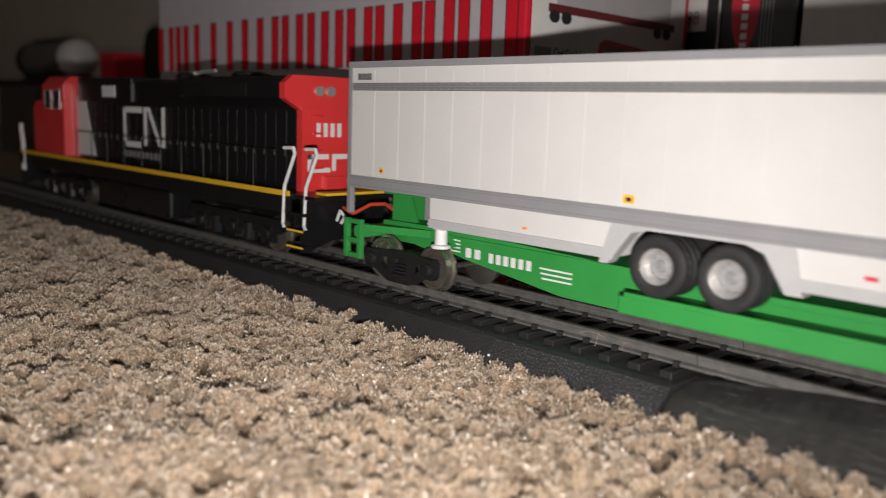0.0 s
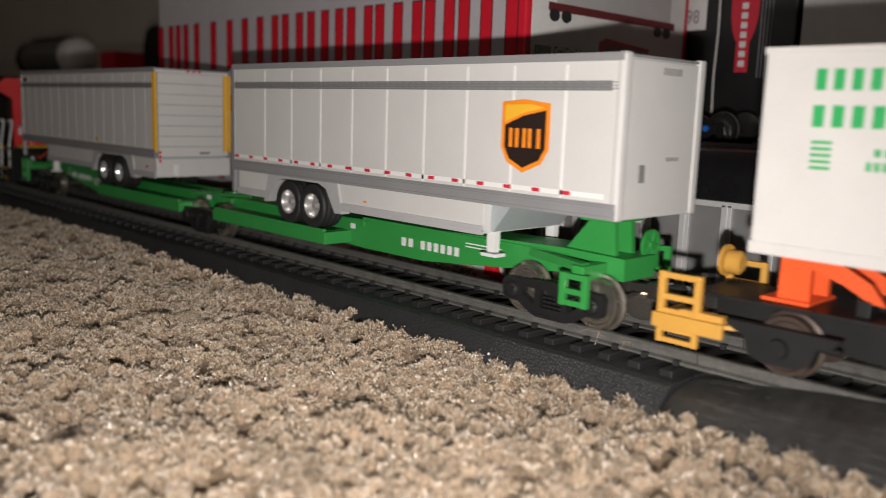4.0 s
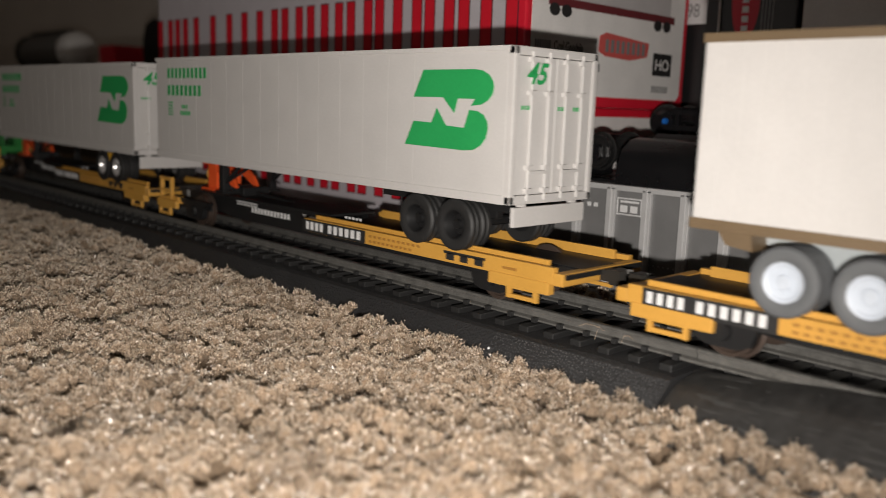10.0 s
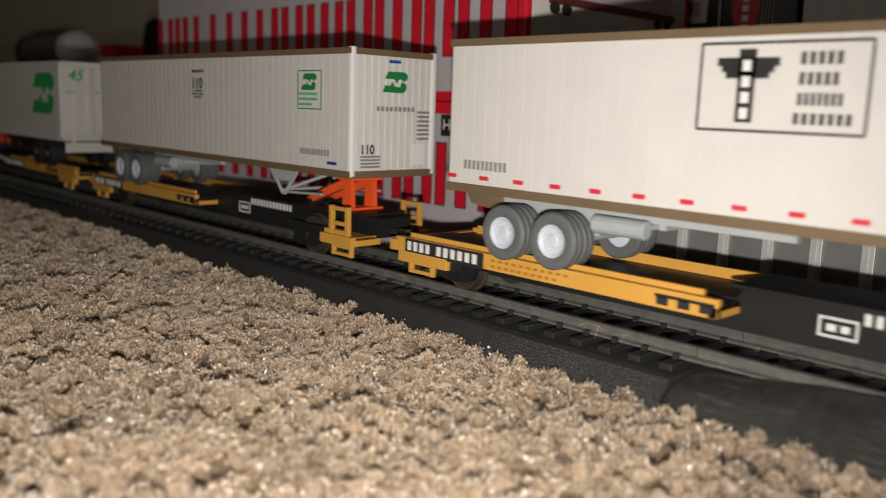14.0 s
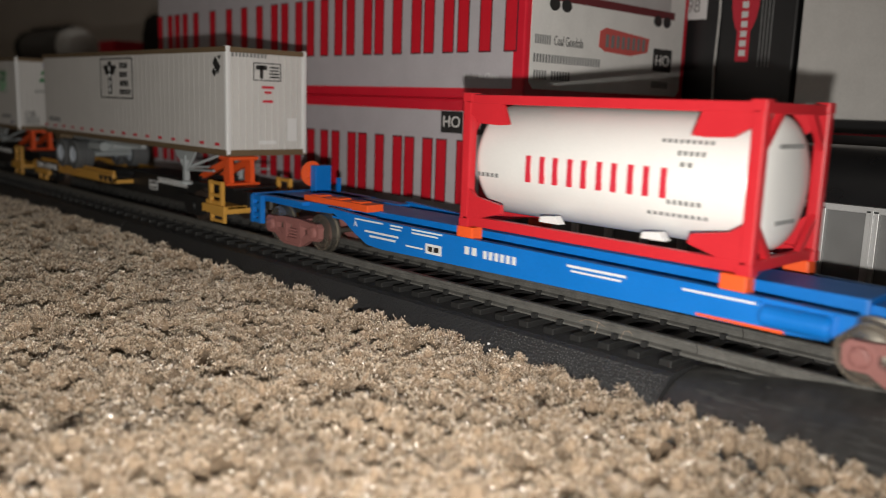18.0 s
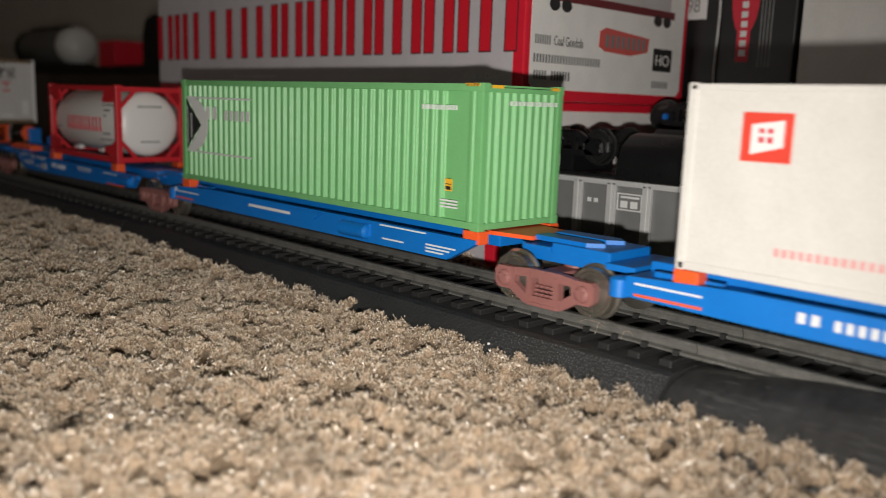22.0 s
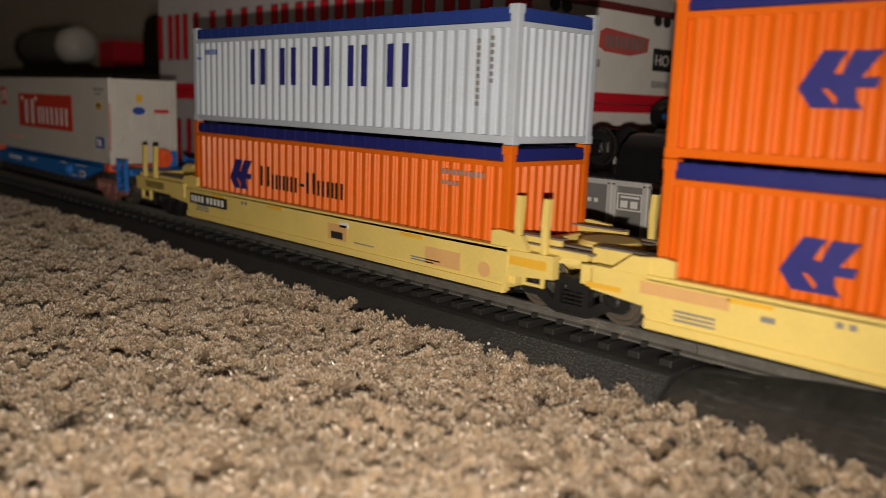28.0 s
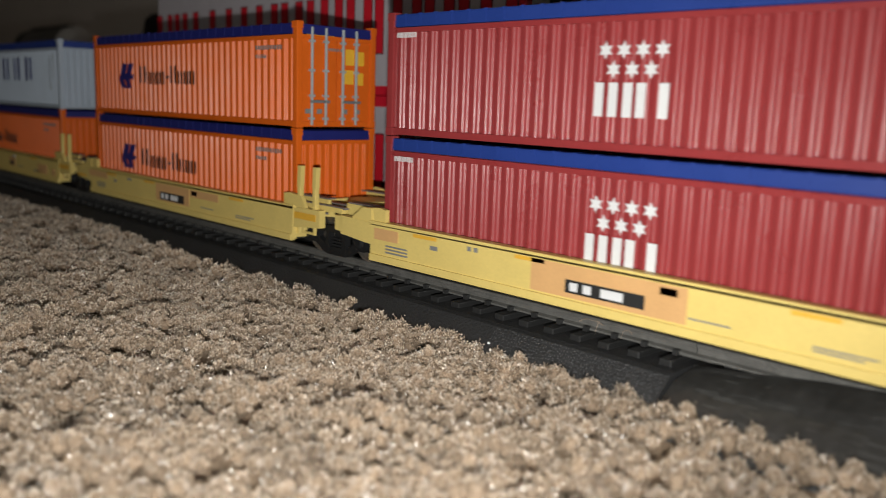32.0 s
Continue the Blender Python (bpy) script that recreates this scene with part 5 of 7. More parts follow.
    decal("end_plate", [rect(-3.0, -0.6, 24.4, 27.4)], L - 0.1, M_INKY, k, "", 1, "x")
    decal("end_oval", [[(-2 + 2.6 * math.cos(i * math.pi / 8), 21.0 + 1.5 * math.sin(i * math.pi / 8)) for i in range(16)]], L - 0.1, M_INKB, k, "blue oval badge", 1, "x")
    decal("end_print", [rect(4.4, 10.4, 20.2, 21.6)], L - 0.1, M_INKR, k, "", 1, "x")


# ---- cars ----
def hitch(parent, x, z, d, material, high=9.0, label="folding trailer hitch"):
    """A collapsible fifth-wheel stand: upright, slanting strut, top plate."""
    bm = B()
    if d > 0:
        for y in (-4.6, 3.4):
            prism(bm, [(x - 1.6, z), (x + 4.0, z), (x + 4.0, z + high - 1), (x - 1.4, z + high - 1)], y, y + 1.4)
            prism(bm, [(x + 3.0, z + high), (x + 5.6, z + high), (x + 10.0, z + high - 2.4), (x + 13.8, z + 5.4), (x + 16.4, z + 2.0), (x + 14, z + 2.2), (x + 9.4, z + 4.6), (x + 4.0, z + 6.4)], y + 0.1, y + 1.3)
        box(bm, x - 3.6, x + 5, -5.6, 5.6, z + high - 1.2, z + high, 0.3)
        box(bm, x - 4, x + 4.6, -6.0, 6.0, z, z + 0.7, 0.2)
        return part("hitch", bm, material, parent, label)
    for y in (-4.6, 3.4):
        prism(bm, [(x - 2.0, z), (x + 2.0, z), (x + 1.6, z + high - 1), (x - 1.6, z + high - 1)], y, y + 1.6)
        prism(bm, [(x + d * 1.5, z + high - 1.0), (x + d * 1.5, z + high - 3.6), (x + d * 18, z + 0.2), (x + d * 19.5, z + 1.2), (x + d * 17, z + 2.8)], y, y + 1.6)
    box(bm, x - 3.6, x + 3.6, -5.6, 5.6, z + high - 1.2, z + high, 0.3)
    box(bm, x - 3, x + 3, -6.4, 6.4, z, z + 0.7, 0.2)
    return part("hitch", bm, material, parent, label)


def brake_wheel(parent, x, y, z, material, r=3.4):
    bm = B()
    n = 20
    lathe(bm, [(-0.3, r * 0.78), (-0.3, r), (0.3, r), (0.3, r * 0.78), (-0.3, r * 0.78)], (x, y, z), "x", n, False)
    lathe(bm, [(-0.15, r * 0.8), (0.15, r * 0.8)], (x, y, z), "x", n)
    for i in range(5):
        a = 2 * math.pi * i / 5
        rod(bm, (x, y, z), (x, y + r * 0.85 * math.cos(a), z + r * 0.85 * math.sin(a)), 0.35, 6)
    lathe(bm, [(-0.6, 0.8), (0.6, 0.8)], (x, y, z), "x", 10)
    return part("brake_wheel", bm, material, parent, "round brake wheel")


def green_car():
    o = -1325.0
    t = thing("spine_car", "green two-unit articulated spine car on the rails", "rail car", "cars of the train", (o, 0, 0), True)
    # centre spines
    bm = prism(B(), [(4, 15.6), (30, 16.0), (84, 14.2), (156, 13.0), (160, 9.0), (84, 5.2), (64, 5.4), (34, 9.4), (24, 11.4), (4, 11.6)], -5.6, 5.6)
    box(bm, 26, 88, -6.2, 6.2, 13.9, 14.5)
    part("centre_spine", bm, M_GREEN, t, "deep green fish-belly spine")
    bm = prism(B(), [(174, 9.0), (176, 13.2), (244, 14.2), (312, 16.0), (328, 15.6), (328, 11.0), (312, 10.6), (292, 8.6), (268, 6.4), (244, 6.4)], -5.6, 5.6)
    box(bm, 244, 308, -6.2, 6.2, 14.4, 15.0)
    part("centre_spine", bm, M_GREEN, t, "deep green fish-belly spine")
    for a, b in ((85, 154), (177, 238)):
        part("wheel_platform", box(B(), a, b, -14.6, 14.6, 7.2, 10.6, 0.25), M_GREEN, t, "green trailer wheel platform")
        bm = B()
        for y in (-13.9, 13.9):
            box(bm, a + 1, b - 1, y - 0.6, y + 0.6, 10.4, 11.4, 0.2)
        for y in (-5.2, 5.2):
            box(bm, a - 2, b + 6, y - 0.7, y + 0.7, 12.4, 13.8, 0.2)
        part("guide_rail", bm, M_GREEN, t)
        part("tread_plate", box(box(B(), a + 2, b - 2, -13, -6.4, 10.5, 10.75), a + 2, b - 2, 6.4, 13, 10.5, 10.75), M_DKGREEN, t, "dark green tread plate")
    bm = B()
    for x, d in ((160, 1), (172, -1)):
        prism(bm, [(x - d * 12, 9.5), (x, 10.0), (x + d * 3, 12.0), (x, 14.4), (x - d * 12, 13.2)], -4, 4)
        lathe(bm, [(11.5, 4.6), (15, 4.2)], (166, 0, 0), "z", 18)
    for y in (-6.6, 6.6):
        box(bm, 157, 176, y - 0.6, y + 0.6, 11.6, 13.6, 0.2)
        rod(bm, (150, y * 1.2, 13), (182, y * 0.5, 14.6), 0.5)
    part("articulation", bm, M_GREEN, t, "green articulation joint over the shared truck")
    decal("white_tag", [rect(160, 163, 12.0, 13.4), rect(240, 242, 11.6, 13.0)], -7.2, M_INKW, t)
    for x, d in ((0, 1), (326, -1)):
        bm = B()
        for y in (-12, 12):
            prism(bm, [(x + d * 3, y - 1.2), (x + d * 3, y + 1.2), (x + d * 24, y * 0.4 + 0.8), (x + d * 24, y * 0.4 - 0.8)], 13.0, 14.8, "z")
        box(bm, min(x + d * 2, x + d * 5), max(x + d * 2, x + d * 5), -14, 14, 11.4, 14.4, 0.3)
        box(bm, min(x + d * 3, x + d * 24), max(x + d * 3, x + d * 24), -5, 5, 10.4, 14.8, 0.3)
        prism(bm, [(x + d * 15, 11.0), (x + d * 24, 9.6), (x + d * 32, 12), (x + d * 30, 14.8), (x + d * 12, 14.8)], -6, 6)
        part("end_frame", bm, M_GREEN, t, "green end frame with outriggers")
        ladder(t, x + d * 0.5, x + d * 6.0, 6.2, 16.4 if d > 0 else 13.0, -15.0, M_GREEN, 0.7, (0.45,), "green corner step")
        ladder(t, x + d * 0.5, x + d * 6.0, 6.6, 16.4, 15.0, M_GREEN, 0.7, (0.45,), "green corner step")
        base = (5.2, 15.0, 11.4, 10.2, 5.4) if d > 0 else (1.6, 15.5, 8.6, 7.0, 2.4)
        for y in (-3.6, 2.4):
            prism(bm := bm if y > 0 else B(), [(x + d * base[0], 14.5), (x + d * base[1], 14.5), (x + d * base[2], 22.6), (x + d * base[3], 23.2), (x + d * base[4], 23.2)], y, y + 1.2)
        box(bm, *sorted((x + d * (base[4] - 1), x + d * (base[2] + 1))), -6, 6, 22.6, 23.8, 0.3)
        part("hitch_stand", bm, M_GREEN, t, "green trailer hitch stand")
        coupler(t, x - d * 1.0 if d > 0 else x + 1.0, -d, 9.5)
    brake_wheel(t, 326.5, 6, 17.5, M_GREEN)
    bm = bent(B(), [(326, 2, 9), (333, 2.5, 7), (340, 2, 6.4)], 0.4, 6)
    part("air_hose", bm, M_WIRE, t, "brown air hose")
    for x in (18.5, 166.0, 315.0):
        truck(t, x, M_BLACK, 9.5 if x != 166 else 9.0, "black truck with steel wheels")
    for y in (-11.2, 9.2):
        bm = lathe(B(), [(12.2, 2.4), (12.9, 2.4), (13.2, 1.5), (16.6, 1.5), (16.9, 2.2), (17.5, 2.2)], (32, y, 0), "z", 16)
        part("jack_pedestal", bm, M_INKW, t, "white spool-shaped pedestal")
    decal("number_print", bars(35, 41, 9.9, 12.2, 2, 0.2) + bars(42.6, 56.5, 9.6, 11.9, 6, 0.2), -5.62, M_INKW, t, "row of white bars")
    decal("number_print", bars(259.6, 265, 9.3, 11.5, 2, 0.2) + bars(267, 281.6, 9.3, 11.5, 6, 0.2), -5.62, M_INKW, t, "row of white bars")
    decal("small_print", [rect(25, 33, 13.4 - 0.9 * k, 13.8 - 0.9 * k) for k in range(4)] + [rect(58 + 0.4 * k, 67, 10.6 - 1.1 * k, 11.0 - 1.1 * k) for k in range(3)]
          + [rect(283, 298, 12.9, 13.2), rect(283, 291, 12.1, 12.4)] + [rect(299, 309, 13.9 - 0.7 * k, 14.2 - 0.7 * k) for k in range(4)], -5.62, M_INKW, t, "small lines of white print")
    return t


def deck_car(o, flip):
    """Single-axle trailer car: black spine, a long yellow wheel deck at one end, a yellow step platform and orange hitch at the other."""
    L = 183.0
    t = thing("trailer_flat_car", "black and yellow skeleton flat car for trailers", "rail car", "cars of the train", (o, 0, 0), True)

    def X(*v):
        return sorted((L - a) if flip else a for a in v)

    def P(pts):
        return [((L - a) if flip else a, z) for a, z in pts]
    e0, top = (6.6, 13.2) if flip else (-2.6, 12.0)
    part("centre_spine", prism(B(), P([(6, top), (6, 8), (22, 6.6), (40, 5.2), (150, 5.2), (168, 6.6), (178, 8), (178, 11.0), (92, 11.0), (90, top + 0.4)]), -6.0, 6.0), M_BLACK, t, "black centre spine")
    # wheel deck
    a, b = X(91 if flip else 88, 180)
    part("deck_plate", box(B(), a, b, -13.6, 13.6, 9.6, 10.7, 0.1), M_BLACK, t, "black wheel tread deck")
    for y in (-14.4, 12.8):
        part("deck_edge", box(B(), *X(91 if flip else 88, 177), y, y + 1.6, 8.3, 11.9, 0.2), M_DECK, t, "yellow deck side sill")
    for y in (-12.4, 11.4):
        part("wheel_guide", box(B(), *X(95 if flip else 91, 174), y, y + 1.0, 10.6, 12.9, 0.15), M_DECK, t, "yellow inner wheel guide")
    part("inner_beam", box(B(), *X(91 if flip else 88, 93 if flip else 89.6), -14.4, 14.4, 8.3, 10.6, 0.2), M_DECK, t)
    part("end_beam", box(B(), *X(177, 179.5), -14.4, 14.4, 8.2, 10.9, 0.25), M_DECK, t, "yellow end beam")
    for y in (-14.6, 12.6):
        bm = box(B(), *X(159, 176), y, y + 2.0, 5.9, 8.6, 0.2)
        part("step_box", bm, M_DECK, t, "yellow step box")
        ladder(t, *X(164.5, 172), 3.4, 6.6, y + 1.0, M_DECK, 0.55, (), "yellow wire step", "step")
    bm = B()
    for y in (-14.5, 14.5):
        for k, (p, q) in enumerate(((92, 94.4), (96.4, 98.8), (100.8, 103.2)) if flip else ((145.4, 148.0), (150.0, 152.4), (154.6, 157.2))):
            box(bm, *X(p, q), y - 0.1, y + 0.1, 9.0, 10.6)
        box(bm, *(X(91.6, 103.6) if flip else X(144.6, 157.8)), y - 0.1, y + 0.1, 10.4, 11.0)
    part("tie_slot", bm, M_INKK, t, "dark tie-down slots")
    # step platform
    for q in (-1, 1):
        pts = [(e0, q * 13.2), (e0 + 14, q * 13.2), (e0 + 20, q * 9.4), (e0 + 20, q * 6.2), (e0, q * 6.2)]
        part("side_platform", prism(B(), [((L - a) if flip else a, b) for a, b in pts], 7.8, 8.5, "z"), M_DECK, t, "yellow side step platform")
        part("step_block", box(B(), *X(e0 + 5, e0 + 13.4), *sorted((q * 13.3, q * 11.2)), 8.4, 9.9, 0.2), M_DECK, t)
        part("platform_sill", box(B(), *X(e0, e0 + 14), *sorted((q * 14.4, q * 13.1)), 6.0, 8.7, 0.2), M_DECK, t, "yellow platform sill")
        part("platform_end", box(B(), *X(e0, e0 + 1.3), *sorted((q * 13.0, q * 4.2)), 6.2, 8.7, 0.2), M_DECK, t)
        ladder(t, *X(e0 + (3.4 if flip else 1.1), e0 + (10.4 if flip else 8.4)), 8.4, 16.4, q * 12.9, M_DECK, 0.65, (0.42,), "yellow grab ladder")
        ladder(t, *X(e0 + (0.6 if flip else 1.6), e0 + (8.2 if flip else 8.8)), 3.3, 6.4, q * 13.8, M_DECK, 0.55, (), "yellow wire step", "step")
    part("end_deck", box(B(), *X(e0 + 4, 92), -8.2, 8.2, top + 0.05, top + 0.8, 0.2), M_BLACK, t, "black hitch deck")
    hitch(t, 18 if not flip else 161.5, 12.9 if not flip else 14.0, 1 if not flip else -1, M_ORANGE, 9.8 if not flip else 9.6, "bright orange folding trailer hitch")
    if not flip:
        brake_wheel(t, 0.8, 6.5, 16.8, M_DECK, 3.2)
        part("winch_box", lathe(B(), [(1.4, 2.4), (3.6, 2.4), (4.2, 1.6)], (0, 6.5, 16.6), "x", 18), M_DECK, t, smooth=True)
    bm = B()
    for x in (30, 38):
        box(bm, *X(x, x + 2.2), -5, 5, 12.0, 15.5, 0.2)
    rod(bm, (X(30, 30)[0], 0, 14), (X(62, 62)[0], 0, 12.4), 0.7)
    box(bm, *X(24, 60), -5.8, 5.8, 11.2, 12.2, 0.15)
    part("draw_gear", bm, M_BLACK, t, "black hitch machinery")
    for x in (30 if flip else 21, 158):
        x = X(x, x)[0]
        bm = B()
        for s in (-1, 1):
            prism(bm, [(x - 9, 8.4), (x - 6.4, 7.6), (x - 5.4, 4.4), (x - 3, 3.4), (x + 3, 3.4), (x + 5.4, 4.4), (x + 6.4, 7.6), (x + 9, 8.4), (x + 10, 9.8), (x - 10, 9.8)], s * 10.8, s * 12.6)
            lathe(bm, [(s * 12.4, 1.9), (s * 13.4, 1.6)], (x, 0, 6.4), "y", 12)
            rod(bm, (x - 10, s * 11.6, 7.6), (x + 10, s * 11.6, 7.6), 0.6)
        tr = part("axle_guard", bm, M_BLACK, t, "black single-axle guard")
        wheelset(tr, x, dark=True)
    for x, d in ((0, -1), (183, 1)):
        xx = X(x, x)[0]
        xx = 177.0 if flip and xx > 50 else xx
        coupler(t, xx + (0.5 if (xx < 50) else -0.5), -1 if xx < 50 else 1, 9.5)
    # printing
    if flip:
        part("black_sill_panel", box(B(), 9.4, 35.6, -14.5, -14.4, 8.2, 11.8), M_INKK, t, "black lettering panel on the sill")
        decal("number_print", bars(10.4, 19, 9.0, 11.2, 4, 0.2) + bars(20.6, 34.6, 9.0, 11.2, 6, 0.2), -14.52, M_INKW, t, "row of white bars")
        decal("frame_mark", ring(106.2, 112.8, 7.5, 11.0, 0.4) + [rect(107.6, 109.2, 8.6, 9.8), rect(110.0, 111.4, 8.6, 9.8)], -6.02, M_INKW, t, "small white framed mark")
        decal("name_print", bars(113.6, 137, 10.6, 12.6, 13, 0.22), -6.02, M_INKW, t, "row of white bars")
        decal("sill_print", bars(38, 60, 10.3, 10.9, 11) + bars(38, 57, 9.0, 9.6, 10), -14.42, M_STENCIL, t, "lines of dark stencil print")
    else:
        decal("name_print", bars(47, 69.2, 8.3, 10.0, 12, 0.22), -6.02, M_INKW, t, "row of white bars")
        decal("small_print", [rect(38, 50, 10.9 - 0.8 * k, 11.3 - 0.8 * k) for k in range(2)] + ring(79, 84.6, 7.4, 10.8, 0.5) + [rect(80.4, 83.2, 8.6, 9.6), rect(75.8, 77.2, 10.2, 10.9)] + bars(96, 104, 12.0, 12.8, 5), -6.02, M_INKW, t)
        part("black_sill_panel", box(B(), 87.6, 115.4, -14.52, -14.4, 8.4, 11.7), M_INKK, t, "black lettering panel on the sill")
        decal("number_print", bars(89.4, 98, 9.0, 11.2, 4, 0.2) + bars(99.6, 114.5, 9.0, 11.2, 6, 0.2), -14.54, M_INKW, t, "row of white bars")
        decal("sill_print", bars(117, 137, 10.3, 10.9, 11) + bars(117, 134, 9.0, 9.6, 10) + [rect(163, 167, 9.6, 10.2)], -14.42, M_STENCIL, t, "lines of dark stencil print")
    return t


def blue_car():
    o = -223.0
    t = thing("spine_car", "blue three-unit articulated spine car with orange pedestals", "rail car", "cars of the train", (o, 0, 0), True)
    J = [19.5, 188.0, 368.0, 535.0]
    units = [(0, 178), (200, 352), (386, 556)]
    sides = [[(40, 15.0), (40, 14.4), (47.4, 12.0), (52, 9.3), (57, 7.2), (63, 6.8), (163, 8.0), (173, 8.4), (177, 12.0), (177, 13.2), (150, 13.6), (60, 14.0)],
             [(207, 12.6), (207, 8.2), (232, 7.9), (341, 7.9), (347, 11.0), (350, 12.6), (350, 13.6), (230, 13.6)],
             [(390, 12.6), (390, 8.6), (412, 8.2), (512, 7.4), (520, 9.6), (530, 12.4), (536, 13.8), (412, 13.6)]]
    for (a, b), side in zip(units, sides):
        part("centre_spine", box(B(), a + 4, b - 2, -6.5, 6.5, 11.4, 14.6, 0.4), M_BLUE, t, "blue centre spine")
        for s in (-1, 1):
            part("side_sill", prism(B(), side, s * 14.9, s * 13.2), M_BLUE, t, "deep blue side sill")
        x0, x1 = side[0][0], side[-1][0]
        part("deck", box(B(), x0, x1, -13.4, 13.4, 12.0, 12.6, 0.1), M_BLUE, t)
        bm = B()
        for y in (-10.8, 10.8):
            box(bm, x0 + 4, x1 - 4, y - 0.8, y + 0.8, 12.5, 13.7, 0.2)
        part("deck_rail", bm, M_BLUE, t, "raised blue deck rail")
    # recesses, tanks and brackets on the flanks
    for x in (205.6, 388.0):
        part("air_tank", lathe(B(), [(7.9, 1.2), (8.2, 2.0), (11.6, 2.0), (12.1, 1.2)], (x, -13.9, 0), "z", 18), M_BLUE, t, "blue upright air tank", smooth=True)
    for x in (165, 304, 492):
        bm = lathe(B(), [(x - 3, 1.4), (x - 2.4, 2.0), (x + 8, 2.0), (x + 8.8, 1.4)], (0, -14.9, 10.6), "x", 18)
        part("air_tank", bm, M_BLUE, t, "blue air tank on the flank")
        part("tank_bracket", box(box(B(), x - 4, x - 3, -15.4, -13, 9.6, 12.8, 0.2), x + 8.4, x + 9.4, -15.4, -13, 9.6, 12.8, 0.2), M_BLUE, t)
    for x in (283, 480):
        part("flank_notch", prism(B(), [(x - 6, 13.0), (x + 10, 13.2), (x + 6, 11.0), (x - 5, 10.8)], -15.4, -14.6), M_BLUE, t)
    # ends
    for x, d in ((0, 1), (556.5, -1)):
        bm = box(B(), min(x, x + d * 26), max(x, x + d * 26), -13.4, 13.4, 13.6, 14.8, 0.3)
        box(bm, min(x, x + d * 2), max(x, x + d * 2), -13.8, 13.8, 12.4, 15.0, 0.3)
        for y in (-9, 9):
            prism(bm, [(x + d * 3, 12.6), (x + d * 26, 12.2), (x + d * 44, 13.0), (x + d * 44, 14.8), (x + d * 3, 14.8)], y - 2.2, y + 2.2)
        part("end_platform", bm, M_BLUE, t, "blue end platform")
        for y in (-14.2, 14.2):
            p, q = sorted((x + d * (1.6 if d > 0 else 3.4), x + d * (6 if d > 0 else 9.6)))
            ladder(t, p, q, 6.3, 14.6 if d > 0 else 18.3, y, M_BLUE, 0.75, (0.3, 0.62) if d > 0 else (0.26, 0.5, 0.62), "blue corner ladder", "corner_ladder")
        coupler(t, x + d * 0.5, -d, 9.5)
        bx = x + d * (7 if d > 0 else 10.5)
        part("brake_stand", box(box(B(), bx - 1.4, bx + 1.4, 3.6, 9.6, 14.4, 23.2 if d > 0 else 20.8, 0.3), bx - 0.6, bx + 0.6, 13.0, 14.0, 14.4, 19), M_BLUE, t, "blue brake stand")
        brake_wheel(t, bx - d * 2.2, 4.6 if d > 0 else 3.0, 20.5 if d > 0 else 18.2, M_ORANGE, 3.9)
    # orange pedestals
    bm = B()
    for y in (-7.4,):
        box(bm, 22, 51, y - 2.8, y + 2.8, 14.4, 16.4, 0.3)
        for k in range(3):
            box(bm, 25 + 9 * k, 29 + 9 * k, y - 2.0, y + 2.0, 16.2, 16.8, 0.2)
    part("hitch_plate", bm, M_ORANGE, t, "orange folded hitch plates")
    for x in (91, 156, 214, 348, 402, 536):
        for y in (-12.6, 12.6):
            part("pedestal", box(B(), x - 2.5, x + 2.5, y - 1.7, y + 1.7, 12.5, 15.5 if x > 160 else 16.3, 0.3), M_ORANGE, t, "orange container pedestal")
    bm = B()
    for x in (356, 540):
        prism(bm, [(x - 8, -9), (x + 4, -7), (x + 4, 7), (x - 8, 9)], 14.4, 15.3, "z")
    part("orange_plate", bm, M_ORANGE, t, "orange deck plates")
    decal("orange_edge", [rect(150, 166, 8.0, 8.5), rect(208, 220, 8.8, 9.3), rect(392, 406, 9.0, 9.5)], -14.9, M_ORANGE, t)
    for x in J[1:3]:
        bm = B()
        prism(bm, [(x - 12, 10.2), (x + 18, 10.2), (x + 18, 12.8), (x - 12, 13.6)], -5.5, 5.5)
        box(bm, x - 2, x + 13, -7.5, 7.5, 10.6, 14.8, 0.3)
        box(bm, x - 9, x - 2, -8.5, 8.5, 13.0, 13.9, 0.2)
        for y in (-3.6, 3.6):
            prism(bm, [(x - 8, y - 2.2), (x + 6, y - 2.6), (x + 9, y), (x + 6, y + 2.6), (x - 8, y + 2.2)], 14.6, 15.7, "z")
        box(bm, x + 13, x + 20, -9, 9, 11.6, 13.0, 0.3)
        part("articulation", bm, M_BLUE, t, "blue articulation over the shared truck")
    for x in J:
        truck(t, x, M_RUST, 10.5, "brown-red plastic truck")
    w = -14.92
    decal("number_print", bars(92, 96.6, 10.2, 12.0, 2, 0.2) + bars(97.8, 108, 10.0, 11.8, 6, 0.2), w, M_INKW, t, "row of white bars")
    decal("number_print", bars(423, 427.6, 10.4, 12.2, 2, 0.2) + bars(429, 440, 10.2, 12.0, 6, 0.2), w, M_INKW, t, "row of white bars")
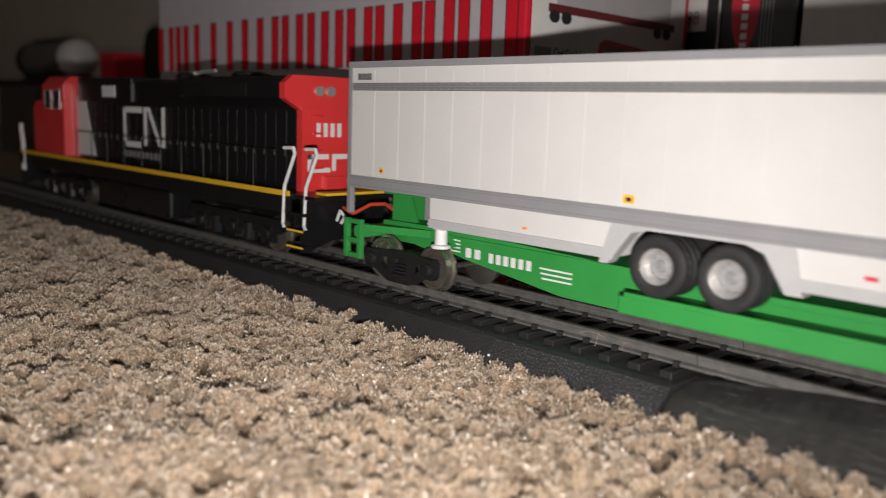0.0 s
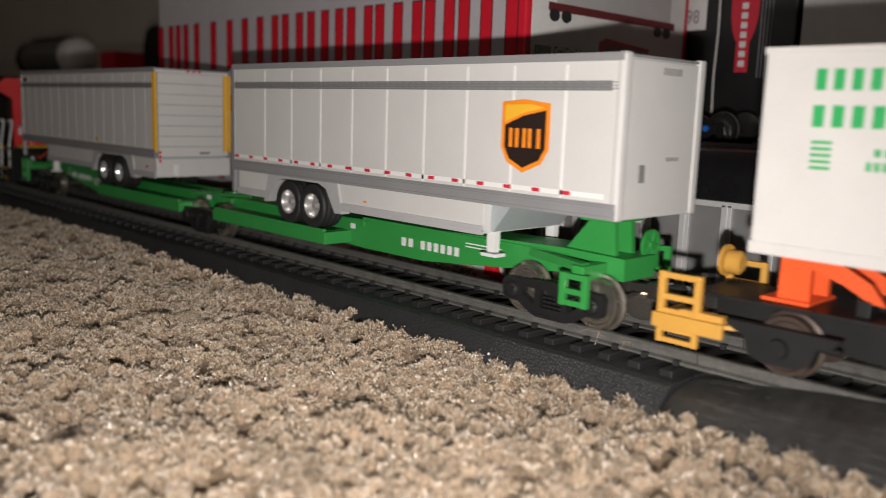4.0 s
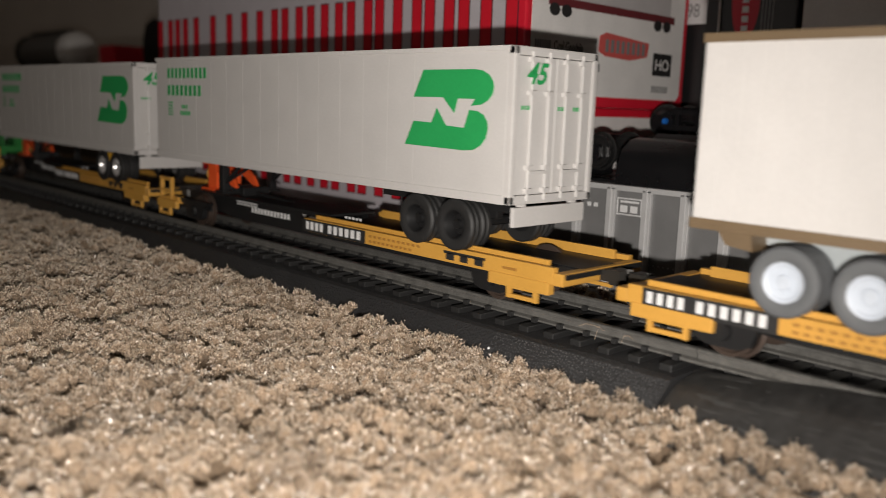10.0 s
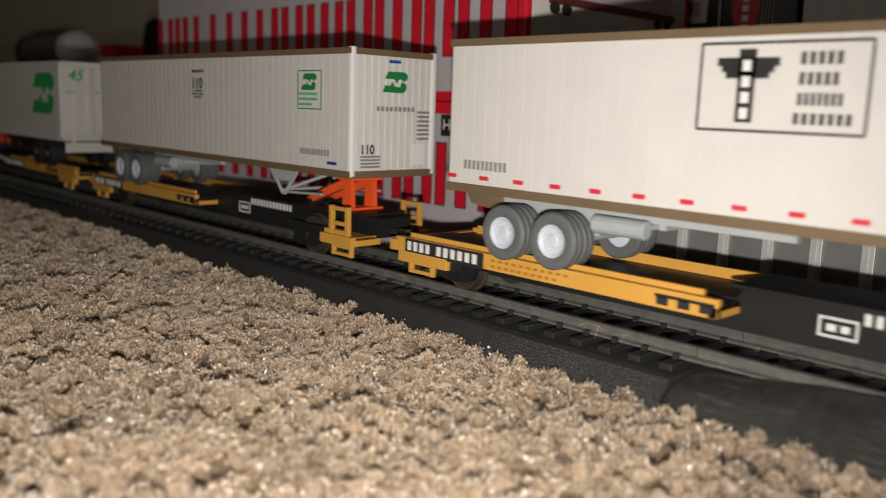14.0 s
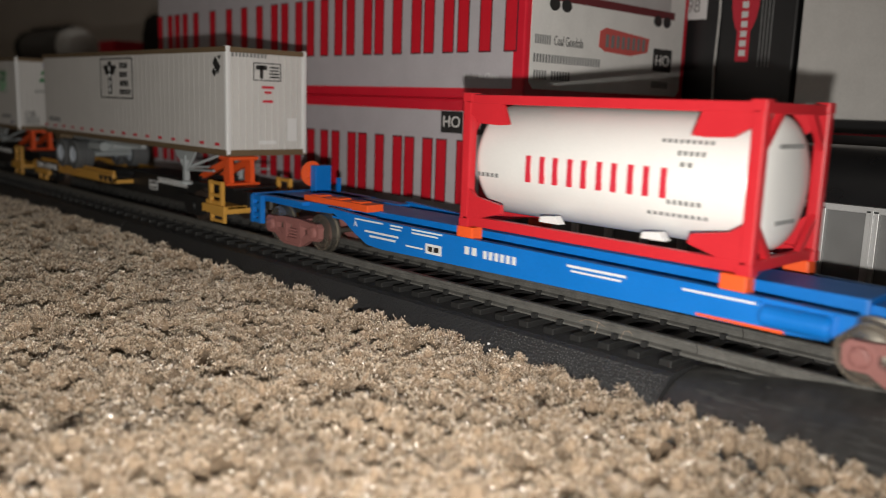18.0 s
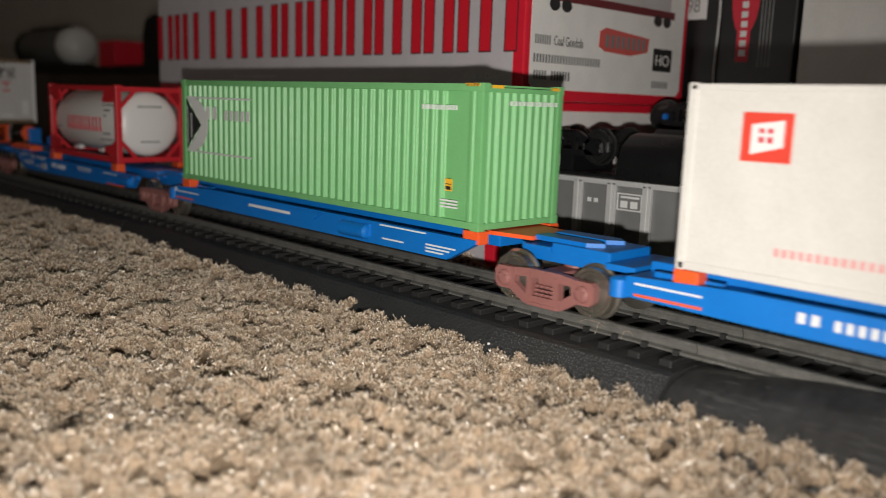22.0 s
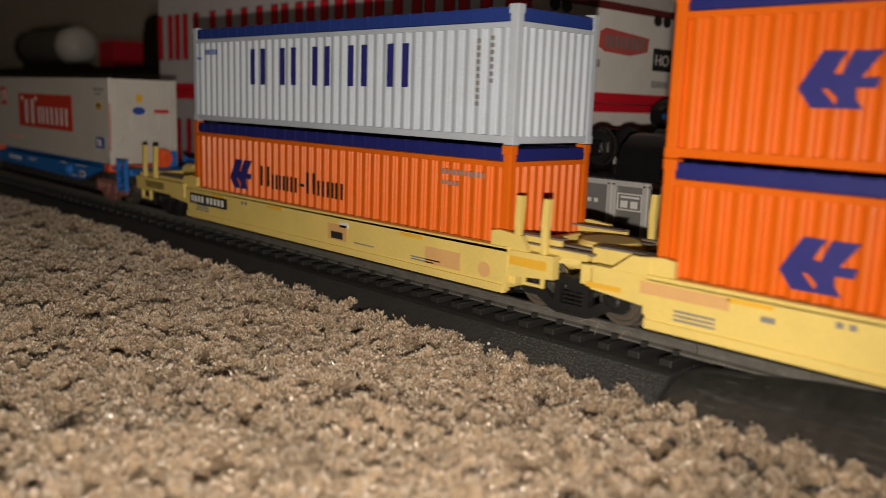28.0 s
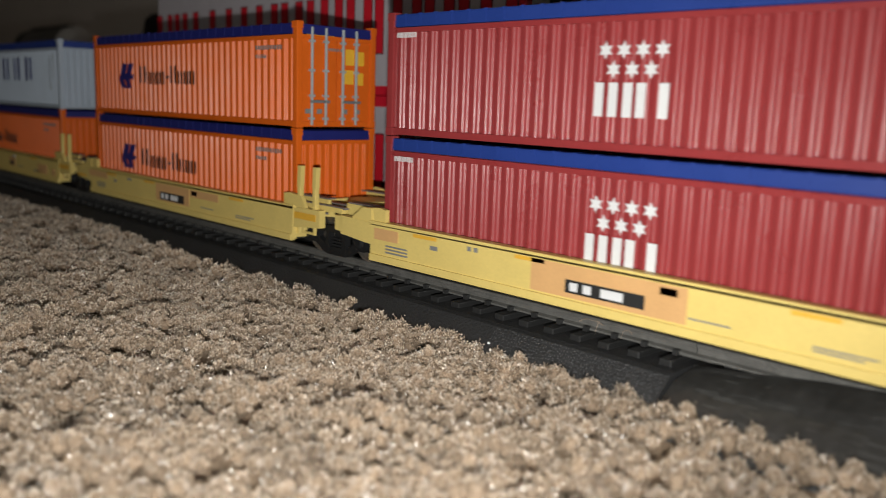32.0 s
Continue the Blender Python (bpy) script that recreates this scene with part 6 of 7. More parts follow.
    decal("small_print", [rect(121, 135, 12.0, 12.5), rect(122, 134, 11.1, 11.5), rect(147, 161, 12.0, 12.4), rect(52, 63, 13.2, 13.6), rect(56, 69, 10.5, 11.0), rect(58, 68, 9.4, 9.9), rect(72, 78, 9.0, 9.4),
                         rect(66, 70.5, 13.2, 13.6), rect(66, 70, 12.4, 12.8), rect(74, 84.5, 13.2, 13.6), rect(74, 83, 12.4, 12.8),
                         rect(209, 224, 11.0, 11.4), rect(255, 277, 10.9, 11.7), rect(317, 334, 12.9, 13.3), rect(334, 344, 10.4, 10.8), rect(334, 342, 9.6, 10.0), rect(334, 340, 8.8, 9.2), rect(318, 326, 9.6, 10.0),
                         rect(392, 406, 11.2, 11.6), rect(449, 460, 11.9, 12.3), rect(449, 458, 11.1, 11.5), rect(490, 496, 13.0, 13.4), rect(490, 495, 12.2, 12.6), rect(506, 517, 12.9, 13.3), rect(500, 507, 8.3, 8.7)], w, M_INKW, t, "lines of white print")
    decal("white_tag", [rect(207.4, 208.8, 11.0, 12.3)], w, M_INKW, t)
    decal("white_plate", [rect(79, 84.4, 8.4, 10.8), rect(510, 515.4, 8.6, 11.0)], w, M_INKW, t, "white data plate")
    decal("plate_print", [rect(80, 81.4, 9.0, 10.2), rect(82, 83.6, 9.0, 10.2), rect(511, 512.4, 9.2, 10.4), rect(513, 514.6, 9.2, 10.4)], w - 0.1, M_INKK, t)
    text("unit_letter", "A", 51.4, 11.4, 2.2, -14.95, M_INKW, t, "y")
    return t


def well_car():
    o = 346.0
    t = thing("well_car", "straw-yellow articulated well car with three wells", "rail car", "cars of the train", (o, 0, 0), True)
    S = 175.7
    for k in range(3):
        x = 38.0 + S * k
        e = x + 141.0
        for s in (-1, 1):
            y0, y1 = s * 17.0, s * 15.4
            part("well_side", prism(B(), [(x, 4.2), (e, 4.4), (e + 0.6, 13.6), (x, 13.2)], y0, y1), M_YELLOW, t, "straw-yellow well side sheet")
            bm = box(B(), x - 0.5, e + 0.5, min(y0, y0 - s * 2.6), max(y0 + s * 0.25, y0 - s * 2.6), 12.8, 14.0, 0.2)
            box(bm, x, e, min(y0 + s * 0.5, y0 - s), max(y0 + s * 0.5, y0 - s), 4.0, 5.8, 0.2)
            part("side_chord", bm, M_YELLOW, t, "yellow top and bottom chords")
            bm = B()
            for xe, d in ((x, -1), (e, 1)):
                prism(bm, [(xe - d * 6, 13.4), (xe + d * 0.5, 13.4), (xe + d * 2.5, 13.6), (xe + d * 12.6, 13.8), (xe + d * 12.6, 9.0), (xe + d * 1.5, 8.0), (xe, 8.0), (xe, 13)], s * 16.8, s * 14.8)
                prism(bm, [(xe - d * 5, 13.6), (xe - d * 5, 17.0), (xe - d * 2.5, 17.4), (xe + d * 3.5, 16.8), (xe + d * 5.5, 13.6)], s * 16.4, s * 15.2)
            part("bulkhead_gusset", bm, M_YELLOW, t, "yellow bulkhead gussets")
        part("well_floor", box(B(), x + 2, e - 2, -15.4, 15.4, 4.4, 5.6), M_YELLOW, t)
        bm = B()
        for xe, d in ((x, -1), (e, 1)):
            box(bm, min(xe, xe + d * 1.6), max(xe, xe + d * 1.6), -15.6, 15.6, 6.0, 15.2, 0.3)
            prism(bm, [(xe, -14.5), (xe + d * 14, -9), (xe + d * 14, 9), (xe, 14.5)], 11.4, 13.2, "z")
        part("end_bulkhead", bm, M_YELLOW, t, "yellow well end bulkheads")
        decal("amber_mark", [rect(x + 16, x + 24, 12.0, 12.8), rect(e - 34, e - 26, 12.0, 12.8), rect(x + 48, x + 56, 12.0, 12.8)], -17.02, M_AMBER, t, "small amber reflectors")
        decal("small_print", bars(x + 34, x + 38, 11.4, 12.4, 2, 0.2) + [rect(x + 22, x + 24.4, 9.8, 10.8)] + [rect(x + 6, x + 14, 8.2 - 0.8 * j, 8.6 - 0.8 * j) for j in range(3)] + [rect(e - 52, e - 44, 7.4, 7.7), rect(e - 30, e - 20, 7.4, 7.7), rect(e - 30, e - 22, 6.8, 7.1)], -17.02, M_INKGY, t, "small grey print")
        decal("pale_plate", [rect(x + 83, x + 86.6, 10.8, 12.2)], -17.02, M_INKW, t)
    decal("tan_patch", [rect(116, 124, 7.2, 11.4), rect(154, 165.6, 6.6, 10.6)], -17.02, M_TAN, t, "tan repaint patches")
    decal("tan_patch", [rect(212.4, 230, 10.4, 12.7), rect(271, 295, 6.8, 12.7), rect(295.6, 314, 10.2, 12.6)], -17.02, M_TAN, t, "tan repaint patches")
    decal("tan_patch", [rect(442, 478, 6.2, 12.8), rect(391, 400, 9.6, 12.4)], -17.02, M_TAN, t, "tan repaint patches")
    for x, wdt in ((40, 23.5), (274, 17.4), (451, 18.4)):
        decal("black_panel", [rect(x, x + wdt, 8.6 if x < 50 else 7.2, 12.0 if x < 50 else 9.9)], -17.06, M_INKK, t, "black lettering panel")
        decal("panel_print", bars(x + 1.2, x + wdt * 0.42, *((9.3, 11.3) if x < 50 else (7.7, 9.4)), 4 if x < 50 else 2, 0.2) + bars(x + wdt * 0.47, x + wdt - 1, *((9.3, 11.3) if x < 50 else (7.7, 9.4)), 5 if x < 50 else 1, 0.2), -17.18, M_INKW, t, "white bars on the panel")
    decal("panel_mark", [rect(117.5, 122.4, 7.6, 9.4)], -17.16, M_INKK, t)
    decal("round_mark", [[(173 + 1.9 * math.cos(i * math.pi / 8), 8.2 + 1.7 * math.sin(i * math.pi / 8)) for i in range(16)]], -17.02, M_TAN, t)
    # end platforms over the trucks
    ends = [(0, 38, 1), (178.5, 200, 0), (178.5 + S, 200 + S, 0), (178.5 + 2 * S, 214 + 2 * S, -1)]
    for a, b, d in ends:
        bm = box(B(), a, b, -6, 6, 9.8, 13.2, 0.3)
        part("draft_sill", bm, M_YELLOW, t, "yellow centre sill")
        bm = B()
        for y in (-12.9, -8.0, 8.0, 12.9):
            box(bm, a + 1, b - 1, y - 1.0, y + 1.0, 14.6, 15.2, 0.15)
        part("walkway", bm, M_GRATE, t, "dark grated walkway strips")
        bm = B()
        for y in (-10.5, 10.5):
            box(bm, a + 2, b - 2, y - 3.6, y - 3.0, 13.6, 14.9)
            box(bm, a + 2, b - 2, y + 3.0, y + 3.6, 13.6, 14.9)
            for i in range(4):
                xx = a + 3 + i * (b - a - 6) / 3
                box(bm, xx - 0.5, xx + 0.5, y - 3.5, y + 3.5, 13.4, 14.7)
        if a == 0:
            mid = 5.5
            lathe(bm, [(-3, 1.0), (-2.6, 2.2), (-2.0, 2.7), (4, 2.7), (4.6, 2.2)], (mid, 1.5, 15.6), "x", 20)
            prism(bm, [(mid + 4, 13.4), (mid + 11.5, 13.2), (mid + 11.5, 16.2), (mid + 9, 17.0), (mid + 5, 16.8)], -1.5, 3.5)
            rod(bm, (mid + 11, 0, 14.6), (b - 2, 0, 14.2), 0.6)
        part("platform_frame", bm, M_YELLOW, t, "yellow platform frame with brake cylinder")
        if d == 0:
            part("pivot_drum", lathe(B(), [(12.2, 5.6), (12.8, 6.8), (15.6, 6.8), (16.2, 6.2), (16.3, 0.5)], (a + 15, 0, 0), "z", 28), M_YELLOW, t, "round yellow pivot cover", smooth=True)
            for s in (-1, 1):
                for p, q in ((a - 4.5, a + 11.4), (a + 19.4, a + 35)):
                    part("inner_wall", box(B(), p, q, *sorted((s * 12.4, s * 11.4)), 12.8, 16.4, 0.2), M_YELLOW, t)
                    part("walkway", box(B(), p + 1, q, *sorted((s * 12.6, s * 9.8)), 16.4, 16.8, 0.1), M_GRATE, t, "dark grated walkway strips")
                for p, q in ((a, a + 11.6), (a + 20, a + 32)):
                    part("low_step", box(B(), p, q, *sorted((s * 15.0, s * 12.5)), 12.4, 12.9, 0.1), M_GRATE, t, "dark grated low step")
                part("arm_tip", box(B(), a + 20, a + 23, *sorted((s * 16.8, s * 14.8)), 9.6, 13.6, 0.25), M_YELLOW, t)
                ladder(t, a + 5, a + 10, 6.6, 9.6, s * 16.0, M_YELLOW, 0.4, (), "yellow wire step", "step")
                prism(bm := B(), [(a + 26.5, 13.4), (a + 35.4, 13.4), (a + 35.0, 16.8), (a + 31.5, 17.0)], s * 16.6, s * 15.6)
                part("arm_gusset", bm, M_YELLOW, t)
        if d:
            xa, xb = (0, 36) if d > 0 else (b - 36, b)
            for s in (-1, 1):
                bm = box(B(), xa, xb, s * 16.4 - 0.8, s * 16.4 + 0.8, 9.6, 13.4, 0.25)
                box(bm, xa, xb, s * 16.4 - 0.5, s * 17.3 + 0.5 if s > 0 else s * 16.4 + 0.5, 13.0, 14.2, 0.2) if s > 0 else box(bm, xa, xb, -17.4, -15.9, 13.0, 14.2, 0.2)
                part("end_sill", bm, M_YELLOW, t, "yellow platform side sill")
                ladder(t, xa + 4, xa + 10, 6.2, 10.2, s * 16.6, M_YELLOW, 0.5, (), "yellow wire step", "step")
            part("end_beam", box(B(), a if d > 0 else b - 2.5, a + 2.5 if d > 0 else b, -16, 16, 10.4, 15.4, 0.4), M_YELLOW, t)
            coupler(t, a if d > 0 else b, -d, 9.5)
            decal("small_print", [rect(8 + 0.2 * j, 22, 12.6 - 0.8 * j, 13.0 - 0.8 * j) for j in range(3)], -17.42, M_INKGY, t)
        posts = [(4.2, -15.8, 1), (12.4, -15.8, 1), (4.2, 15.0, -1), (12.6, 15.0, -1)] if a == 0 else [(a + 2.6, -15.6, 1), (a + 9.8, -15.6, 1), (a + 16, 14.6, -1)]
        if d >= 0:
            for x, y, s in posts:
                bm = box(B(), x - 0.75, x + 0.75, y - 0.7, y + 0.7, 12.8, 19.6, 0.25)
                prism(bm, [(x - 0.75, 19.4), (x + 0.75, 19.4), (x + 1.1, 25.2), (x - 0.4, 25.2)], y - 0.7, y + 0.7)
                part("grab_post", bm, M_YELLOW, t, "yellow upright guide post")
    for x in (19.0, 193.5, 193.5 + S, 193.5 + 2 * S):
        truck(t, x, M_BLACK, 10.5, "black truck under the platform")
    decal("amber_mark", [rect(180, 190, 10.6, 12.4), rect(200, 208, 9.4, 10.4), rect(180 + S, 190 + S, 10.6, 12.4)], -16.85, M_AMBER, t)
    return t


def locomotive():
    o = -1582.0
    t = thing("locomotive", "black and red six-axle diesel locomotive with yellow sill stripe", "locomotive", "", (o, 0, 0), True)
    W = 15.6
    part("walkway", box(B(), 4, 244, -W, W, 19.0, 20.2, 0.2), M_GLOSSBLACK, t, "black running board")
    for s in (-1, 1):
        part("side_sill", box(B(), 8, 232, s * W - 0.6, s * W + 0.6, 14.6, 19.6, 0.2), M_GLOSSBLACK, t)
        part("sill_stripe", box(B(), 10, 232, s * (W + 0.5) - 0.25, s * (W + 0.5) + 0.25, 19.5, 21.0), M_STRIPE, t, "yellow stripe along the sill")
    part("long_hood", box(B(), 62, 226.2, -9.4, 9.4, 20.2, 52.0, 1.0), M_GLOSSBLACK, t, "black long hood")
    bm = B()
    for k in range(28):
        x = 64 + 5.6 * k
        for s in (-1, 1):
            box(bm, x, x + 5.35, s * 9.4 - 0.08, s * 9.4 + 0.08, 22.0, 43.0)
            box(bm, x + 4.0, x + 4.6, s * 9.6 - 0.2, s * 9.6 + 0.2, 30, 32)
    part("hood_door", bm, M_GLOSSBLACK, t, "rows of black hood doors with latches")
    part("engine_cab_bulge", box(B(), 66, 118, -10.6, 10.6, 44.0, 53.6, 0.8), M_GLOSSBLACK, t)
    bm = B()
    prism(bm, [(-15.2, 47.0), (-15.2, 51.0), (-12.4, 53.2), (12.4, 53.2), (15.2, 51.0), (15.2, 47.0), (9.4, 44.0), (-9.4, 44.0)], 166, 225.6, "x")
    part("radiator_wing", bm, M_GLOSSBLACK, t, "flared black radiator hood")
    bm = B()
    for k in range(12):
        box(bm, 170, 208, -15.4, 15.4, 47.3 + 0.3 * k, 47.45 + 0.3 * k)
    part("radiator_louvre", bm, M_BLACK, t)
    bm = prism(B(), [(-15.2, 46.8), (-15.2, 51.0), (-12.4, 53.4), (12.4, 53.4), (15.2, 51.0), (15.2, 46.8), (9.4, 43.5), (-9.4, 43.5)], 225.6, 228.2, "x")
    part("rear_wing", bm, M_LOCORED, t, "red flared hood end")
    bm = prism(B(), [(226, 20.2), (228.5, 20.2), (228.5, 44), (226.4, 52.3), (226, 52.3)], -9.5, 9.5)
    part("rear_hood", bm, M_LOCORED, t, "red rear hood end")
    bm = B()
    for z in (27, 32, 37, 42):
        rod(bm, (229.4, -6.4, z), (229.4, -2.6, z), 0.3)
        for y in (-6.4, -2.6):
            rod(bm, (228.4, y, z), (229.4, y, z), 0.3)
    box(bm, 226, 230, -2, 5, 20.2, 24.5, 0.4)
    part("end_grab_iron", bm, M_LOCORED, t)
    bm = B()
    for y in (-3.5, 0.5):
        lathe(bm, [(228.0, 1.5), (229.0, 1.5), (229.0, 1.0)], (0, y, 49.2), "x", 14)
    part("headlight", bm, M_RIM, t, "twin rear headlights")
    decal("number_print", bars(-4.5, 5.5, 36, 40, 4, 0.25), 228.6, M_INKW, t, "row of white bars", 1, "x")
    decal("emblem_bar", [rect(-7.5, -6, 26, 31), rect(-7.5, 0, 29.5, 31), rect(-6, 0.5, 25.6, 27.0), rect(1.2, 2.6, 26, 31), rect(2.6, 7, 29.5, 31)], 228.6, M_INKW, t, "white bent bars", 1, "x")
    decal("emblem_bar", [rect(109, 111.2, 29.5, 42), rect(111.2, 125, 40.4, 42.6), rect(111, 124, 27.4, 29.6), rect(127, 129.2, 28.4, 42.6), [(129.2, 42.6), (131.6, 42.6), (141.4, 28.4), (139.0, 28.4)], rect(141.4, 143.6, 28.4, 42.6)], -9.75, M_INKW, t, "large white bent bars", thick=0.2)
    decal("name_print", bars(110, 142, 23.6, 26.0, 9, 0.3), -9.75, M_INKGY, t, "row of grey bars", thick=0.2)
    part("number_board", box(B(), 92, 104, -10.9, -10.5, 46, 50.4), M_INKW, t, "white number board")
    # cab and nose
    part("cab", prism(B(), [(-14.4, 20.2), (-14.4, 50.5), (-11, 54.2), (11, 54.2), (14.4, 50.5), (14.4, 20.2)], 36, 60, "x"), M_LOCORED, t, "red cab")
    decal("cab_window", [rect(39, 46, 41, 48), rect(49, 56, 41, 48)], -14.4, M_INKK, t, "dark cab windows")
    decal("window_rim", ring(38.4, 46.6, 40.4, 48.6, 0.6) + ring(48.4, 56.6, 40.4, 48.6, 0.6), -14.5, M_RIM, t)
    part("nose", prism(B(), [(12, 20.2), (12, 40), (16, 43.5), (36, 44.5), (36, 20.2)], -10.5, 10.5), M_LOCORED, t, "red short nose")
    decal("white_slash", [[(64, 22), (82, 22), (72, 46), (63, 46)]], -9.75, M_INKW, t, "white slanted stripe behind the cab", thick=0.25)
    part("red_flash", box(B(), 60, 64, -10.5, 10.5, 20.2, 51), M_LOCORED, t)
    bm = lathe(B(), [(51.8, 6.4), (54.6, 6.4), (55.2, 5.6)], (186, 0, 0), "z", 24)
    lathe(bm, [(51.8, 6.4), (54.6, 6.4), (55.2, 5.6)], (148, 0, 0), "z", 24)
    part("roof_fan", bm, M_GLOSSBLACK, t)
    part("exhaust_stack", box(B(), 150, 154, -3.5, 0.5, 52, 55.8, 0.6), M_RIM, t, "bright exhaust stack")
    part("horn", bent(B(), [(156, -3, 54), (158, -3, 55.4), (168, -3, 55.8)], 0.7), M_RIM, t)
    part("fuel_tank", box(B(), 94, 156, -14.5, 14.5, 4.0, 14.0, 1.2), M_GLOSSBLACK, t, "black fuel tank")
    part("pilot", prism(B(), [(-15, 4), (-15, 20), (15, 20), (15, 4), (6, 7), (-6, 7)], 236, 239, "x"), M_GLOSSBLACK, t, "black rear pilot plate")
    part("front_pilot", prism(B(), [(-15, 4), (-15, 20), (15, 20), (15, 4), (6, 7), (-6, 7)], 5, 8, "x"), M_GLOSSBLACK, t)
    for x0, x1 in ((232, 240),):
        for y in (-15.2, 15.2):
            bm = B()
            for z in (5.2, 9.8, 14.4):
                box(bm, x0, x1, y - 1.6, y + 1.6, z, z + 0.9)
            part("stair", bm, M_GLOSSBLACK, t, "black corner stairs")
            decal("stair_edge", [rect(x0, x1, 5.4, 6.0), rect(x0, x1, 10.0, 10.6)], y - 1.65, M_STRIPE, t, "yellow stair edges")
    part("drop_step", box(B(), 239, 244, -12, 12, 20.4, 21.2, 0.2), M_STRIPE, t, "yellow-edged drop step")
    for x, y in ((230.5, -16.2), (239.5, -15.2)):
        bm = bent(B(), [(x - 1.0, y, 33.0), (x + 3.8, y, 33.2), (x + 4.4, y, 31.6), (x - 0.6, y, 22.4), (x - 1.4, y, 11.6), (x - 0.2, y - 0.4, 10.8)], 0.5)
        part("handrail", bm, M_INKW, t, "white corner handrail")
    for x, y in ((8, -15.2), (14, -16.2)):
        part("handrail", bent(B(), [(x, y, 33.0), (x - 0.6, y, 31), (x + 1.2, y, 24.4), (x + 1.2, y, 11.6)], 0.5), M_INKW, t, "white corner handrail")
    bm = B()
    for x in range(78, 228, 15):
        rod(bm, (x, -16, 20.5), (x, -16, 32), 0.2)
    rod(bm, (78, -16, 32), (226, -16, 32), 0.2)
    part("side_handrail", bm, M_BLACK, t, "thin black side handrail")
    part("trainline_wire", bent(B(), [(240, -3, 16.5), (245, -3.6, 15.2), (251, -2.0, 18.4), (256, -1, 19.0), (262, -2, 17.4)], 0.5), M_WIRE, t, "loose red wire at the coupler")
    part("white_cable", bent(B(), [(241, -6, 13), (243, -6.4, 16), (245, -6.2, 14.5), (243, -6, 12.5)], 0.45), M_INKW, t, "white cable loop")
    coupler(t, 243, 1, 9.5)
    coupler(t, 2, -1, 9.5)
    for cx in (52, 196):
        bm = box(B(), cx - 27, cx + 27, -8, 8, 9.5, 14, 0.4)
        tk = part("truck", bm, M_GLOSSBLACK, t, "black three-axle truck")
        bm = B()
        for s in (-1, 1):
            prism(bm, [(cx - 28, 8.0), (cx - 26, 11.5), (cx + 26, 11.5), (cx + 28, 8.0), (cx + 24, 6.6), (cx - 24, 6.6)], s * 11.4, s * 13.4)
            for k in (-20, 0, 20):
                lathe(bm, [(s * 13.2, 2.6), (s * 14.4, 2.2)], (cx + k, 0, 6.6), "y", 14)
                box(bm, cx + k - 3.4, cx + k + 3.4, min(s * 11.6, s * 13.6), max(s * 11.6, s * 13.6), 4.2, 9.4, 0.2)
            for k in (-10, 10):
                lathe(bm, [(3.6, 2.2), (9, 2.2)], (cx + k, s * 12.6, 0), "z", 12)
            rod(bm, (cx - 22, s * 14, 3.4), (cx + 22, s * 14, 3.4), 0.5)
        part("side_frame", bm, M_GLOSSBLACK, tk)
        for k in (-20, 0, 20):
            wheelset(tk, cx + k)
    return t


locomotive()
green_car()
parcel_trailer(-1325.0, True, False)
parcel_trailer(-1135.0, True, True)
deck_car(-982.0, False)
bn_trailer(-967.0, 22.4, 154.5, "black", "45")
deck_car(-793.0, False)
bn_trailer(-794.0, 23.4, 165.0, "dark", "45")
deck_car(-604.0, True)
ribbed_trailer(-586.0, 24.3, 158.0, False)
deck_car(-415.5, True)
ribbed_trailer(-392.0, 25.0, 156.0, True)
blue_car()
spine_loads()
well_car()
stacked_boxes()


# ---- behind the track ----
LETTERS = [(-239, -224), (-221, -208.7), (-205.3, -195.2), (-189.8, -179.3), (-174.7, -165.2), (-159.3, -142.6), (-135.5, -123.5), (-117.7, -105.4),
           (-100.8, -95.9), (-91.4, -79.7), (-73.9, -63), (-57.6, -52.9), (-47.4, -36.6), (-31.6, -20.3), (-14.8, 0.4)]


def name_blocks(z0, z1, g=0.0):
    """Heavy upright bars in the rhythm of a long name; g widens each for its dark edge."""
    return strokes([(p - 4, q - 4) for p, q in LETTERS], z0, z1, 4.4, g)


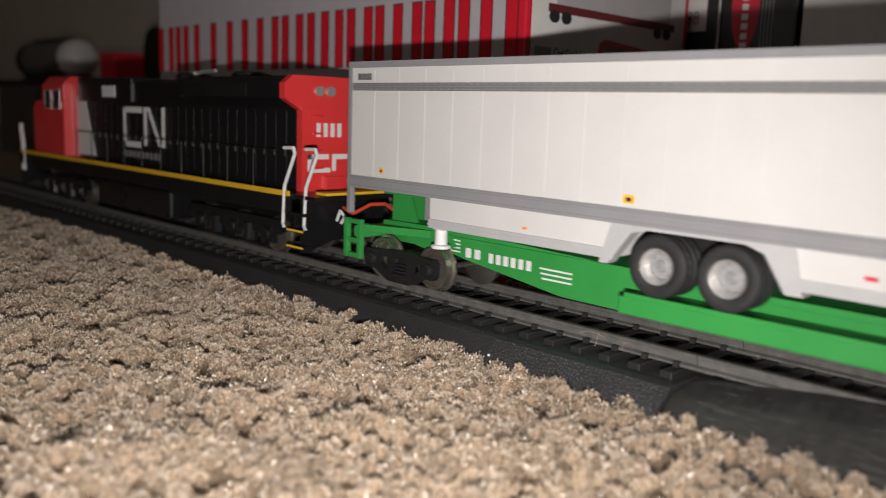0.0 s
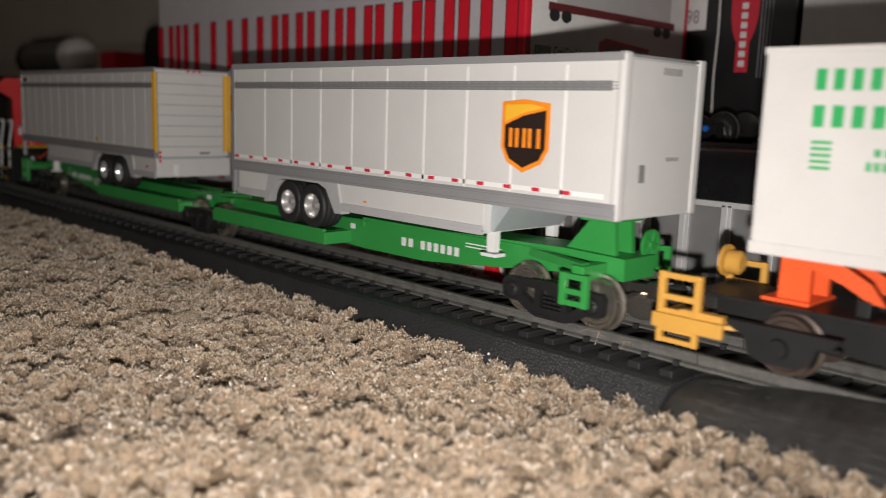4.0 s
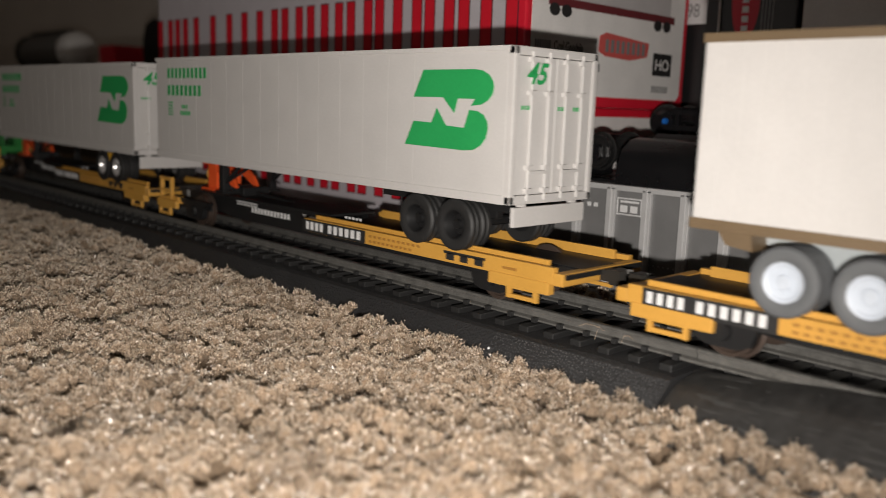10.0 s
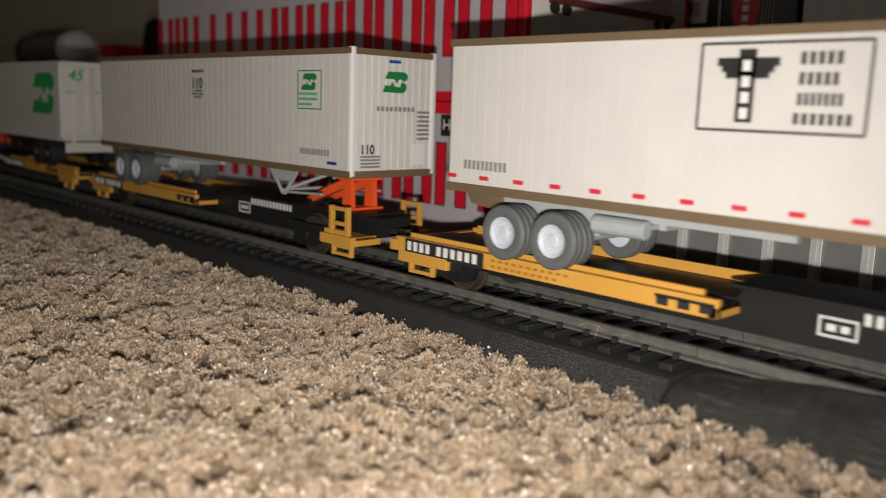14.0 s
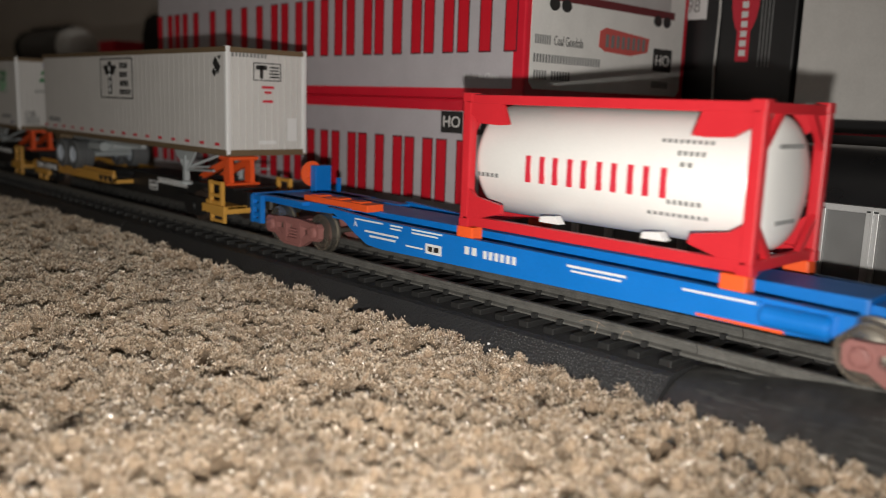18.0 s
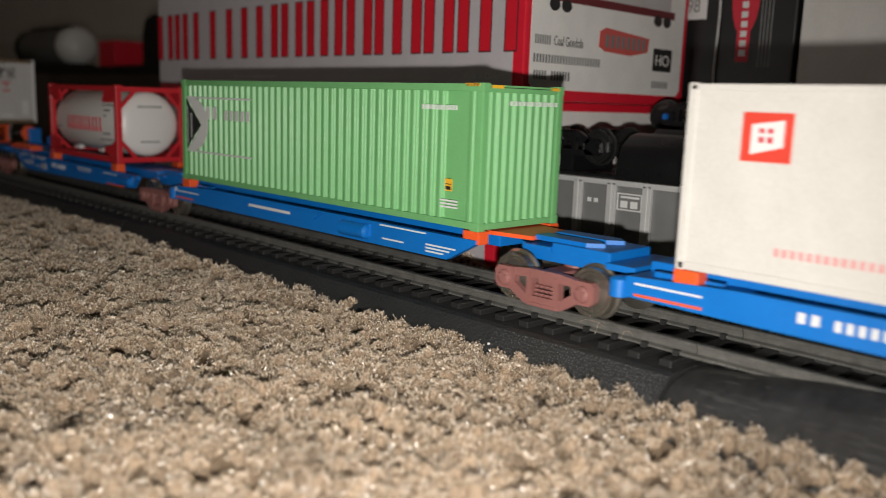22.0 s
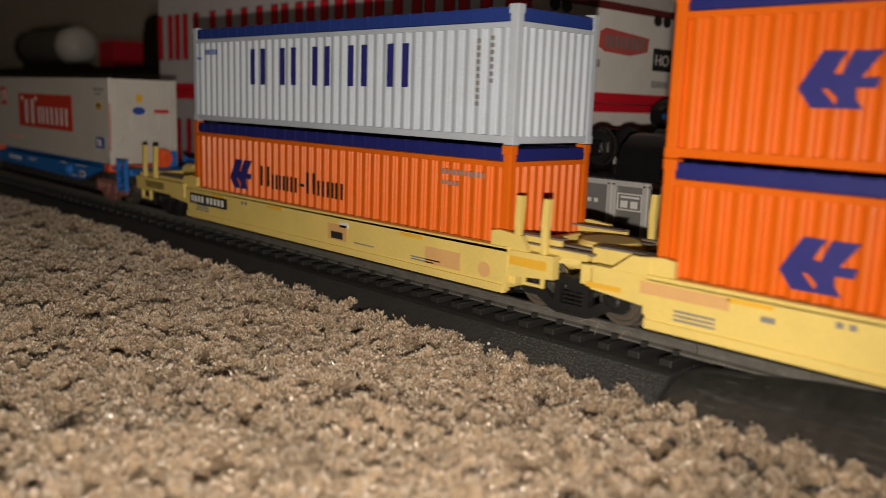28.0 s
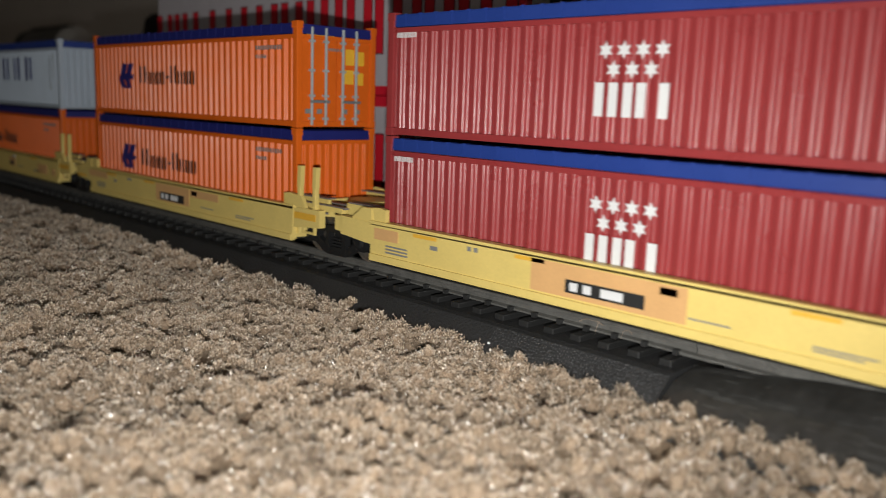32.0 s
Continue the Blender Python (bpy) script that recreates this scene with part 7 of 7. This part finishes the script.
def name_carton(x1, z0, H, upper):
    L, D, y = 243.0, 93.0, 50.0
    t = thing("model_carton", "red and grey printed model carton, stacked" if upper else "red and grey printed model carton on the carpet", "carton", "stacked cartons", (x1, y, z0))
    part("shell", box(B(), -L, 0, 0, D, 0, H, 0.8), M_BOXRED, t, "glossy red carton shell")
    part("side_print", box(B(), -L + 0.5, -4.6, -0.12, 0.02, 3.4, H - (4.0 if not upper else 2)), M_BOXGREY, t, "grey printed side panel")
    z = 15.1 if upper else 22.6
    decal("letter_edge", name_blocks(z, z + 20.6, 0.5), -0.12, M_BOXEDGE, t, "dark edges of the red bars", thick=0.05)
    decal("letter_block", name_blocks(z, z + 20.6), -0.17, M_BOXDARKRED, t, "big red upright bars", thick=0.06)
    part("end_print", prism(B(), [(2.4, 5.6), (4.4, 3.6), (D - 5, 3.6), (D - 3, 5.6), (D - 3, H - 5), (D - 5, H - 3), (4.4, H - 3), (2.4, H - 5)], -0.02, 0.12, "x"), M_BOXWHITE, t, "white printed end panel")
    decal("side_print_line", bars(-170, -136, 6.4, 7.4, 14, 0.3), -0.14, M_INKW, t, "small pale print", thick=0.05)
    if upper:
        text("origin_words", "Made in China", -25.3, 6.4, 2.5, -0.14, M_INKW, t, "y", "small white words", 1.05)
        decal("picture_body", [rect(14, 80, 33.4, 52)], 0.14, paint("picture_grey", (0.50, 0.48, 0.48), 0.5), t, "grey car body in a printed picture", 1, "x")
        decal("picture_sill", [rect(10, 83, 31.0, 33.6)], 0.2, M_MAROON, t, "maroon car sill in a printed picture", 1, "x")
        decal("picture_truck", [[(c + 2.6 * math.cos(i * math.pi / 6), 29.8 + 2.0 * math.sin(i * math.pi / 6)) for i in range(12)] for c in (13, 19, 72, 78)], 0.26, M_INKK, t, "dark wheels in the picture", 1, "x")
        text("carton_words", "Coal Gondola", 13.6, 17.4, 4.3, 0.14, M_INKK, t, "x", "black line of words", 0.62)
        decal("word_print", bars(4.4, 12.4, 17.4, 20.2, 7, 0.3) + bars(4.0, 39, 11.8, 14.4, 24, 0.35) + bars(4.4, 11, 6.6, 9.4, 5, 0.3) + bars(13, 23, 6.6, 9.4, 7, 0.3), 0.12, M_INKGY, t, "lines of dark bars", 1, "x")
        decal("badge", [[(37.4, 18.6), (41, 17.2), (56, 16.6), (66.6, 18.4), (67.4, 23.2), (56, 24.0), (41, 25.0), (37.6, 23.6)]], 0.12, paint("badge_red", (0.58, 0.10, 0.09), 0.5), t, "red badge with grey bars", 1, "x")
        decal("badge_print", bars(41, 66, 18.6, 22.8, 8, 0.3), 0.2, M_INKGY, t, "", 1, "x")
        decal("scale_box", [rect(70.7, 83.0, 12.2, 20.2)], 0.12, M_INKK, t, "black square", 1, "x")
        text("scale_mark", "HO", 71.8, 14.2, 5.6, 0.26, M_BOXWHITE, t, "x", "", 1.1)
        decal("foot_print", bars(70.9, 82, 6.2, 8.6, 7, 0.3), 0.12, M_INKGY, t, "", 1, "x")
    else:
        decal("scale_box", [rect(-27.0, -16.8, 45.8, 53.0)], -0.12, M_INKK, t, "black square", thick=0.05)
        text("scale_mark", "HO", -26.2, 47.8, 5.2, -0.14, M_BOXWHITE, t, "y", "white letters", 1.05)
        decal("age_box", [rect(-16.2, -6.0, 45.8, 53.0)], -0.12, M_INKK, t, "black square", thick=0.05)
        text("age_mark", "+14", -15.6, 47.8, 5.0, -0.14, M_BOXWHITE, t, "y", "white letters", 0.95)
        decal("green_label", [rect(6.9, 22, 48.6, 51), rect(6.9, 11, 41, 47.4)], 0.14, M_INKDG, t, "green printed label", 1, "x")
    return t


name_carton(-180.5, -12.0, 57.2, False)
name_carton(-172.0, 45.3, 62.0, True)


GLOSSET = WHEELSET.copy()
GLOSSET.materials.clear()
GLOSSET.materials.append(paint("glossy_black_wheel", (0.03, 0.03, 0.03), 0.22, metal=0.5, spec=0.9))


def upturned_gondola(x0, x1, y0, label, first, lift):
    """A ribbed silver coal gondola lying upside down: its round black tubs and trucks on top."""
    L, Wd = x1 - x0, 34.0
    t = thing("gondola_car", label, "gondola car", "upturned gondolas", (x0, y0, -12.0))
    part("side_sheet", box(B(), 0, L, 0, Wd, 0, 35.0, 0.3), M_GONDOLA, t, "silver side sheet")
    for k in range(15):
        x = (4.1 if L > 183 else 1.2) + 12.1 * k
        if x > L - 2:
            break
        bm = box(B(), x - 1.5, x + 1.5, -1.0, 0.1, 3.0, 34.4, 0.2)
        box(bm, x - 0.35, x + 0.35, -1.35, 0.1, 3.0, 34.4, 0.1)
        part("side_rib", bm, M_GONRIB, t, "bright silver side rib")
    part("rivet", rivets(B(), 2, L - 2, 1.6, 0.05, 13.2, 0.2), M_GONRIB, t)
    part("top_chord", box(box(B(), -0.5, L + 0.5, -1.0, Wd + 1, 33.6, 35.2, 0.25), -0.5, L + 0.5, -1.2, Wd + 1.2, -0.1, 3.0, 0.3), M_GONRIB, t)
    bm = prism(B(), [(1, 35), (1.4, 40), (3.4, 45), (7.5, 48), (12, 48.8), (14.6, 47.6), (16, 44), (16.4, 35)], 28, L - 28, "x")
    prism(bm, [(17.6, 35), (18, 44), (19.4, 48.2), (22, 50), (26.5, 49.4), (30.6, 46.4), (32.6, 41), (33, 35)], 28, L - 28, "x")
    part("belly_tub", bm, M_GLOSSBLACK, t, "glossy black rounded belly tubs", smooth=True)
    part("end_plate", box(box(B(), 0, 28.5, 3, 31, 35, 36.2, 0.2), L - 28.5, L, 3, 31, 35, 36.2, 0.2), M_GLOSSBLACK, t)
    bm = B()
    for y in (4, 30):
        bent(bm, [(-3.0, y, 8), (-3.4, y, 30), (-3.0, y, 37), (2, y, 37)], 0.5)
        for z in (12, 18, 24, 30):
            rod(bm, (-3.2, y - 3, z), (-3.2, y + 3, z), 0.45)
    box(bm, -2.6, -0.1, 1, 33, 3, 36, 0.4)
    box(bm, -6.5, -2.4, 2, 14, 30, 32, 0.3)
    part("end_ladder", bm, M_GLOSSBLACK, t, "black end ladders")
    for cx in (first, L - 14.5):
        bm = box(B(), cx - 2.6, cx + 2.6, 6, 28, 35.5, 41 + lift, 0.3)
        tk = part("truck", bm, M_GLOSSBLACK, t, "black truck lying wheels up")
        for ys in ((4.6, 6.2), (27.8, 29.4)):
            f = part("side_frame", finish("side_frame", side_frame_bm(ys[0] - 17, ys[1] - 17), M_GLOSSBLACK), M_GLOSSBLACK, tk, at=(cx, 17, 50.4 + lift))
            f.rotation_euler = (math.pi, 0, 0)
        for s in (-1, 1):
            part("wheelset", GLOSSET, None, tk, "glossy black wheelset", at=(cx + 10.5 * s, 17, 44.0 + lift))
    decal("data_plate", ring(30.1, 38.5, 26.6, 31.6, 0.35) + [rect(31.3, 33.7, 27.4, 29.4), rect(34.7, 37.1, 27.4, 29.4), rect(31.3, 37.5, 30.2, 30.8)], -0.02, M_INKW, t, "small white framed plate")
    decal("white_mark", bars(19.5, 24.3, 28.0, 29.2, 2, 0.4), -0.02, M_INKW, t)
    return t


upturned_gondola(-170.6, 14.3, 58.0, "silver ribbed gondola lying upside down on the carpet", 6.0, 0.0)
upturned_gondola(-159.7, 22.3, 100.0, "second silver gondola lying upside down behind it", 12.7, 9.4)

# cartons at the back
t = thing("black_carton", "tall glossy black carton with red badge", "carton", "", (-152, 146, -12))
part("shell", box(B(), -36, 20, 0, 60, 0, 190, 0.6), M_CARTONBLACK, t)
decal("badge", [[(1.0 + 5.4 * math.cos(i * math.pi / 10), 98 + 15 * math.sin(i * math.pi / 10)) for i in range(20)]], 0, M_INKR, t, "red oval badge", thick=0.1)
decal("badge_panel", [rect(-1.4, 3.6, 74, 128)], -0.1, M_INKR, t, thick=0.1)
decal("badge_print", [rect(-0.1, 2.3, 76 + 3.4 * k, 78.2 + 3.4 * k) for k in range(13)], -0.2, M_INKW, t, "pale bars up the badge", thick=0.1)
decal("print_line", [rect(7.2 + 1.3 * k, 7.6 + 1.3 * k, 72, 130) for k in range(4)], 0, M_INKGY, t, "grey lines of small print", thick=0.1)
decal("price_label", [rect(-24.6, -14.2, 89.8, 128)], 0, M_INKW, t, "white label", thick=0.1)
text("label_number", "98", -22.6, 92.4, 7.0, -0.12, M_INKGY, t, "y", "grey number", 0.8)
# the wrap's glint, modelled as a thin pale rod
bm = bent(B(), [(-8.6, -0.6, 58), (-9.0, -0.8, 72), (-8.6, -0.6, 90), (-9.2, -0.6, 120), (-9.0, -0.6, 160)], 0.45, 6)
part("wrap_glint", bm, M_WRAPGLINT, t, "pale rod drawn as the glint on the clear wrap")
t = thing("base_carton", "low black carton behind the gondolas", "carton", "", (-131, 146, -12))
part("shell", box(B(), 0, 190, 0, 80, 0, 54.5, 0.6), M_CARTONBLACK, t)
decal("red_line", [rect(-0.0, 40, 48, 50)], 0, M_INKR, t, thick=0.1)
t = thing("grey_carton", "plain light grey carton on the black one", "carton", "", (-131, 148, 42.6))
part("shell", box(B(), 0, 190, 0, 80, 0, 148.6, 0.6), M_CARTONGREY, t)
part("lid", box(B(), -0.4, 190.4, -0.4, 80.4, 148.7, 150.6, 0.4), M_CARTONGREY, t)
part("side_flap", box(B(), 0.3, 189.7, -0.35, -0.02, 0.4, 147, 0.1), M_CARTONGREY, t, "plain grey side flap")

for x, y, z in ((-154.6, 103.6, 41.6), (-139.6, 103.6, 41.6)):
    t = thing("blue_pin", "small round blue plastic pin on the gondola", "pin", "", (x, y, z))
    part("head", lathe(B(), [(-0.6, 0.3), (-0.6, 0.9), (0.4, 1.1), (0.9, 0.8)], (0, 0, 0), "y", 14), M_PIN, t)
    part("washer", lathe(B(), [(0.8, 0.6), (0.8, 2.8), (1.4, 2.8), (1.4, 0.6)], (0, 0, 0), "y", 16), M_GLOSSBLACK, t)

# far end: a tank car and odd boxes on dark cartons
t = thing("dark_carton", "dark carton far along the track", "carton", "", (-1010, 150, -12))
part("lid", box(B(), -0.3, 420.3, -0.5, 90.3, 70, 76.15, 0.4), M_BLACK, t, "dark carton lid")
part("shell", box(B(), 0, 420, 0, 90, 0, 76, 0.6), paint("dark_brown_carton", (0.08, 0.062, 0.05), 0.6), t)
t = thing("tank_car", "tank car with white end cap on a carton", "tank car", "", (-975, 176, 64.2))
bm = lathe(B(), [(0, 3), (0.4, 12), (3, 16.4), (8, 18), (122, 18), (124, 17)], (0, 0, 21), "x", 36)
part("tank", bm, paint("grey_tank", (0.12, 0.115, 0.11), 0.5), t, smooth=True)
part("end_cap", lathe(B(), [(118, 18.3), (128, 18.3), (136, 15.5), (140, 10), (141.2, 3)], (0, 0, 21), "x", 36), M_TANKW, t, "domed white end cap", smooth=True)
part("end_band", lathe(B(), [(0, 18.4), (14, 18.4)], (0, 0, 21), "x", 36), M_BLACK, t, "black band")
part("underframe", box(B(), 4, 136, -12, 12, 0, 4.5, 0.3), M_BLACK, t)
part("walkway", box(B(), 10, 110, -4, 4, 38.6, 41.5, 0.3), M_BLACK, t, "black roof walkway")
t = thing("red_block", "small red carton on the dark carton", "carton", "", (-790, 172, 64.2))
part("shell", box(B(), 0, 34, 0, 30, 0, 24, 0.5), M_BOXRED, t)
t = thing("black_drum", "rounded black model body on the dark carton", "model", "", (-690, 168, 64.2))
part("shell", prism(B(), [(0, 0), (0, 26), (6, 38), (20, 42), (34, 38), (40, 26), (40, 0)], 0, 40), M_BLACK, t)


def motions():
    for ob, x, y, z in MOVING:
        walk(ob, [(s, pose((x - d) * MM, y * MM, z * MM + BASE)) for s, d in RUN])
    times = [i / 10 for i in range(int(END * 10) + 1)]
    ran = np.interp(times, [r[0] for r in RUN], [r[1] for r in RUN])
    for ob, x, z in WHEELS:
        walk(ob, [(s, pose(x * MM, 0, z * MM, 0, -math.degrees(d / 5.2), 0)) for s, d in zip(times, ran)])


motions()
